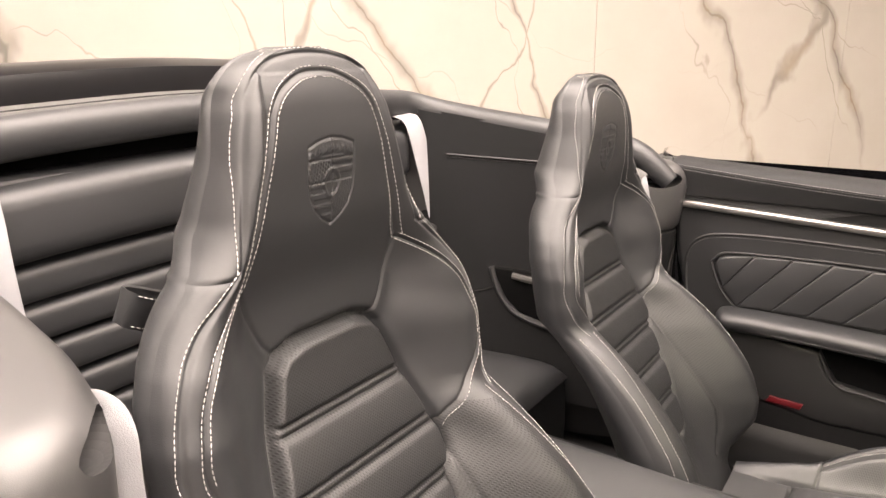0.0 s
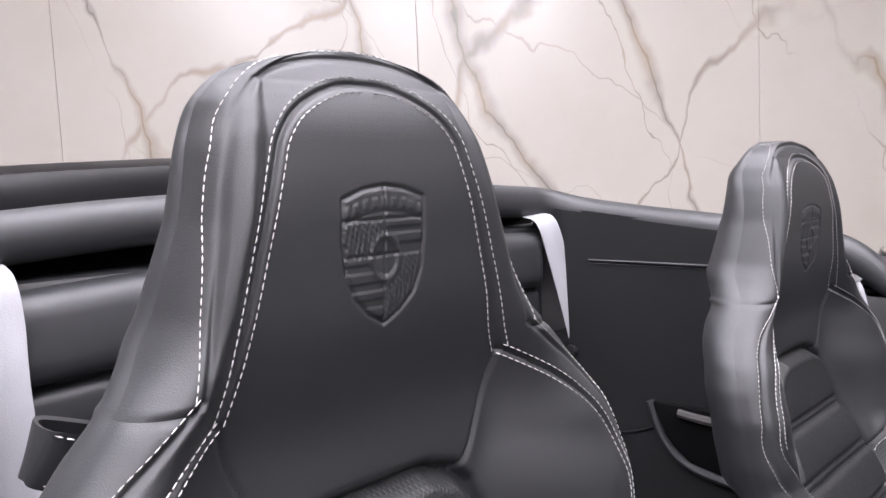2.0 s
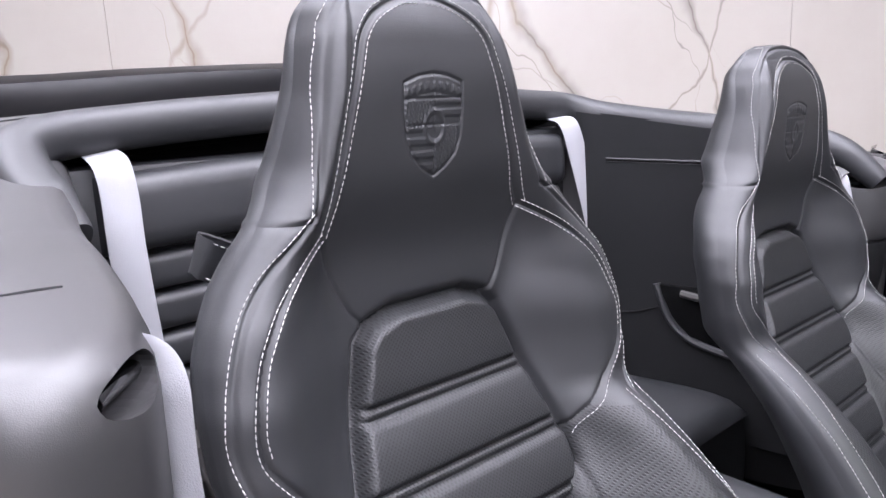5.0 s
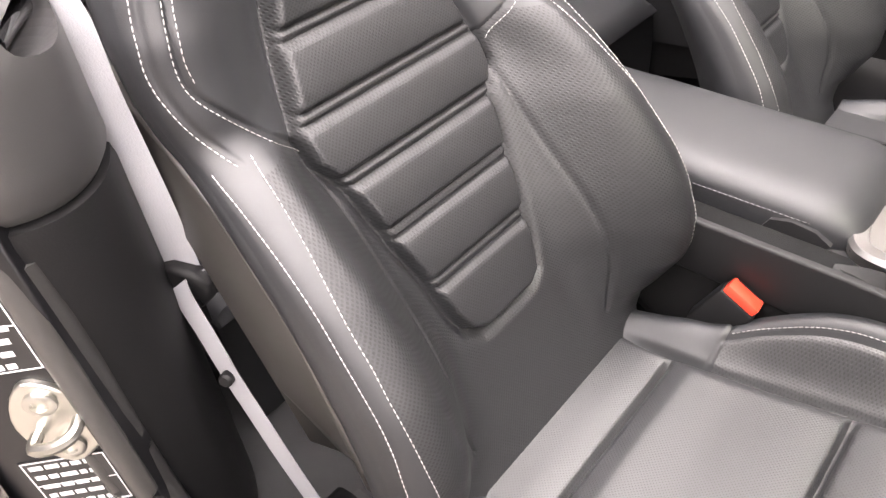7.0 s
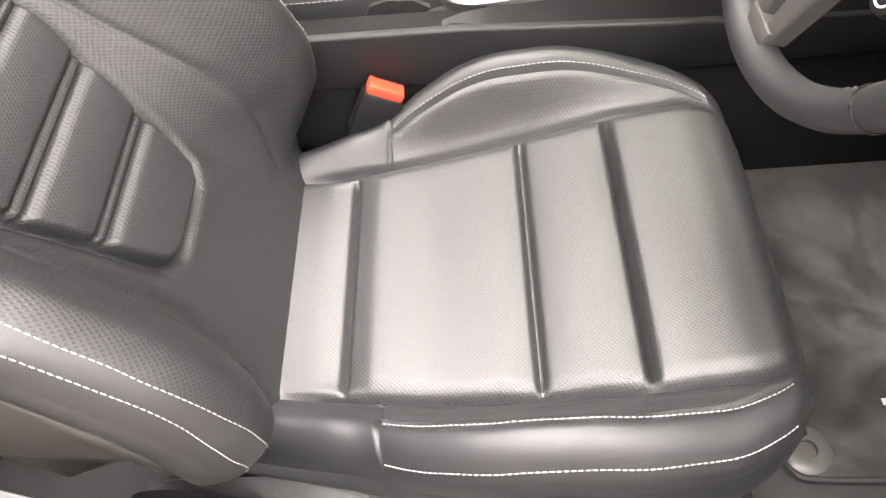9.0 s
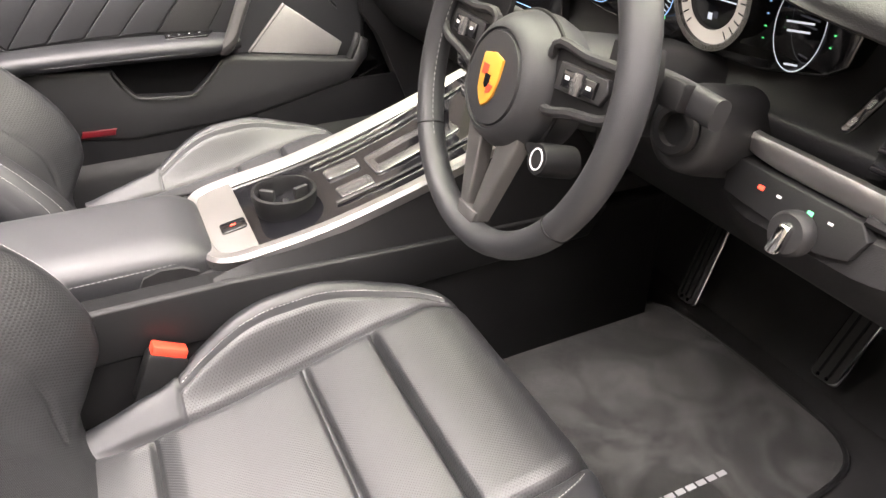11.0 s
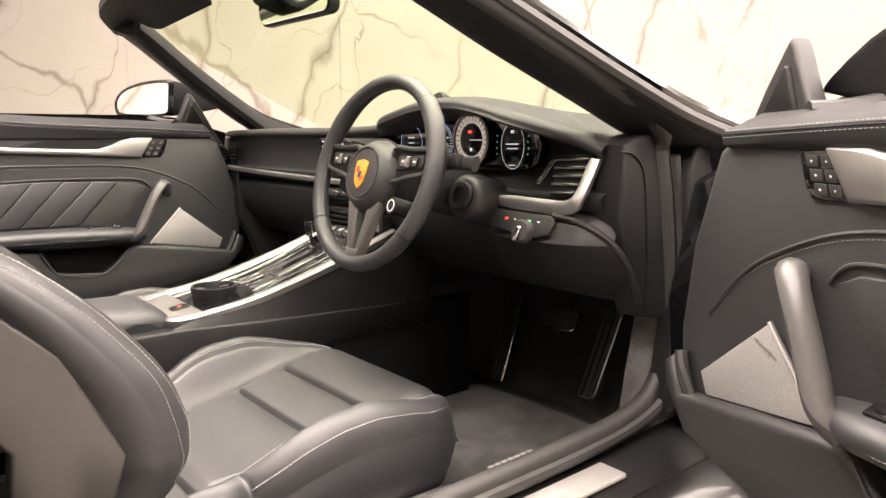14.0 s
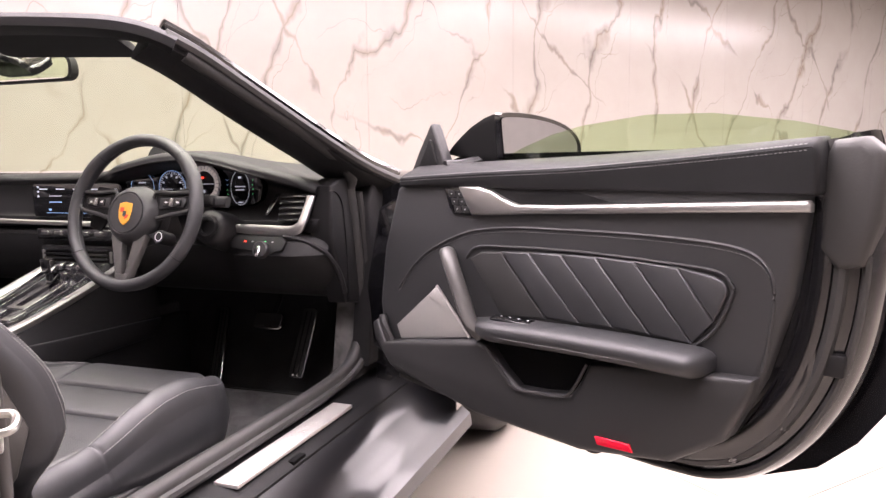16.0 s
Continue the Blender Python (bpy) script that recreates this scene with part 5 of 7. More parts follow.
# air vents at both ends
for c, mir in ((Vector((-.613, .797)), 1), (Vector((.655, .805)), -1)):
    k = 1 if mir == 1 else .62
    quad = [(c.x + mir * (-.012) * k - .030 * k, c.y + .032), (c.x - mir * .012 * k + .031 * k, c.y + .030), (c.x + mir * .013 * k + .030 * k, c.y - .032), (c.x + mir * .013 * k - .030 * k, c.y - .030)]
    if mir == 1:
        quad = [(-.645, .832), (-.572, .829), (-.580, .764), (-.645, .765)]
    else:
        quad = [(.640, .838), (.690, .838), (.706, .785), (.650, .785)]
    xv = .752 if mir == 1 else .768
    lean = .45 if mir == 1 else 0
    DV = lambda a, l, b, xv=xv, lean=lean: Vector((xv - l + lean * (b - .764), a, b))
    bm = bmesh.new()
    prism(bm, quad, -.012, .004, DV, .002)
    vent = part("air_vent", bm, PLASTIC_DARK, dash, "black air vent with slats")
    for i in range(5):
        f = (i + .5) / 5
        a = Vector(quad[0]).lerp(Vector(quad[3]), f)
        b = Vector(quad[1]).lerp(Vector(quad[2]), f)
        bm = bmesh.new()
        prism(bm, [(a.x + .003, a.y + .0022), (b.x - .003, b.y + .0022), (b.x - .003, b.y - .0022), (a.x + .003, a.y - .0022)], .003, .012, DV, .0015)
        part("slat", bm, GLOSS, vent)
bm = bmesh.new()
prism(bm, rounded(.012, .05, .005), 0, .004, lambda a, l, b: Vector((.780 - l + .6 * b, -.548 + a - b * .35, .805 + b)), .002)
sl = part("dimmer_strip", bm, GLOSS, dash)
for k in range(3):
    bm = bmesh.new()
    prism(bm, rounded(.005, .008, .002), .004, .006, lambda a, l, b, k=k: Vector((.780 - l + .6 * (b + .015 * (k - 1)), -.548 + a - (b + .015 * (k - 1)) * .35, .805 + .015 * (k - 1) + b)))
    part("button", bm, CHROME_DARK, sl)
# instrument cluster
cl = thing("instrument_cluster", "black glass instrument display with an analogue rev counter", "instruments")
def C(a, l, b):
    """On the curved face of the instruments, which falls away towards the door."""
    y = a + .013 if a > -.43 else -.417 + (a + .43) * .70
    return Vector((.776 - l + .5 * max(0.0, -.417 - y), y, b))



bm = bmesh.new()
prism(bm, [(-.135, .82), (-.13, .86), (-.15, .885), (-.22, .898), (-.32, .905), (-.42, .905), (-.50, .896), (-.538, .875), (-.546, .845), (-.538, .812), (-.515, .800), (-.44, .796), (-.32, .796), (-.20, .800), (-.15, .807)], -.03, .0, C, .004)
part("display_glass", bm, GLOSS, cl)


def ring(y, z, r, w, m, name, lift=.002, parent=cl, flat=1.0):
    bm = bmesh.new()
    n = 48
    a, b = [], []
    for k in range(n):
        t = 2 * math.pi * k / n
        a.append(bm.verts.new(C(y + r * math.cos(t) * flat, lift, z + r * math.sin(t))))
        b.append(bm.verts.new(C(y + (r - w) * math.cos(t) * flat, lift, z + (r - w) * math.sin(t))))
    for k in range(n):
        bm.faces.new((a[k], a[(k + 1) % n], b[(k + 1) % n], b[k]))
    return part(name, bm, m, parent)


def ticks(y, z, r, n, a0, a1, long, wide, m, name="tick", flat=1.0, lift=.0025, parent=cl):
    bm = bmesh.new()
    for k in range(n):
        t = radians(a0 + (a1 - a0) * k / (n - 1))
        u, v = Vector((math.cos(t) * flat, math.sin(t))), Vector((-math.sin(t), math.cos(t)))
        q = [Vector((y, z)) + u * r + v * wide / 2, Vector((y, z)) + u * r - v * wide / 2, Vector((y, z)) + u * (r - long) - v * wide / 2, Vector((y, z)) + u * (r - long) + v * wide / 2]
        bm.faces.new([bm.verts.new(C(p.x, lift, p.y)) for p in q])
    return part(name, bm, m, parent, smooth=False)


def bars(y, z, w, h, m, name="display_bar", lift=.0025, parent=cl, at=None):
    f = at or C
    w, h = w * .85, h * .65
    bm = bmesh.new()
    bm.faces.new([bm.verts.new(f(a, lift, b)) for a, b in ((y - w / 2, z - h / 2), (y + w / 2, z - h / 2), (y + w / 2, z + h / 2), (y - w / 2, z + h / 2))])
    return part(name, bm, m, parent, smooth=False)


DIALFACE = mat("pale_dial", (0.55, 0.52, 0.47), 0.5, emit=0.25)
ring(-.376, .853, .051, .006, SILVER, "bezel", .010)
bm = bmesh.new()
lathe(bm, [(.051, 0), (.051, .010), (.045, .010), (.044, .003), (0, .003)], C(-.376, 0, .853), (-1, 0, 0), 40)
part("rev_counter", bm, GLOSS, cl, "analogue rev counter with pale ring")
ring(-.376, .853, .0445, .0135, DIALFACE, "dial_ring", .006)
ticks(-.376, .853, .043, 21, 235, -45, .008, .0014, GLOSS, "dial_mark", lift=.0065)
bars(-.392, .853, .040, .0022, LIT, "needle", .009)
bars(-.372, .868, .010, .007, LIT_RED, lift=.0065)
bars(-.376, .835, .007, .010, LIT, lift=.0065)
ring(-.278, .846, .040, .0012, LIT_BLUE, "speed_ring")
ticks(-.278, .846, .038, 31, 225, -45, .006, .0012, LIT, "speed_mark")
ticks(-.278, .846, .030, 9, 225, -45, .005, .004, LIT, "speed_number")
bars(-.268, .840, .030, .0016, LIT, "needle")
bars(-.305, .818, .010, .004, LIT_GREEN)
ring(-.187, .846, .036, .001, LIT_BLUE, "gauge_ring")
bars(-.187, .856, .026, .004, LIT)
bars(-.187, .845, .022, .003, LIT)
bars(-.196, .826, .008, .006, LIT_RED)
bars(-.180, .826, .008, .006, LIT_RED)
ring(-.478, .843, .042, .0012, LIT, "map_ring", flat=.66)
bars(-.478, .868, .010, .008, LIT)
bars(-.478, .846, .036, .003, LIT)
bars(-.478, .838, .030, .003, LIT)
bars(-.478, .808, .018, .003, LIT)
for k in range(4):
    bars(-.515 - .002 * (k % 2), .828 + .011 * k, .003, .002, LIT_GREEN)
    bars(-.441, .828 + .011 * k, .003, .002, LIT_GREEN if k < 2 else LIT_BLUE)
# centre display
bm = bmesh.new()
S_ = lambda a, l, b: Vector((.764 - l, a, b))
prism(bm, rounded(.30, .090, .012), -.01, .004, lambda a, l, b: S_(a + .030, l, b + .810), .003)
scr = tagged(part("centre_screen", bm, GLOSS), "black glass centre display showing a menu", "screen")
for k in range(5):
    bars(.14 - .058 * k, .840, .034, .0035, LIT, "menu_word", .0046, scr, S_)
for k in range(3):
    for j in range(2):
        bars(.10 - .085 * k, .822 - .016 * j, .05, .0028, LIT_BLUE if j else LIT, "menu_bar", .0046, scr, S_)
for k in range(3):
    bars(.158, .845 - .012 * k, .007, .007, LIT, "menu_icon", .0046, scr, S_)
bars(.03, .778, .24, .0012, LIT_BLUE, "menu_line", .0046, scr, S_)
bars(.12, .786, .010, .007, LIT_BLUE, "menu_icon", .0046, scr, S_)
# clock on the dash top
bm = bmesh.new()
lathe(bm, [(.0, -.02), (.024, -.02), (.030, -.008), (.030, .010), (.026, .014), (0, .012)], (.87, -.15, .922), (-.92, 0, .38), 28)
tagged(part("dash_clock", bm, PLASTIC_DARK), "small black round clock on the dashboard", "clock")
# toggles and centre vents
DC = lambda a, l, b: Vector((.752 - l, a, b))
bm = bmesh.new()
prism(bm, rounded(.26, .030, .006), -.03, .004, lambda a, l, b: DC(a + .03, l, b + .722), .003)
tg = part("switch_bar", bm, GLOSS, dash)
for k in range(5):
    bm = bmesh.new()
    prism(bm, rounded(.026, .012, .004), .004, .018, lambda a, l, b, k=k: DC(a + .03 + .044 * (k - 2), l, b + .724 + l * .2), .003)
    part("toggle", bm, CHROME_DARK, tg)
bm = bmesh.new()
prism(bm, rounded(.25, .052, .012), -.03, .004, lambda a, l, b: DC(a + .025, l, b + .667), .003)
cv = part("centre_vent", bm, PLASTIC_DARK, dash, "black centre air vents")
for k in range(4):
    bm = bmesh.new()
    prism(bm, rounded(.21, .006, .002), .002, .014, lambda a, l, b, k=k: DC(a + .025, l, b + .650 + .0115 * k), .001)
    part("slat", bm, GLOSS, cv)
for s in (-1, 1):
    bm = bmesh.new()
    prism(bm, rounded(.006, .03, .002), .004, .010, lambda a, l, b, s=s: DC(a + .025 + s * .112, l, b + .667), .001)
    part("wheel", bm, SILVER, cv)
# light switch panel
LS = lambda a, l, b: Vector((.722 - l + (b - .71) * .5, a, b))
bm = bmesh.new()
prism(bm, [(-.455, .735), (-.60, .733), (-.612, .722), (-.606, .704), (-.58, .697), (-.47, .706)], -.03, .003, LS, .002)
lp = part("light_panel", bm, PLASTIC_DARK, dash)
bars(-.505, .722, .008, .005, LIT_RED, "hazard_light", .0036, lp, LS)
bars(-.525, .722, .006, .003, LIT_DIM, "symbol", .0036, lp, LS)
bars(-.558, .722, .007, .005, LIT_GREEN, "light_symbol", .0036, lp, LS)
bars(-.578, .722, .006, .003, LIT_DIM, "symbol", .0036, lp, LS)
bm = bmesh.new()
lathe(bm, [(.0, 0), (.020, 0), (.020, .010), (.017, .014), (0, .014)], LS(-.556, .003, .704), (-.9, 0, .2), 28)
kn_ = part("light_switch", bm, PLASTIC, lp)
bm = bmesh.new()
box(bm, (-.008, -.006, -.012), (.004, .006, .012), .003, lambda a, b, c: LS(-.556 + b, .022 + a, .704 + c))
part("grip", bm, CHROME, kn_, "silver grip of the light switch")

# ---- steering wheel ----
sw = thing("steering_wheel", "black leather three-spoke steering wheel with gold enamel badge", "steering wheel")
WC = Vector((.568, -.332, .799))
AX = Vector((-.956, 0, .292)).normalized()
WR = (Vector((0, -1, 0)) + AX * AX.y).normalized()
WU = AX.cross(WR)


def W(a, l, b):
    """Across to the driver's right, towards the driver, up in the wheel's plane."""
    return WC + WR * a + AX * l + WU * b


def rim_point(t, r=.1625):
    return r * math.cos(t), r * math.sin(t)


bm = bmesh.new()
n = 96
rings = []
for k in range(n):
    t = 2 * math.pi * k / n
    x, y = rim_point(t)
    d = Vector((math.cos(t), math.sin(t)))
    fat = 1.0 + .12 * math.exp(-((math.degrees(t) - 35) / 18) ** 2) + .12 * math.exp(-((math.degrees(t) - 145) / 18) ** 2)
    rings.append([bm.verts.new(W(x + d.x * a * fat, b * fat, y + d.y * a * fat)) for a, b in [(.0138 * math.cos(q), .0158 * math.sin(q)) for q in [2 * math.pi * j / 14 for j in range(14)]]])
for i in range(n):
    r, q = rings[i], rings[(i + 1) % n]
    for k in range(14):
        bm.faces.new((r[k], r[(k + 1) % 14], q[(k + 1) % 14], q[k]))
rim = part("rim", bm, LEATHER, sw, "smooth black leather rim")
for deg in (49, 131, 217, 323):
    t = radians(deg)
    x, y = rim_point(t)
    d = Vector((math.cos(t), math.sin(t)))
    bm = bmesh.new()
    sweep(bm, [W(x + d.x * .0142 * math.cos(q), .0162 * math.sin(q), y + d.y * .0142 * math.cos(q)) for q in [2 * math.pi * j / 16 for j in range(16)]], circle(.0009, 5), True, up=Vector((.1, .9, .2)))
    part("rim_seam", bm, PLASTIC_DARK, rim)
for a0, a1 in ((48, 132), (150, 225), (-45, 30)):
    pts = []
    for k in range(40):
        t = radians(a0 + (a1 - a0) * k / 39)
        x, y = rim_point(t, .1495)
        pts.append(W(x, .004, y))
    stitches(pts, lambda p: (WC - p).normalized(), rim, .0060, .0040, .0014, GREY_THREAD)
bm = bmesh.new()
lathe(bm, [(.0, -.045), (.062, -.045), (.067, -.030), (.067, -.010), (.063, .004), (.056, .015), (.049, .0215), (.0465, .022), (.0455, .0195), (.0435, .0195), (.0425, .0225), (.0, .025)], W(0, 0, -.008), AX, 56)
hub = part("hub", bm, LEATHER_SOFT, sw, "round black airbag cover")
line_part("hub_ring", [W(.0675 * math.cos(q), -.012, -.008 + .0675 * math.sin(q)) for q in [2 * math.pi * j / 40 for j in range(40)]], .0022, PLASTIC_DARK, hub, 6, closed=True, fine=1)


def spoke(outline, name, m, lo=-.010, hi=.012, edge=.005, parent=None, lab=""):
    bm = bmesh.new()
    prism(bm, outline, lo, hi, W, edge)
    return part(name, bm, m, parent or sw, lab)


for s in (1, -1):
    # an open loop of plastic round the switches on either side
    outer = [(s * .052, .040), (s * .100, .041), (s * .146, .042), (s * .152, .030), (s * .146, .004), (s * .100, -.006), (s * .058, -.012)]
    sp_ = spoke(outer, "side_spoke", PLASTIC_DARK, -.012, -.002, .003)
    line_part("spoke_frame", [W(a, .001, b)[:] for a, b in outer], .0048, PLASTIC, sp_, 8, fine=4, closed=True)
    spoke([(s * .068, .030), (s * .132, .032), (s * .136, .022), (s * .130, .010), (s * .068, .006)], "button_pad", PLASTIC, -.002, .003, .002, sp_)
    spoke([(s * .080, .026), (s * .124, .027), (s * .124, .013), (s * .080, .011)], "button_bar", GLOSS, .003, .0065, .0015, sp_)
    lathe_bm = bmesh.new()
    lathe(lathe_bm, [(0, -.009), (.0055, -.009), (.0065, 0), (.0055, .009), (0, .009)], W(s * .102, .006, .019), WU, 16)
    part("roller", lathe_bm, CHROME_DARK, sp_)
    for a in (.087, .117):
        spoke([(s * (a - .003), .0215), (s * (a + .003), .0215), (s * (a + .003), .0185), (s * (a - .003), .0185)], "symbol", LIT_DIM, .0065, .0068, 0, sp_)
    spoke([(s * .016, -.055), (s * .046, -.048), (s * .046, -.060), (s * .018, -.147), (s * .003, -.150)], "lower_spoke", PLASTIC_SATIN, -.010, .006, .004)
    spoke([(s * .085, .058), (s * .140, .064), (s * .150, .040), (s * .147, -.03), (s * .115, -.04), (s * .09, 0)], "shift_paddle", PLASTIC_DARK, -.036, -.030, .001)
spoke([(-.019, -.138), (.019, -.138), (.016, -.152), (-.016, -.152)], "lower_trim", PLASTIC_SATIN, -.004, .0085, .003, None, "satin grey lower spoke trim")
bm = bmesh.new()
lathe(bm, [(.0, -.02), (.0150, -.02), (.0152, .014), (.0135, .018), (0, .018)], W(.081, -.012, -.055), AX, 28)
md = part("mode_dial", bm, PLASTIC_DARK, sw, "round drive mode dial")
line_part("dial_ring", [W(.081 + .0085 * math.cos(q), .0062, -.055 + .0095 * math.sin(q)) for q in [2 * math.pi * j / 24 for j in range(24)]], .0008, LIT_DIM, md, 6, "white dial marking", closed=True, fine=1)
spoke([(.066 + .016 * math.cos(q), -.052 + .0 * q + .006 * math.sin(q)) for q in [2 * math.pi * j / 10 for j in range(10)]], "dial_link", PLASTIC_DARK, -.02, .0, 0)
sh = [(-.0155, .020), (0, .0235), (.0155, .020), (.016, .004), (.013, -.012), (.007, -.020), (0, -.025), (-.007, -.020), (-.013, -.012), (-.016, .004)]
bd = spoke([(a * 1.05, b * 1.05 - .009) for a, b in sh], "badge", ORANGE, .0235, .0265, .001, hub, "gold enamel shield badge")
for q in ([(-.012, .012), (-.002, .012), (-.002, .002), (-.012, .002)], [(.002, -.004), (.012, -.004), (.009, -.011), (.002, -.014)]):
    spoke([(a, b - .009) for a, b in q], "badge_field", RED, .0265, .0271, 0, bd)
spoke([(-.0045, -.005), (.0045, -.005), (.004, -.015), (0, -.018), (-.004, -.015)], "badge_centre", GLOSS, .0265, .0274, 0, bd)
# column
col = thing("steering_column", "black plastic steering column shroud with control stalks", "steering column")
bm = bmesh.new()
sweep(bm, [W(0, -.03, 0), W(0, -.08, .004), W(0, -.16, .010), W(0, -.26, .018)], [(a, b) for a, b in rounded(.125, .092, .04, 4)], up=WU, scales=[.78, .95, 1.0, 1.05])
part("shroud", bm, PLASTIC, col)
for s in (1, -1):
    bm = bmesh.new()
    sweep(bm, spline([W(s * .06, -.065, .03), W(s * .12, -.06, .036), W(s * .165, -.052, .036), W(s * .205, -.046, .034)], 5), [(a * .8, b) for a, b in rounded(.018, .024, .007)], up=WU, scales=None)
    stalk = part("stalk", bm, PLASTIC, col)
    bm = bmesh.new()
    box(bm, (s * .16 - .012, -.05, .024), (s * .16 + .014, -.034, .048), .004, lambda a, b, c: W(a, b, c))
    part("stalk_switch", bm, PLASTIC_DARK, stalk)
bm = bmesh.new()
lathe(bm, [(0, 0), (.024, 0), (.026, .006), (.023, .010), (.016, .010), (.015, .003), (0, .003)], Vector((.688, -.432, .757)), (-.95, -.1, .25), 28)
part("ignition_switch", bm, PLASTIC_DARK, col, "black ignition switch")
bm = bmesh.new()
lathe(bm, [(.0, -.09), (.046, -.09), (.044, -.03), (.040, -.006), (.034, .0), (.027, .002), (.0, .0)], Vector((.689, -.432, .757)), (-.95, -.1, .25), 32)
part("switch_boss", bm, PLASTIC, col)

# ---- centre console ----
cons = thing("centre_console", "rising centre console with silver edges and gloss black panel", "console")
CT = smoothed([(.28, .524), (.33, .532), (.42, .545), (.50, .562), (.58, .585), (.66, .615), (.76, .655)], 200, 0.04)


def K(x, y, lift=0.0):
    return Vector((x, y, tab(CT, x) + lift))


bm = bmesh.new()
xs = np.linspace(.285, .77, 30)
sheet(bm, lambda u, v: K(u, v * (.098 + .006 * (u - .28)), .0), xs, np.linspace(-1, 1, 9))
part("top_panel", bm, GLOSS, cons, "gloss black console panel")
edge_path = [(.77, -.112), (.60, -.110), (.45, -.108), (.35, -.106), (.305, -.098), (.288, -.075), (.283, -.03), (.283, .03), (.288, .075), (.305, .098), (.35, .106), (.45, .108), (.60, .110), (.77, .112)]
bm = bmesh.new()
sweep(bm, spline([K(x, y, .002) for x, y in edge_path], 5), [(-.011, -.010), (.010, -.012), (.012, .0), (.006, .006), (-.008, .007), (-.012, .002)])
part("silver_edge", bm, SILVER, cons, "satin silver console edge")
bm = bmesh.new()
prism(bm, [(.287, -.08), (.305, -.095), (.345, -.10), (.345, .10), (.305, .095), (.287, .08)], .0035, .006, lambda a, l, b: K(a, b, l), .001)
part("rear_plate", bm, SATIN, cons)
for s in (1, -1):
    bm = bmesh.new()
    sheet(bm, lambda u, v: Vector((u, s * (.117 + .012 * v), tab(CT, u) * (1 - v) + v * (.512 - .03 * (u - .28)) if u > .28 else .52)), np.linspace(.28, .86, 24), np.linspace(0, 1, 4))
    part("side_panel", bm, DASH, cons)
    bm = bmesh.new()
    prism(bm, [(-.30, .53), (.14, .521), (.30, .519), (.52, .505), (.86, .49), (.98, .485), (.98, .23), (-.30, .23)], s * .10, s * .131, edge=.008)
    part("tunnel_side", bm, TUNNEL_SHADED, cons)
    bm = bmesh.new()
    prism(bm, [(-.28, .529), (.14, .523), (.30, .521), (.52, .508), (.86, .492), (.83, .446), (.54, .442), (.13, .449), (-.28, .455)], s * .128, s * .137, edge=.004)
    part("tunnel_trim", bm, DASH, cons, "smooth black tunnel trim")
bm = bmesh.new()
box(bm, (-.30, -.10, .23), (.98, .10, .515), .01)
part("tunnel", bm, CARPET, cons)
LID = [(math.copysign(1.02 * abs(math.cos(a)) ** .42, math.cos(a)), -.1 + 1.12 * math.sin(a) ** .5) for a in np.linspace(math.pi - .0001, .0001, 31)]
bm = bmesh.new()
rings = []
for f in list(np.linspace(0, .88, 12)) + [.90 + .10 * math.sin(k * math.pi / 28) for k in range(15)]:
    x = -.28 + .572 * f
    sc = min(1.0, math.sqrt(max(0.0, 1 - max(0, (f - .90) / .10) ** 2)))
    w, h = .092 * (.80 + .20 * sc), (.050 - .016 * max(0.0, f - .5)) * (.35 + .65 * sc)
    base = .514
    rings.append([bm.verts.new(Vector((x, a * w, base + b * h * (1 + .03 * math.cos(a))))) for a, b in LID])
for r, q in zip(rings, rings[1:]):
    for k in range(len(LID) - 1):
        bm.faces.new((r[k], r[k + 1], q[k + 1], q[k]))
bm.faces.new(rings[0])
bm.faces.new(rings[-1])
lid = part("armrest_lid", bm, LEATHER, cons, "padded black leather armrest lid")
for s in (1, -1):
    stitches([Vector((x, s * .0932, .538)) for x in np.linspace(-.25, .235, 40)] + [Vector((.268, s * .082, .534)), Vector((.287, s * .05, .531))], lambda p: Vector((0, s, 0.3)).normalized(), lid, .0062, .0042, .0011, GREY_THREAD)
bm = bmesh.new()
prism(bm, [(.195, .516), (.262, .512), (.268, .522), (.250, .533), (.224, .536), (.203, .530)], -.098, -.088, edge=.003)
part("lid_catch", bm, PLASTIC, lid)
# cup holder ring
bm = bmesh.new()
rc = K(.402, -.012, .016)
lathe(bm, [(.036, -.07), (.042, -.01), (.045, .004), (.0445, .009), (.040, .010), (.037, .004), (.034, -.065)], rc, (0, 0, 1), 40)
cup = part("cup_holder", bm, PLASTIC_DARK, cons, "black ring cup holder")
for deg in (20, 140, 260):
    t = radians(deg)
    bm = bmesh.new()
    box(bm, (-.004, -.022, -.012), (.004, .0, .004), .002, lambda a, b, c: rc + Vector((math.cos(t) * (.038 + b) - math.sin(t) * a, math.sin(t) * (.038 + b) + math.cos(t) * a, c)))
    part("cup_finger", bm, PLASTIC, cup)
bm = bmesh.new()
prism(bm, rounded(.034, .026, .004), .006, .009, lambda a, l, b: K(.325 + a, -.030 + b, l), .001)
pb_ = part("parking_brake_switch", bm, GLOSS, cons)
bars(.325, -.030, .008, .007, LIT_RED, "red_symbol", .0094, pb_, lambda a, l, b: K(a, b, l))
# panel details: rails, trays, selector
for y, w, x0, x1 in ((-.040, .030, .47, .52), (.02, .03, .47, .52)):
    bm = bmesh.new()
    prism(bm, rounded(x1 - x0, w, .005), .0, .004, lambda a, l, b, x0=x0, x1=x1, y=y: K((x0 + x1) / 2 + a, y + b, l), .001)
    part("console_switch", bm, CHROME_DARK, cons)
bm = bmesh.new()
prism(bm, rounded(.13, .062, .008), .0, .003, lambda a, l, b: K(.595 + a, -.005 + b, l), .001)
gate = part("selector_gate", bm, CHROME_DARK, cons)
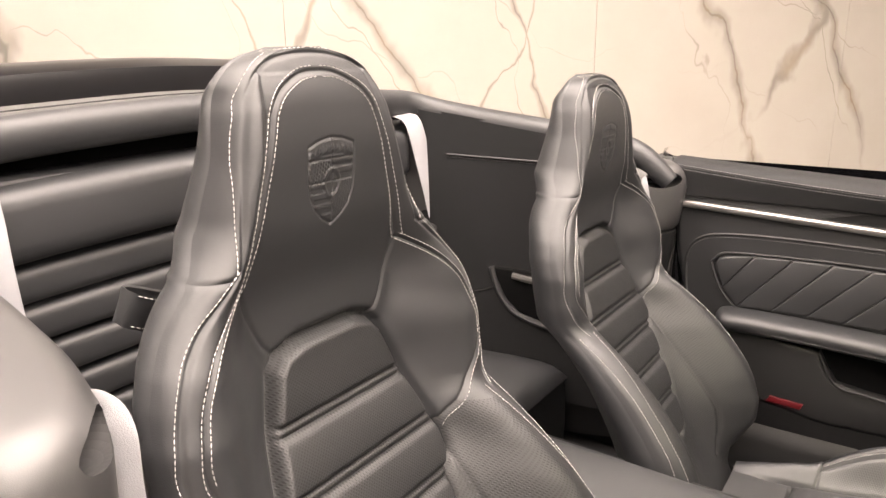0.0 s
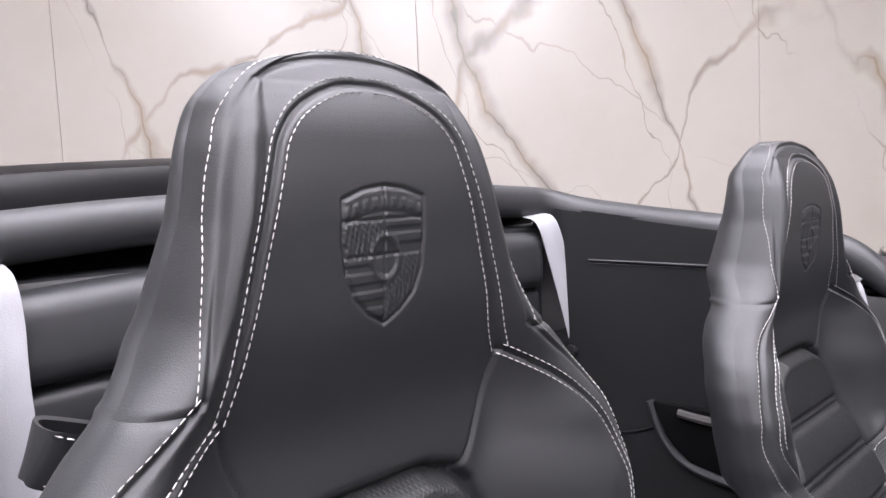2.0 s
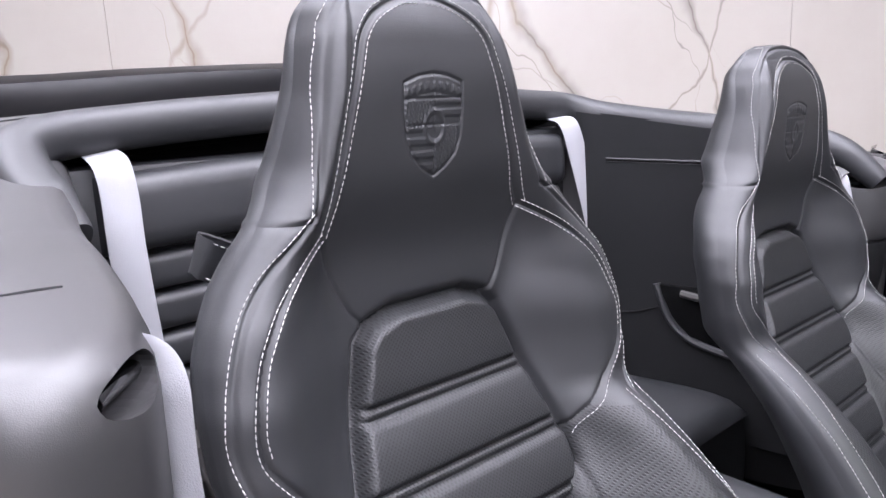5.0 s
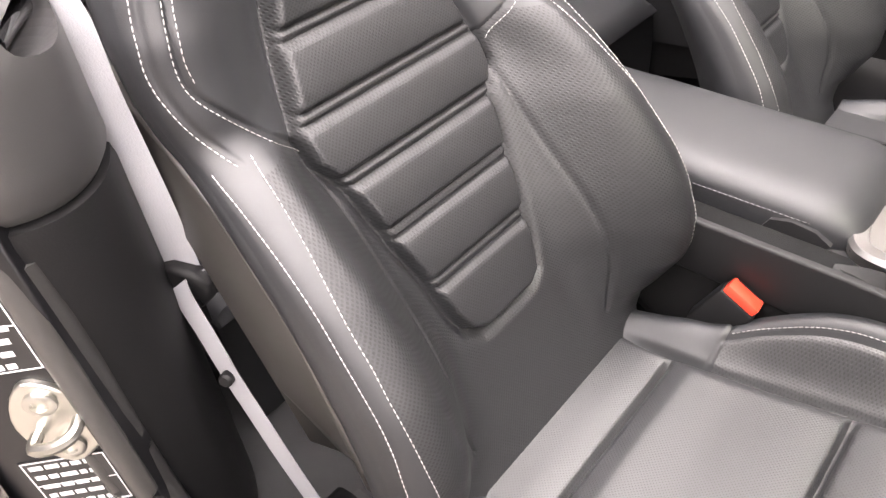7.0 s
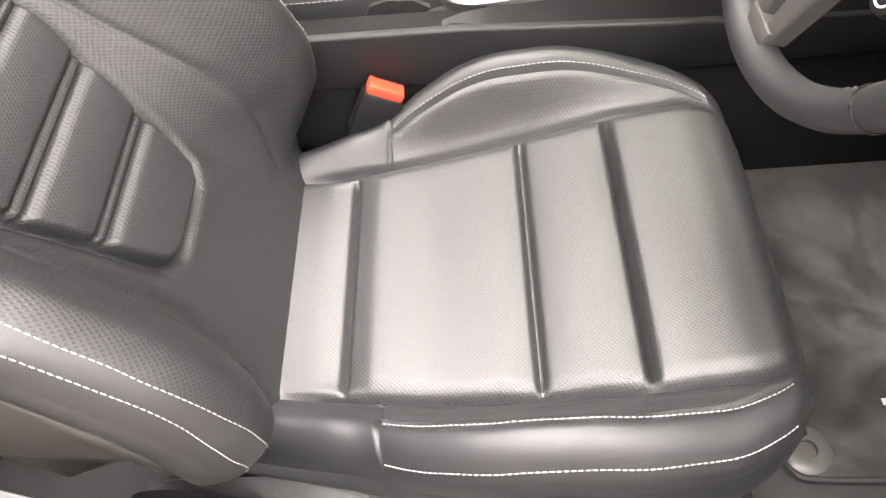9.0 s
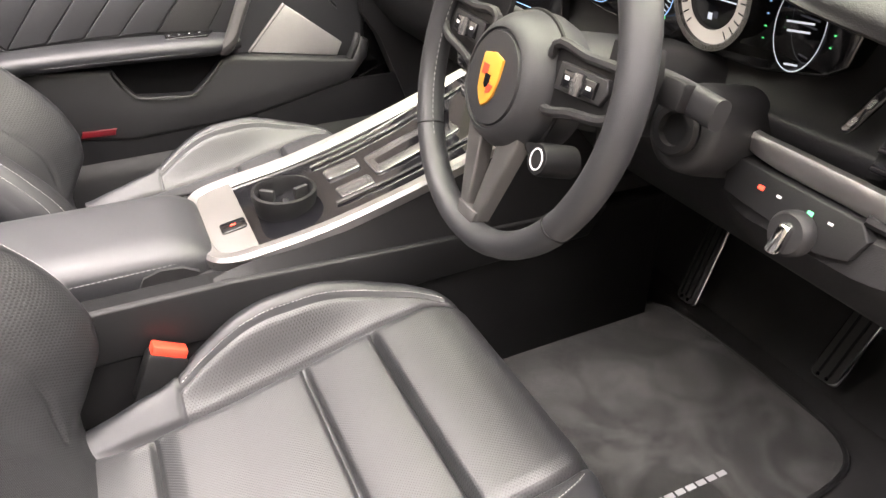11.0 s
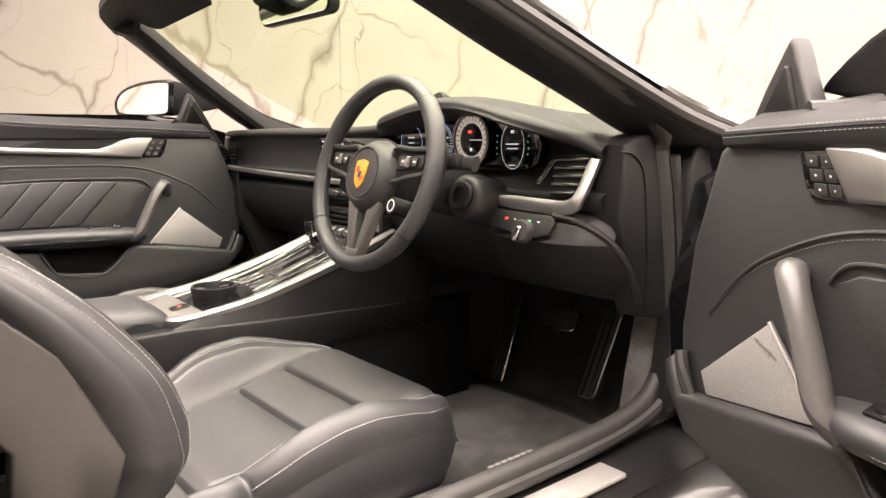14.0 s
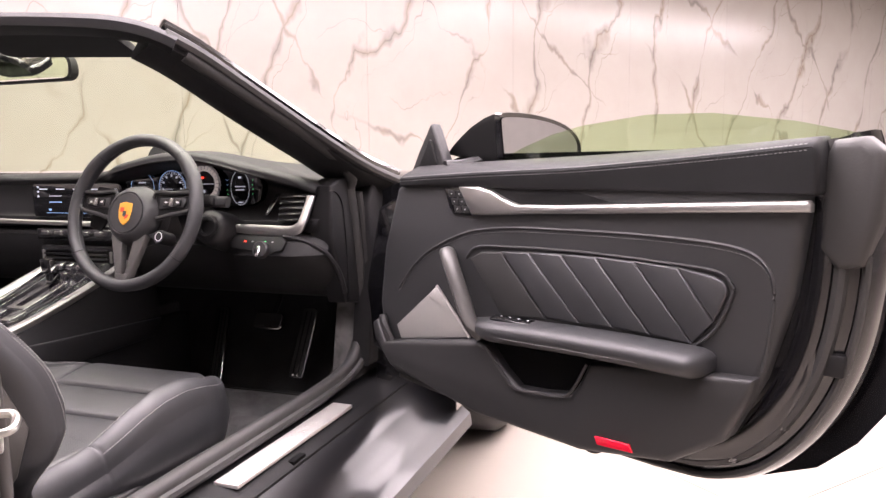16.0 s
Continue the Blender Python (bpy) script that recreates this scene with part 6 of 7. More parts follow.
bm = bmesh.new()
prism(bm, rounded(.10, .020, .004), .003, .004, lambda a, l, b: K(.59 + a, -.005 + b, l))
part("selector_slot", bm, GLOSS, gate)
gs = thing("gear_selector", "small dark gear selector lever with bright edges", "gear lever")
bm = bmesh.new()
g0 = K(.640, -.005, .004)
box(bm, (-.012, -.013, 0), (.012, .013, .030), .004, lambda a, b, c: g0 + Vector((a, b, c)))
box(bm, (-.015, -.015, .028), (.011, .015, .066), .006, lambda a, b, c: g0 + Vector((a - c * .15, b, c)))
part("knob", bm, GLOSS, gs)
for s in (1, -1):
    bm = bmesh.new()
    box(bm, (-.012, s * .015 - .0012, .032), (.008, s * .015 + .0012, .062), .001, lambda a, b, c: g0 + Vector((a - c * .15, b, c)))
    part("knob_edge", bm, CHROME, gs)
for k in range(4):
    bm = bmesh.new()
    box(bm, (.705, -.060 + .032 * k, 0), (.722, -.040 + .032 * k, .016), .003, lambda a, b, c: K(a, b, c))
    part("console_toggle", bm, CHROME_DARK, cons)
for s in (-1, 1):
    line_part("console_rail", [K(.46, s * .062, .003), K(.58, s * .066, .003), K(.74, s * .070, .003)], .0022, CHROME_DARK, cons, 6)

# ---- pedals, mats ----
def ribbed(name, label, cat, o, u, v, w, h, ribs, m=None, rim=CHROME):
    """A pedal plate: corner o, across u, up v."""
    t = thing(name, label, cat)
    u, v = Vector(u).normalized(), Vector(v).normalized()
    nrm = u.cross(v).normalized()
    if nrm.x > 0:
        nrm = -nrm
    F = lambda a, l, b: Vector(o) + u * a + v * b + nrm * l
    bm = bmesh.new()
    prism(bm, [(p[0] + w / 2, p[1] + h / 2) for p in rounded(w, h, min(.012, w * .3))], -.012, .0, F, .003)
    part("plate", bm, rim, t, "bright metal pedal edge")
    bm = bmesh.new()
    prism(bm, [(p[0] + w / 2, p[1] + h / 2) for p in rounded(w - .008, h - .008, min(.010, w * .3))], .0, .004, F, .001)
    part("pad", bm, m or RUBBER, t)
    for k in range(ribs):
        a = w * (k + 1) / (ribs + 1)
        bm = bmesh.new()
        box(bm, (a - .0022, .004, .014), (a + .0022, .0065, h - .014), .0008, lambda q, r, s: F(q, r, s), 1)
        part("rib", bm, PLASTIC_DARK, t)
    for a in (.35, .65):
        bm = bmesh.new()
        lathe(bm, [(.0, 0), (.003, 0), (.003, .0015), (0, .0015)], F(w * a, .004, .010), nrm, 10)
        part("rivet", bm, CHROME, t)
    return t


ribbed("accelerator_pedal", "tall black accelerator pedal with bright metal edge", "pedal", (1.060, -.394, .288), (.05, -1, -.02), (.072, -.018, .19), .047, .210, 2)
ribbed("brake_pedal", "wide black brake pedal with bright metal edge", "pedal", (1.082, -.266, .420), (.02, -1, 0), (.03, 0, .05), .094, .054, 0)
line_part("pedal_arm", [(1.11, -.315, .44), (1.17, -.315, .52), (1.20, -.315, .62)], .009, PLASTIC_DARK, bpy.data.objects["brake_pedal"])
ribbed("foot_rest", "ribbed black foot rest with bright metal edges", "foot rest", (1.046, -.126, .258), (.05, -1, -.02), (.112, .035, .193), .046, .240, 3)

floor_mat = thing("floor_mat", "black velour floor mat with bound edge and bar lettering", "floor mat")
mo = [(.63, -.112), (.96, -.108), (1.015, -.125), (1.035, -.20), (1.04, -.38), (1.025, -.50), (.93, -.542), (.66, -.544), (.61, -.525), (.585, -.45), (.585, -.17)]
mo = [(p.x, p.y) for p in spline([Vector((a, b, 0)) for a, b in mo], 5, True)]
bm = bmesh.new()
prism(bm, mo, .236, .248, lambda a, l, b: Vector((a, b, l)), .003)
part("velour", bm, MATCARPET, floor_mat)
line_part("bound_edge", [(a, b, .247) for a, b in mo], .0045, PLASTIC, floor_mat, 6, closed=True, fine=1)
for k in range(7):
    bm = bmesh.new()
    box(bm, (.727 + .0175 * k, -.4665, .248), (.741 + .0175 * k, -.4585, .2490), .0004, seg=1)
    part("lettering_bar", bm, BELT, floor_mat)
bm = bmesh.new()
lathe(bm, [(0, 0), (.026, 0), (.026, .006), (.022, .009), (.010, .009), (.009, .005), (0, .005)], (.632, -.513, .248), (0, 0, 1), 28)
part("mat_anchor", bm, PLASTIC_SATIN, floor_mat, "round grey mat fastener")
bm = bmesh.new()
box(bm, (.60, .16, .236), (1.08, .60, .247), .004)
part("velour", bm, MATCARPET, tagged(thing("floor_mat", "black velour floor mat on the passenger side", "floor mat"), group="floor mats"))

# belt buckle by the seat
def buckle(o, sgn):
    b = thing("belt_buckle", "black seat belt buckle with a red release button", "belt buckle", "belt buckles")
    R = Matrix.Translation(o) @ Matrix.Rotation(radians(28), 4, "Y") @ Matrix.Rotation(radians(-8 * sgn), 4, "X")
    F = lambda x, y, z: R @ Vector((x, y, z))
    bm = bmesh.new()
    box(bm, (-.024, -.014, -.065), (.024, .014, .0), .005, F)
    part("body", bm, PLASTIC_DARK, b)
    bm = bmesh.new()
    box(bm, (-.021, -.011, -.004), (.021, .011, .010), .003, F)
    rb = part("release_button", bm, RED, b, "red release button")
    bm = bmesh.new()
    box(bm, (-.016, .0075, .0095), (.016, .0095, .0105), 0, F)
    part("slot", bm, PLASTIC_DARK, rb)
    bm = bmesh.new()
    box(bm, (-.01, -.004, -.20), (.01, .004, -.06), .002, F)
    part("stalk", bm, PLASTIC_DARK, b)
    return b


buckle(Vector((.209, -.152, .456)), 1)
buckle(Vector((.205, .130, .410)), -1)

# ---- rear of the cabin ----
def ribbon(name, path, across, width, material, parent=None, label="", thick=.0014, fine=8):
    """A flat band along a path; across gives the direction of its width at each point."""
    pts = spline(path, fine)
    dirs = spline(across, fine) if len(across) > 2 else [Vector(across[0])] * len(pts)
    bm = bmesh.new()
    rings = []
    for i, p in enumerate(pts):
        t = (pts[min(i + 1, len(pts) - 1)] - pts[max(i - 1, 0)]).normalized()
        w = dirs[i] - t * dirs[i].dot(t)
        w.normalize()
        n = t.cross(w)
        rings.append([bm.verts.new(p + w * a * width + n * b * thick) for a, b in ((-.5, -.4), (-.46, .5), (.46, .5), (.5, -.4), (.46, -.5), (-.46, -.5))])
    for r, q in zip(rings, rings[1:]):
        for k in range(6):
            bm.faces.new((r[k], r[(k + 1) % 6], q[(k + 1) % 6], q[k]))
    bm.faces.new(rings[0])
    bm.faces.new(rings[-1])
    return part(name, bm, material, parent, label)


def pillow(name, fn, parent, material, depth, nu=20, nv=12, power=4, label=""):
    """A padded panel: fn(u, v, height) with the height falling off at the rims."""
    bm = bmesh.new()

    def f(u, v):
        h = (1 - abs(2 * u - 1) ** (power * 3)) ** .5 * (1 - abs(2 * v - 1) ** power) ** .5
        return fn(u, v, depth * h)

    cu = .5 - .5 * np.cos(np.linspace(0, math.pi, nu))
    cv = .5 - .5 * np.cos(np.linspace(0, math.pi, nv))
    sheet(bm, f, cu, cv)
    return part(name, bm, material, parent, label)


BULK = -.668
bench = thing("rear_seat", "black leather rear bench with horizontal padded flutes", "car seat")
bm = bmesh.new()
box(bm, (BULK - .10, -.60, .24), (BULK - .006, .60, .99), .01)
part("seat_shell", bm, LEATHER_SOFT, bench)
levels = [.978, .866, .808, .750, .692, .634, .576, .518]
for k, (hi, lo) in enumerate(zip(levels, levels[1:])):
    for y0, y1 in ((-.475, -.004), (.004, .475)):
        pillow("backrest_pad" if k == 0 else "padded_flute", lambda u, v, h: Vector((BULK + h - .01 + .03 * (.95 - (lo + (hi - lo) * v)), y0 + (y1 - y0) * u, lo + .002 + (hi - lo - .004) * v + .03 * (1 - ((y0 + (y1 - y0) * u) / .5) ** 2) * (lo + (hi - lo) * v - .5) * 1.2)), bench, LEATHER, .042 if k == 0 else .024, power=6 if k == 0 else 5)
for y0, y1 in ((-.53, -.03), (.03, .53)):
    pillow("seat_cushion", lambda u, v, h: Vector((BULK + .03 + .38 * v, y0 + (y1 - y0) * u, .405 + h + .03 * v)), bench, LEATHER, .05, power=5)
    bm = bmesh.new()
    sheet(bm, lambda u, v: Vector((BULK + .40 + .03 * v * (1 - v), y0 + (y1 - y0) * u, .44 - .21 * v)), np.linspace(0, 1, 8), np.linspace(0, 1, 6))
    part("cushion_front", bm, LEATHER_SOFT, bench)
bm = bmesh.new()
box(bm, (BULK + .02, -.035, .24), (BULK + .36, .035, .45), .015)
part("tunnel_pad", bm, CARPET, bench)

# recess below the rim, its shade put into near-black, and the flat cover inside it
rear = thing("rear_trim", "black leather rear cabin trim round the folded roof", "car trim")
bm = bmesh.new()
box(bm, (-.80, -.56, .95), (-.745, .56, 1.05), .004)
part("recess_back", bm, SHADED_BLACK, rear)
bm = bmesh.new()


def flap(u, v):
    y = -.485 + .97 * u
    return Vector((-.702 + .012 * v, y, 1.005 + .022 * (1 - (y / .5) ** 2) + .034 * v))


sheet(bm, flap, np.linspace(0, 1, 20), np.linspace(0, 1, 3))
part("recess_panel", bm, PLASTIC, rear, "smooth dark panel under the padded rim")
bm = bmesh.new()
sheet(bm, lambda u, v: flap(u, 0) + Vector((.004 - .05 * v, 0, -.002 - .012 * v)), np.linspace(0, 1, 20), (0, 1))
part("recess_floor", bm, SHADED_BLACK, rear)
RIM = [(-.50, -.545, .938), (-.55, -.556, .965), (-.61, -.566, 1.003), (-.655, -.556, 1.030), (-.68, -.51, 1.044), (-.690, -.42, 1.052), (-.690, -.28, 1.060), (-.690, 0, 1.068), (-.690, .28, 1.060), (-.690, .42, 1.052), (-.68, .51, 1.044), (-.62, .566, 1.022), (-.50, .584, 1.003), (-.36, .596, .986), (-.22, .610, .964), (-.15, .622, .945), (-.09, .632, .895)]
rim_path = [p - Vector((0, 0, .012)) for p in spline(RIM, 8)]
sec = [(.034 * math.copysign(abs(math.cos(a)) ** .8, math.cos(a)), .031 * math.copysign(abs(math.sin(a)) ** .8, math.sin(a))) for a in np.linspace(0, 2 * math.pi, 18, endpoint=False)]
bm = bmesh.new()
sweep(bm, rim_path, sec, scales=[min(1.0, .55 + i * .05, .6 + (len(rim_path) - 1 - i) * .03) for i in range(len(rim_path))])
part("padded_rim", bm, LEATHER, rear, "rounded black leather rim")

# deck behind the rim, with the roof's glossy edge
deck_rows = []
for i, p in enumerate(rim_path):
    t = (rim_path[min(i + 1, len(rim_path) - 1)] - rim_path[max(i - 1, 0)]).normalized()
    o = Vector((-t.y, t.x, 0)).normalized()
    if o.x > .2:
        o = -o
    deck_rows.append((p, o))


def deck_strip(name, prof, material, label=""):
    bm = bmesh.new()
    rows = []
    for p, o in deck_rows:
        if o.length < .5 or (p.y > .47):
            continue
        q = Vector((p.x, p.y, p.z))
        out = Vector((-abs(o.x), math.copysign(abs(o.y), p.y) if abs(p.y) > .45 else o.y * .3, 0)).normalized()
        pts = [q + out * d + Vector((0, 0, h)) for d, h in prof]
        rows.append([bm.verts.new(Vector((p.x, max(-.78, min(.78, p.y)), p.z - max(0.0, abs(p.y) - .60) * .35))) for p in pts])
    for r, s in zip(rows, rows[1:]):
        for k in range(len(prof) - 1):
            bm.faces.new((r[k], r[k + 1], s[k + 1], s[k]))
    return part(name, bm, material, rear, label)


FABRIC = mat("dark_deck_cloth", (0.075, 0.073, 0.072), 0.6, bump=0.4, scale=500, var=0.1)
deck_strip("deck_panel", [(.028, .006), (.034, .016), (.042, .019), (.10, .022), (.17, .028), (.176, .026)], FABRIC, "grey-black cloth covered roof deck")
deck_strip("roof_edge", [(.172, .022), (.173, .050), (.182, .074), (.21, .086), (.28, .090), (.50, .07), (.62, -.02), (.66, -.2)], ROOFEDGE, "glossy black folded roof edge")
line_part("deck_seam", [(p + o * .12 + Vector((0, 0, .0245)))[:] for p, o in deck_rows[26:90:4] if o.x < -.8], .0016, PLASTIC_DARK, rear, 6)

# quarter covers and pillar trims
PLAN = [(-.62, -.50), (-.42, -.548), (-.30, -.562), (-.187, -.578), (-.13, -.590), (-.085, -.606), (-.052, -.626), (-.034, -.650), (-.030, -.676), (-.040, -.702), (-.065, -.722), (-.12, -.738), (-.22, -.748), (-.42, -.765), (-.62, -.785)]


def inset_plan(d):
    out = []
    n = len(PLAN)
    for i in range(n):
        p0, p1, p2 = (Vector(PLAN[max(i - 1, 0)]), Vector(PLAN[i]), Vector(PLAN[min(i + 1, n - 1)]))
        t = (p2 - p0).normalized()
        out.append(p1 + Vector((t.y, -t.x)) * d)
    return [p for p in spline([(p.x, p.y, 0) for p in out], 4)]


def loft(levels, sgn, lift=lambda x: 0.0):
    bm = bmesh.new()
    rings = []
    for z, d, k in levels:
        rings.append([bm.verts.new(Vector((p.x, -sgn * p.y if sgn > 0 else p.y, z + k * lift(p.x)))) for p in inset_plan(d)])
    for r, q in zip(rings, rings[1:]):
        for k in range(len(r)):
            bm.faces.new((r[k], r[(k + 1) % len(r)], q[(k + 1) % len(r)], q[k]))
    bm.faces.new(rings[-1])
    bm.faces.new(rings[0])
    return bm


def hollow(ob, centre, radii, turn=0.0):
    """Cuts an ellipsoid mouth into a part."""
    bm = bmesh.new()
    bmesh.ops.create_uvsphere(bm, u_segments=24, v_segments=14, radius=1.0)
    me = bpy.data.meshes.new("cutter")
    bm.to_mesh(me)
    bm.free()
    c = bpy.data.objects.new("cutter", me)
    scene.collection.objects.link(c)
    c.matrix_world = Matrix.Translation(centre) @ Matrix.Rotation(turn, 4, "Z") @ Matrix.Diagonal((*radii, 1))
    md = ob.modifiers.new("mouth", "BOOLEAN")
    md.operation = "DIFFERENCE"
    md.solver = "EXACT"
    md.object = c
    bpy.context.view_layer.update()
    res = bpy.data.meshes.new_from_object(ob.evaluated_get(bpy.context.evaluated_depsgraph_get()))
    ob.modifiers.clear()
    ob.data = res
    bpy.data.objects.remove(c)


slope = lambda x: max(0.0, -.05 - x) * .11 + max(0.0, -.36 - x) * .12
TOPS = [(.80, .0, 0), (.850, .0, .2), (.868, .002, .6), (.882, .008, .9), (.891, .016, 1), (.895, .024, 1), (.897, .034, 1)]
before = set(bpy.data.objects)
bm = loft([(.772, .006, 0), (.78, .0, 0)] + TOPS, -1, slope)
bmesh.ops.triangulate(bm, faces=[f for f in bm.faces if len(f.verts) > 4])
cover = part("quarter_cover", bm, COVER, rear, "smooth black leather quarter cover")
bm = loft([(.36, .006, 0), (.55, .003, 0), (.70, .0, 0), (.76, .0, 0), (.768, .002, 0), (.771, .010, 0)], -1, slope)
trim_r = part("pillar_trim", bm, PLASTIC_DARK, rear, "black leather door pillar trim")
hollow(cover, (-.074, -.637, .868), (.044, .036, .018), radians(-41))
guide_r = line_part("belt_guide", [(-.113, -.611, .862), (-.088, -.633, .863), (-.066, -.651, .862)], .007, GLOSS, rear, 10, "glossy black belt guide")
line_part("cover_seam", [(-.175, -.632, .9030 + slope(-.17) * .6), (-.178, -.66, .9035 + slope(-.17) * .6), (-.186, -.72, .899 + slope(-.18) * .6), (-.19, -.747, .872)], .0012, PLASTIC_DARK, rear, 6)
line_part("trim_seam", [(-.040, -.698, .74), (-.036, -.69, .60), (-.036, -.69, .40)], .0018, PLASTIC_DARK, rear, 6)
near_side = [ob for ob in bpy.data.objects if ob not in before]
# passenger side
def side_point(x, z, lift=.0):
    y = np.interp(-x, [.03, .052, .085, .187, .42, .62], [.65, .626, .606, .578, .548, .52])
    return Vector((x, float(y) - .016 - lift, z))


bm = bmesh.new()
for k, off in ((0, .0), (1, -.03)):
    sheet(bm, lambda u, v: side_point(u, .36 + v * (.60 + .14 * max(0.0, -.2 - u)), off), np.linspace(-.70, -.17, 24), np.linspace(0, 1, 10))
part("side_panel", bm, LEDGE, rear, "black leather side trim beside the rear bench")
line_part("panel_seam", [side_point(x, .918 - .02 * (x + .3), .003) for x in (-.57, -.45, -.3, -.2)], .0022, LEATHER, rear, 6)
stitches([side_point(x, .912 - .02 * (x + .3), .001) for x in np.linspace(-.57, -.2, 40)], lambda p: Vector((0, -1, 0)), rear, .0068, .0046, .0011, GREY_THREAD)
# raised black plate: the pocket's shade is painted, not hollowed out
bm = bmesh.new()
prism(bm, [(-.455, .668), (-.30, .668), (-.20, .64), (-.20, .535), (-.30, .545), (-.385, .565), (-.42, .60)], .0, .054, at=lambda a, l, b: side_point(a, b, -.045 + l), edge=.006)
pocket = part("side_pocket", bm, SHADED_BLACK, rear, "moulded pocket with its dark hollow painted in, and a pull handle")
line_part("pocket_lip", [side_point(x, z, .006) for x, z in [(-.455, .668), (-.43, .60), (-.385, .560), (-.30, .540), (-.20, .532)]], .008, LEATHER, rear, 8)
line_part("pull_handle", [side_point(x, z, .012) for x, z in [(-.40, .655), (-.36, .650), (-.28, .645)]], .008, PLASTIC_SATIN, pocket, 8)
line_part("panel_seam", [side_point(-.445, .62, .002), side_point(-.50, .60, .002), side_point(-.56, .59, .002)], .002, PLASTIC_DARK, rear, 6)
# outer body behind the doors
for sgn in (1, -1):
    bm = bmesh.new()

    def flank(u, v):
        x = -.15 - 2.0 * u
        a = v * 1.55
        return Vector((x, sgn * (.70 + .03 * min(1, u * 6) + (.10 + .12 * math.sin(min(1, u * 1.6) * math.pi)) * math.sin(a)), .20 + (.66 + .02 * min(1, u * 5)) * math.cos(a) ** .8 if v < .99 else .2))

    sheet(bm, flank, np.linspace(0, 1, 24), np.linspace(0, 1, 14))
    part("rear_wing", bm, PAINT, car, "glossy black painted rear wing")
    bm = bmesh.new()
    lathe(bm, [(.20, -.14), (.30, -.14), (.33, -.11), (.335, 0), (.33, .11), (.30, .14), (.2, .14)], (-.92, sgn * .80, .335), (0, 1, 0), 40)
    wheel = part("rear_wheel", bm, RUBBER, car, "black road tyre")
    bm = bmesh.new()
    lathe(bm, [(.0, .07), (.06, .09), (.19, .12), (.205, .125), (.205, .0), (0, .0)], (-.92, sgn * .80, .335), (0, sgn, 0), 40)
    part("rim", bm, SILVER, wheel)
bm = bmesh.new()
sheet(bm, lambda u, v: Vector((-1.15 - 1.0 * v, u * .82, 1.10 - .10 * u * u - .35 * v * v)), np.linspace(-1, 1, 14), np.linspace(0, 1, 10))
part("rear_lid", bm, PAINT, car, "glossy black rear lid")

# ---- door jamb ----
before = set(bpy.data.objects)
JN = Vector((.75, -.66, 0)).normalized()
JD = Vector((.66, .75, 0)).normalized()
JAMB_AT = lambda a, l, b: Vector((-.018, -.724, 0)) + JD * a + JN * l + Vector((0, 0, b))
bm = bmesh.new()
prism(bm, [(-.22, .34), (.018, .34), (.020, .83), (-.22, .83)], -.03, .0, JAMB_AT, .004)
jamb = part("rear_jamb", bm, mat("satin_black_paint", (0.006, 0.006, 0.007), 0.38, var=0.2), car, "black painted door pillar with printed labels")
bm = bmesh.new()
out = [(.040 * math.cos(a) * (1 + .10 * math.cos(2 * a)), .052 * math.sin(a) * (1 + .06 * math.cos(3 * a))) for a in np.linspace(0, 2 * math.pi, 24, endpoint=False)]
prism(bm, [(a * .62 - .012, b * .80 + .640) for a, b in out], .0, .005, JAMB_AT, .002)
plate = part("striker_plate", bm, STEEL, jamb, "zinc plated striker plate with two bolts")
for dz in (-.022, .024):
    bm = bmesh.new()
    c = JAMB_AT(-.012, .005, .640 + dz)
    lathe(bm, [(.0, .0), (.0105, .0), (.0105, .003), (.0085, .0045), (.0055, .0045), (.005, .002), (.0, .002)], c, JN, 20)
    part("bolt", bm, STEEL, plate)
line_part("striker_loop", [JAMB_AT(-.028, .004, .632)[:], JAMB_AT(-.026, .018, .634)[:], JAMB_AT(-.010, .022, .638)[:], JAMB_AT(.002, .018, .642)[:], JAMB_AT(.004, .004, .643)[:]], .0045, STEEL, plate, 8)
LABEL = mat("black_label", (0.012, 0.012, 0.013), 0.35, var=0.05)
INK = mat("white_ink", (0.72, 0.72, 0.72), 0.6, var=0.05)
for z0, z1, rows in ((.690, .768, 7), (.540, .600, 5)):
    bm = bmesh.new()
    prism(bm, [(-.058, z0), (.002, z0), (.002, z1), (-.058, z1)], .0, .0012, JAMB_AT)
    lb = part("label", bm, LABEL, jamb, "black printed label with white bars")
    rng = random.Random(int(z0 * 1000))
    for e0, e1 in (((-.057, z0 + .001), (.001, z0 + .0018)), ((-.057, z1 - .0018), (.001, z1 - .001)), ((-.057, z0 + .001), (-.0562, z1 - .001)), ((.0002, z0 + .001), (.001, z1 - .001)), ((-.057, (z0 + z1) / 2), (.001, (z0 + z1) / 2 + .0008))):
        bm = bmesh.new()
        prism(bm, [(e0[0], e0[1]), (e1[0], e0[1]), (e1[0], e1[1]), (e0[0], e1[1])], .0012, .0016, JAMB_AT)
        part("label_line", bm, INK, lb)
    for r in range(rows):
        z = z1 - .008 - (z1 - z0 - .014) * r / (rows - 1)
        a = -.053
        while a < -.012:
            w = rng.uniform(.004, .012)
            bm = bmesh.new()
            prism(bm, [(a, z - .0022), (min(a + w, -.004), z - .0022), (min(a + w, -.004), z + .0022), (a, z + .0022)], .0012, .0016, JAMB_AT)
            part("text_bar", bm, INK, lb)
            a += w + .0022
# seals on the edge of the pillar
# satin rubber; part of its sheen is put into the paler base
SEALSHINE = mat("satin_seal_rubber", (0.045, 0.043, 0.041), 0.36, bump=0.15, scale=200, var=0.2)
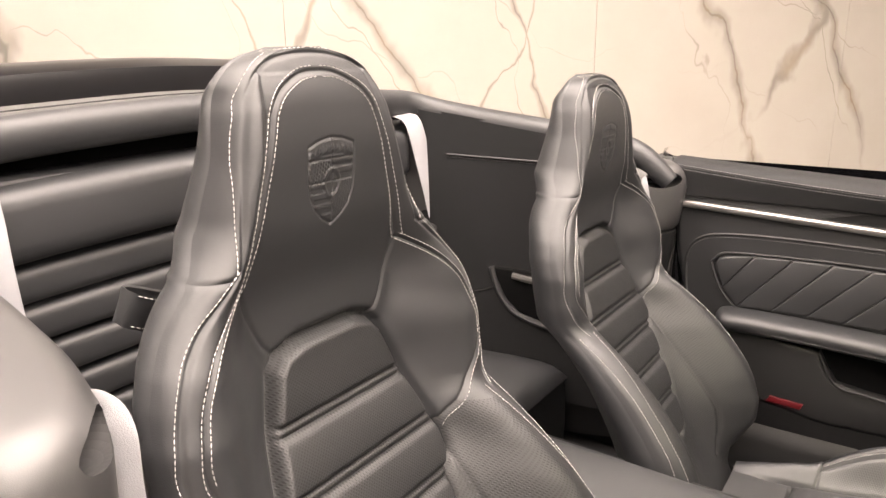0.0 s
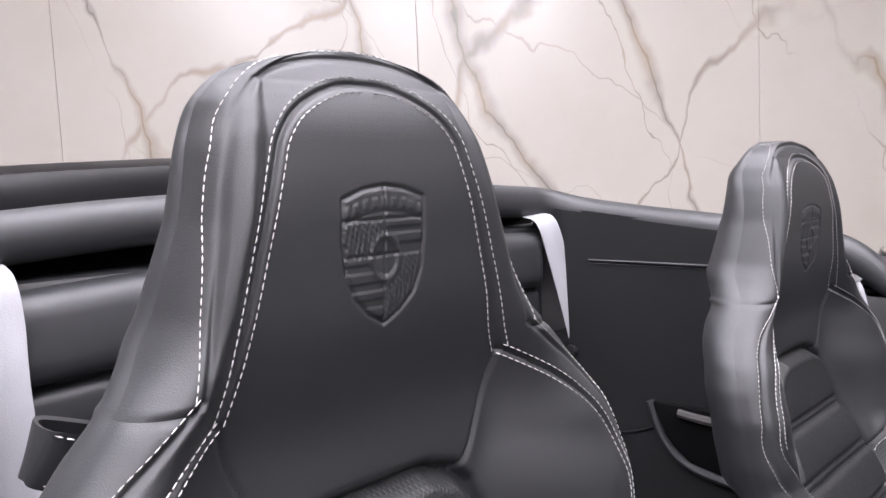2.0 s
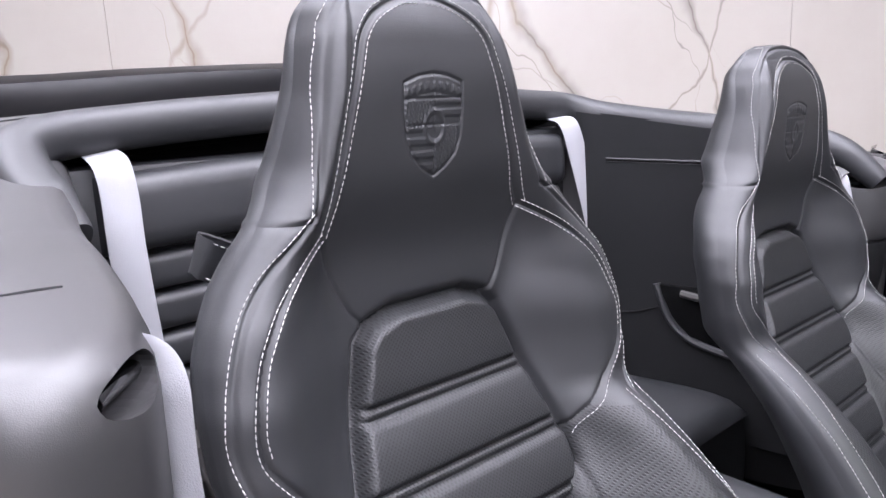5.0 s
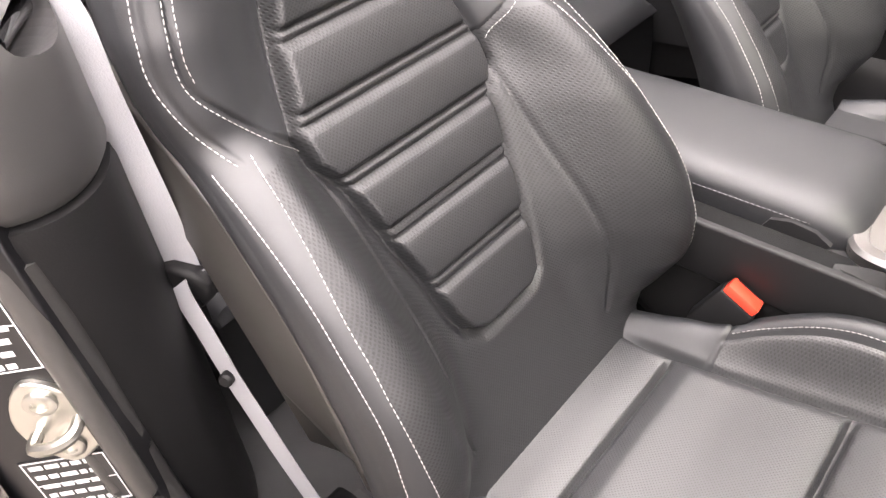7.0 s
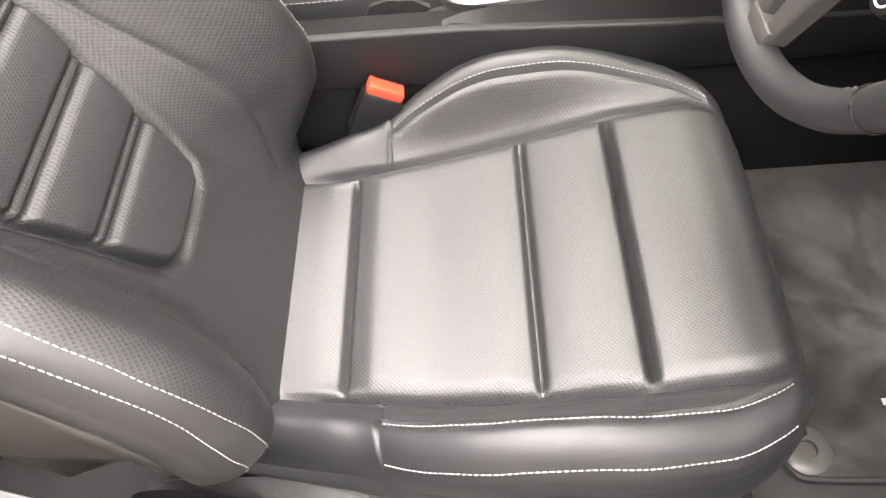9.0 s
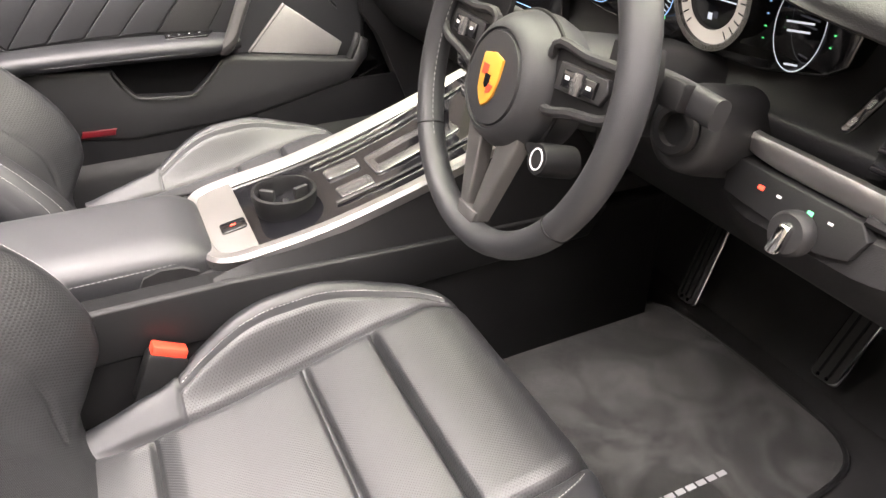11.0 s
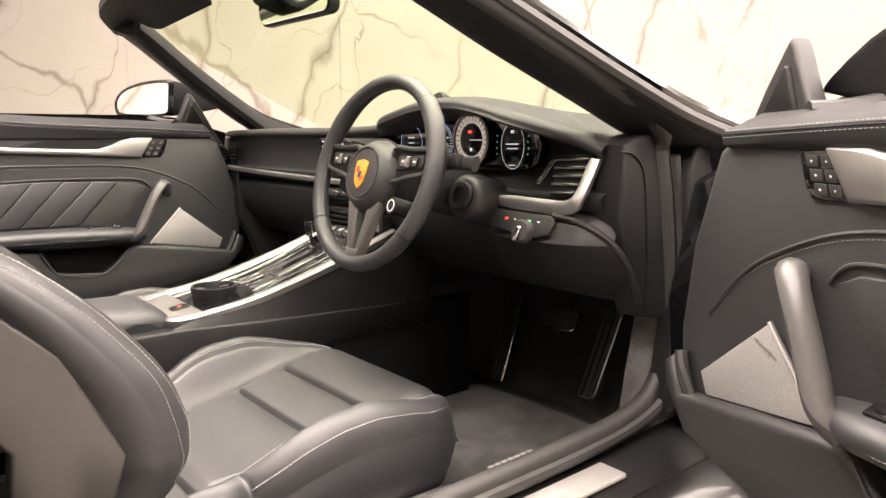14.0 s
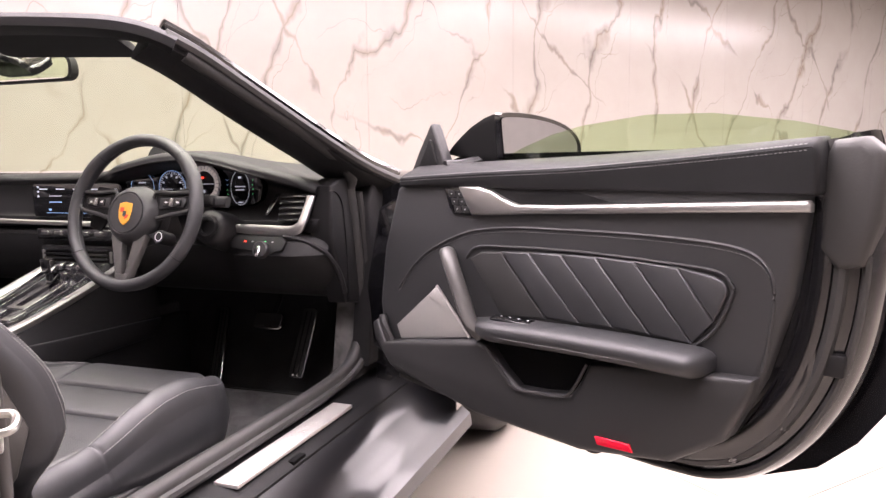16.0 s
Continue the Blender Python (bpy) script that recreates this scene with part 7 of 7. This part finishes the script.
line_part("pillar_seal", [(-.034, -.708, .845), (-.020, -.714, .78), (-.008, -.716, .68), (-.004, -.716, .55), (-.006, -.716, .44)], .0085, SEALSHINE, car, 10, "shiny rubber pillar seal")
line_part("pillar_seal", [(-.052, -.722, .80), (-.040, -.726, .76), (-.030, -.729, .68), (-.026, -.729, .55), (-.028, -.728, .44)], .006, SEALSHINE, car, 10)
bm = bmesh.new()


def fold(u, v):
    a = u * 1.0
    x = -.115 + .10 * u - .035 * v * (1 - u)
    y = -.752 + .045 * u * u
    return Vector((x + .006 * math.sin(9 * u + 4 * v), y - .010 * math.sin(7 * u + 2 * v) * v - .012 * math.sin(math.pi * v), .884 - .16 * v * (.75 + .25 * math.sin(3 * u)) - .02 * u))


sheet(bm, fold, np.linspace(0, 1, 20), np.linspace(0, 1, 16))
fo = part("seal_flap", bm, PLASTIC, car, "creased black rubber flap at the pillar top")
md = fo.modifiers.new("thick", "SOLIDIFY")
md.thickness = .006

jamb_parts = {ob for ob in bpy.data.objects if ob not in before}

# ---- belts ----
belt = thing("seat_belt", "pale grey front seat belt with black tongue hanging at the pillar", "seat belt", "seat belts")
A1 = [Vector((.75, .45, 0))]
ribbon("webbing", [(-.140, -.633, .860), (-.129, -.618, .867), (-.114, -.605, .864), (-.103, -.600, .848), (-.092, -.604, .80), (-.076, -.606, .72), (-.073, -.606, .645)], A1, .046, BELT, belt)
ribbon("webbing", [(-.066, -.612, .650), (-.055, -.615, .640), (-.035, -.617, .612), (-.020, -.618, .578), (.006, -.618, .524), (.030, -.617, .471), (.07, -.61, .36)], [Vector((-.97, -.13, -.2))], .030, BELT, belt)
bm = bmesh.new()
tongue_at = lambda a, l, b: Vector((-.072, -.606, .640)) + Vector((.78, .35, .28)).normalized() * a + Vector((.45, -.85, 0)).normalized() * l + Vector((-.25, -.15, .95)).normalized() * b
prism(bm, [(-.030, -.012), (-.022, -.022), (.012, -.022), (.030, -.012), (.034, .0), (.026, .014), (.010, .024), (-.016, .024), (-.030, .012)], -.010, .010, tongue_at, .006)
tg_ = part("tongue_grip", bm, PLASTIC_DARK, belt, "black plastic belt tongue grip")
bm = bmesh.new()
prism(bm, [(-.020, -.016), (.018, -.016), (.018, -.010), (-.020, -.010)], .010, .0108, tongue_at)
part("slot", bm, GLOSS, tg_)
for b0, b1 in ((-.013, -.006), (.004, .011)):
    bm = bmesh.new()
    prism(bm, [(.028, b0), (.078, b0), (.078, b1), (.028, b1)], -.0015, .0015, tongue_at, .0006)
    part("tongue_blade", bm, CHROME, tg_, "steel belt tongue")
bm = bmesh.new()
prism(bm, [(.070, -.013), (.082, -.010), (.082, .008), (.070, .011)], -.0015, .0015, tongue_at, .0006)
part("tongue_blade", bm, CHROME, tg_)
bm = bmesh.new()
box(bm, (-.076, -.614, .596), (-.060, -.598, .622), .004)
part("belt_stop", bm, PLASTIC_DARK, belt)
bm = bmesh.new()
lathe(bm, [(.0, -.003), (.006, -.003), (.006, .004), (.004, .006), (0, .006)], (-.018, -.622, .578), (.5, -.8, .3), 14)
part("belt_button", bm, PLASTIC_DARK, belt, "black belt stop button")
near_side += [ob for ob in bpy.data.objects if ob not in before]
NEAR, OLD = Vector((.388, -.768, 1.048)), Vector((.40, -.765, 1.02))


def spread(ob, factor):
    """Sets a part of the door pillar further out, by a factor that depends on its height."""
    for v in ob.data.vertices:
        v.co = NEAR + (v.co - OLD) * factor(v.co.z)
    ob.data.update()


for ob in near_side:
    if ob.type == "MESH":
        spread(ob, (lambda z: 1.165) if ob in jamb_parts else (lambda z: float(np.interp(z, [.36, .645, .848], [1.16, 1.14, 1.055]))))


def mirrored(ob, name, label=""):
    """The same part on the other side of the car."""
    me = ob.data.copy()
    for v in me.vertices:
        v.co.y = -v.co.y
    me.flip_normals()
    twin = new(name, me)
    twin.parent = ob.parent
    if label:
        twin["label"] = label
    return twin


mirrored(cover, "quarter_cover", "smooth black leather quarter cover")
mirrored(trim_r, "pillar_trim", "black leather door pillar trim")
mirrored(guide_r, "belt_guide", "glossy black belt guide")

pb = thing("seat_belt", "pale grey seat belt beside the far front seat", "seat belt", "seat belts")
ribbon("webbing", [(-.175, .628, .872), (-.160, .610, .882), (-.146, .598, .878), (-.138, .594, .858), (-.128, .594, .80), (-.112, .590, .70), (-.10, .586, .60)], [Vector((.8, -.3, 0))], .046, BELT, pb)
rb = thing("seat_belt", "pale grey rear seat belt over the bench", "seat belt", "seat belts")
ribbon("webbing", [(-.70, -.462, 1.012), (-.665, -.461, 1.008), (-.636, -.458, .992), (-.626, -.456, .95), (-.616, -.458, .87), (-.610, -.45, .70), (-.59, -.44, .50), (-.57, -.43, .456)], [Vector((.2, .97, .1))], .046, BELT, rb)
rb = thing("seat_belt", "pale grey rear seat belt with a black end stop", "seat belt", "seat belts")
ribbon("webbing", [(-.70, .462, 1.014), (-.665, .464, 1.012), (-.636, .470, .995), (-.626, .490, .92), (-.616, .520, .80), (-.612, .535, .72), (-.60, .54, .50), (-.57, .54, .456)], [Vector((.2, .97, .1))], .048, BELT, rb)
line_part("end_stop", [(-.612, .495, .745), (-.607, .53, .743), (-.604, .562, .745)], .011, PLASTIC, rb, 10)

# release strap on the driver's seat
STRAP_UP = Vector((.30, .18, .93)).normalized()
root, tip = Vector((-.240, -.100, .905)), Vector((-.208, -.180, .944))
side_way = (tip - root).normalized().cross(STRAP_UP).normalized()
if side_way.x < 0:
    side_way = -side_way
strap = [root.lerp(tip, f) + side_way * d for f, d in ((0, .012), (.4, .015), (.75, .014), (.95, .011), (1.0, .004), (.95, -.003), (.75, -.006), (.4, -.006), (0, -.003))]
lp = ribbon("release_strap", strap, [STRAP_UP], .034, LEATHER, driver_seat, "black leather release strap with pale stitching", thick=.003)
for o in (-.015, .015):
    stitches([p + STRAP_UP * o + side_way * .0024 for p in spline(strap, 8)][:30], lambda p: side_way, lp, .0066, .0044, .0012)
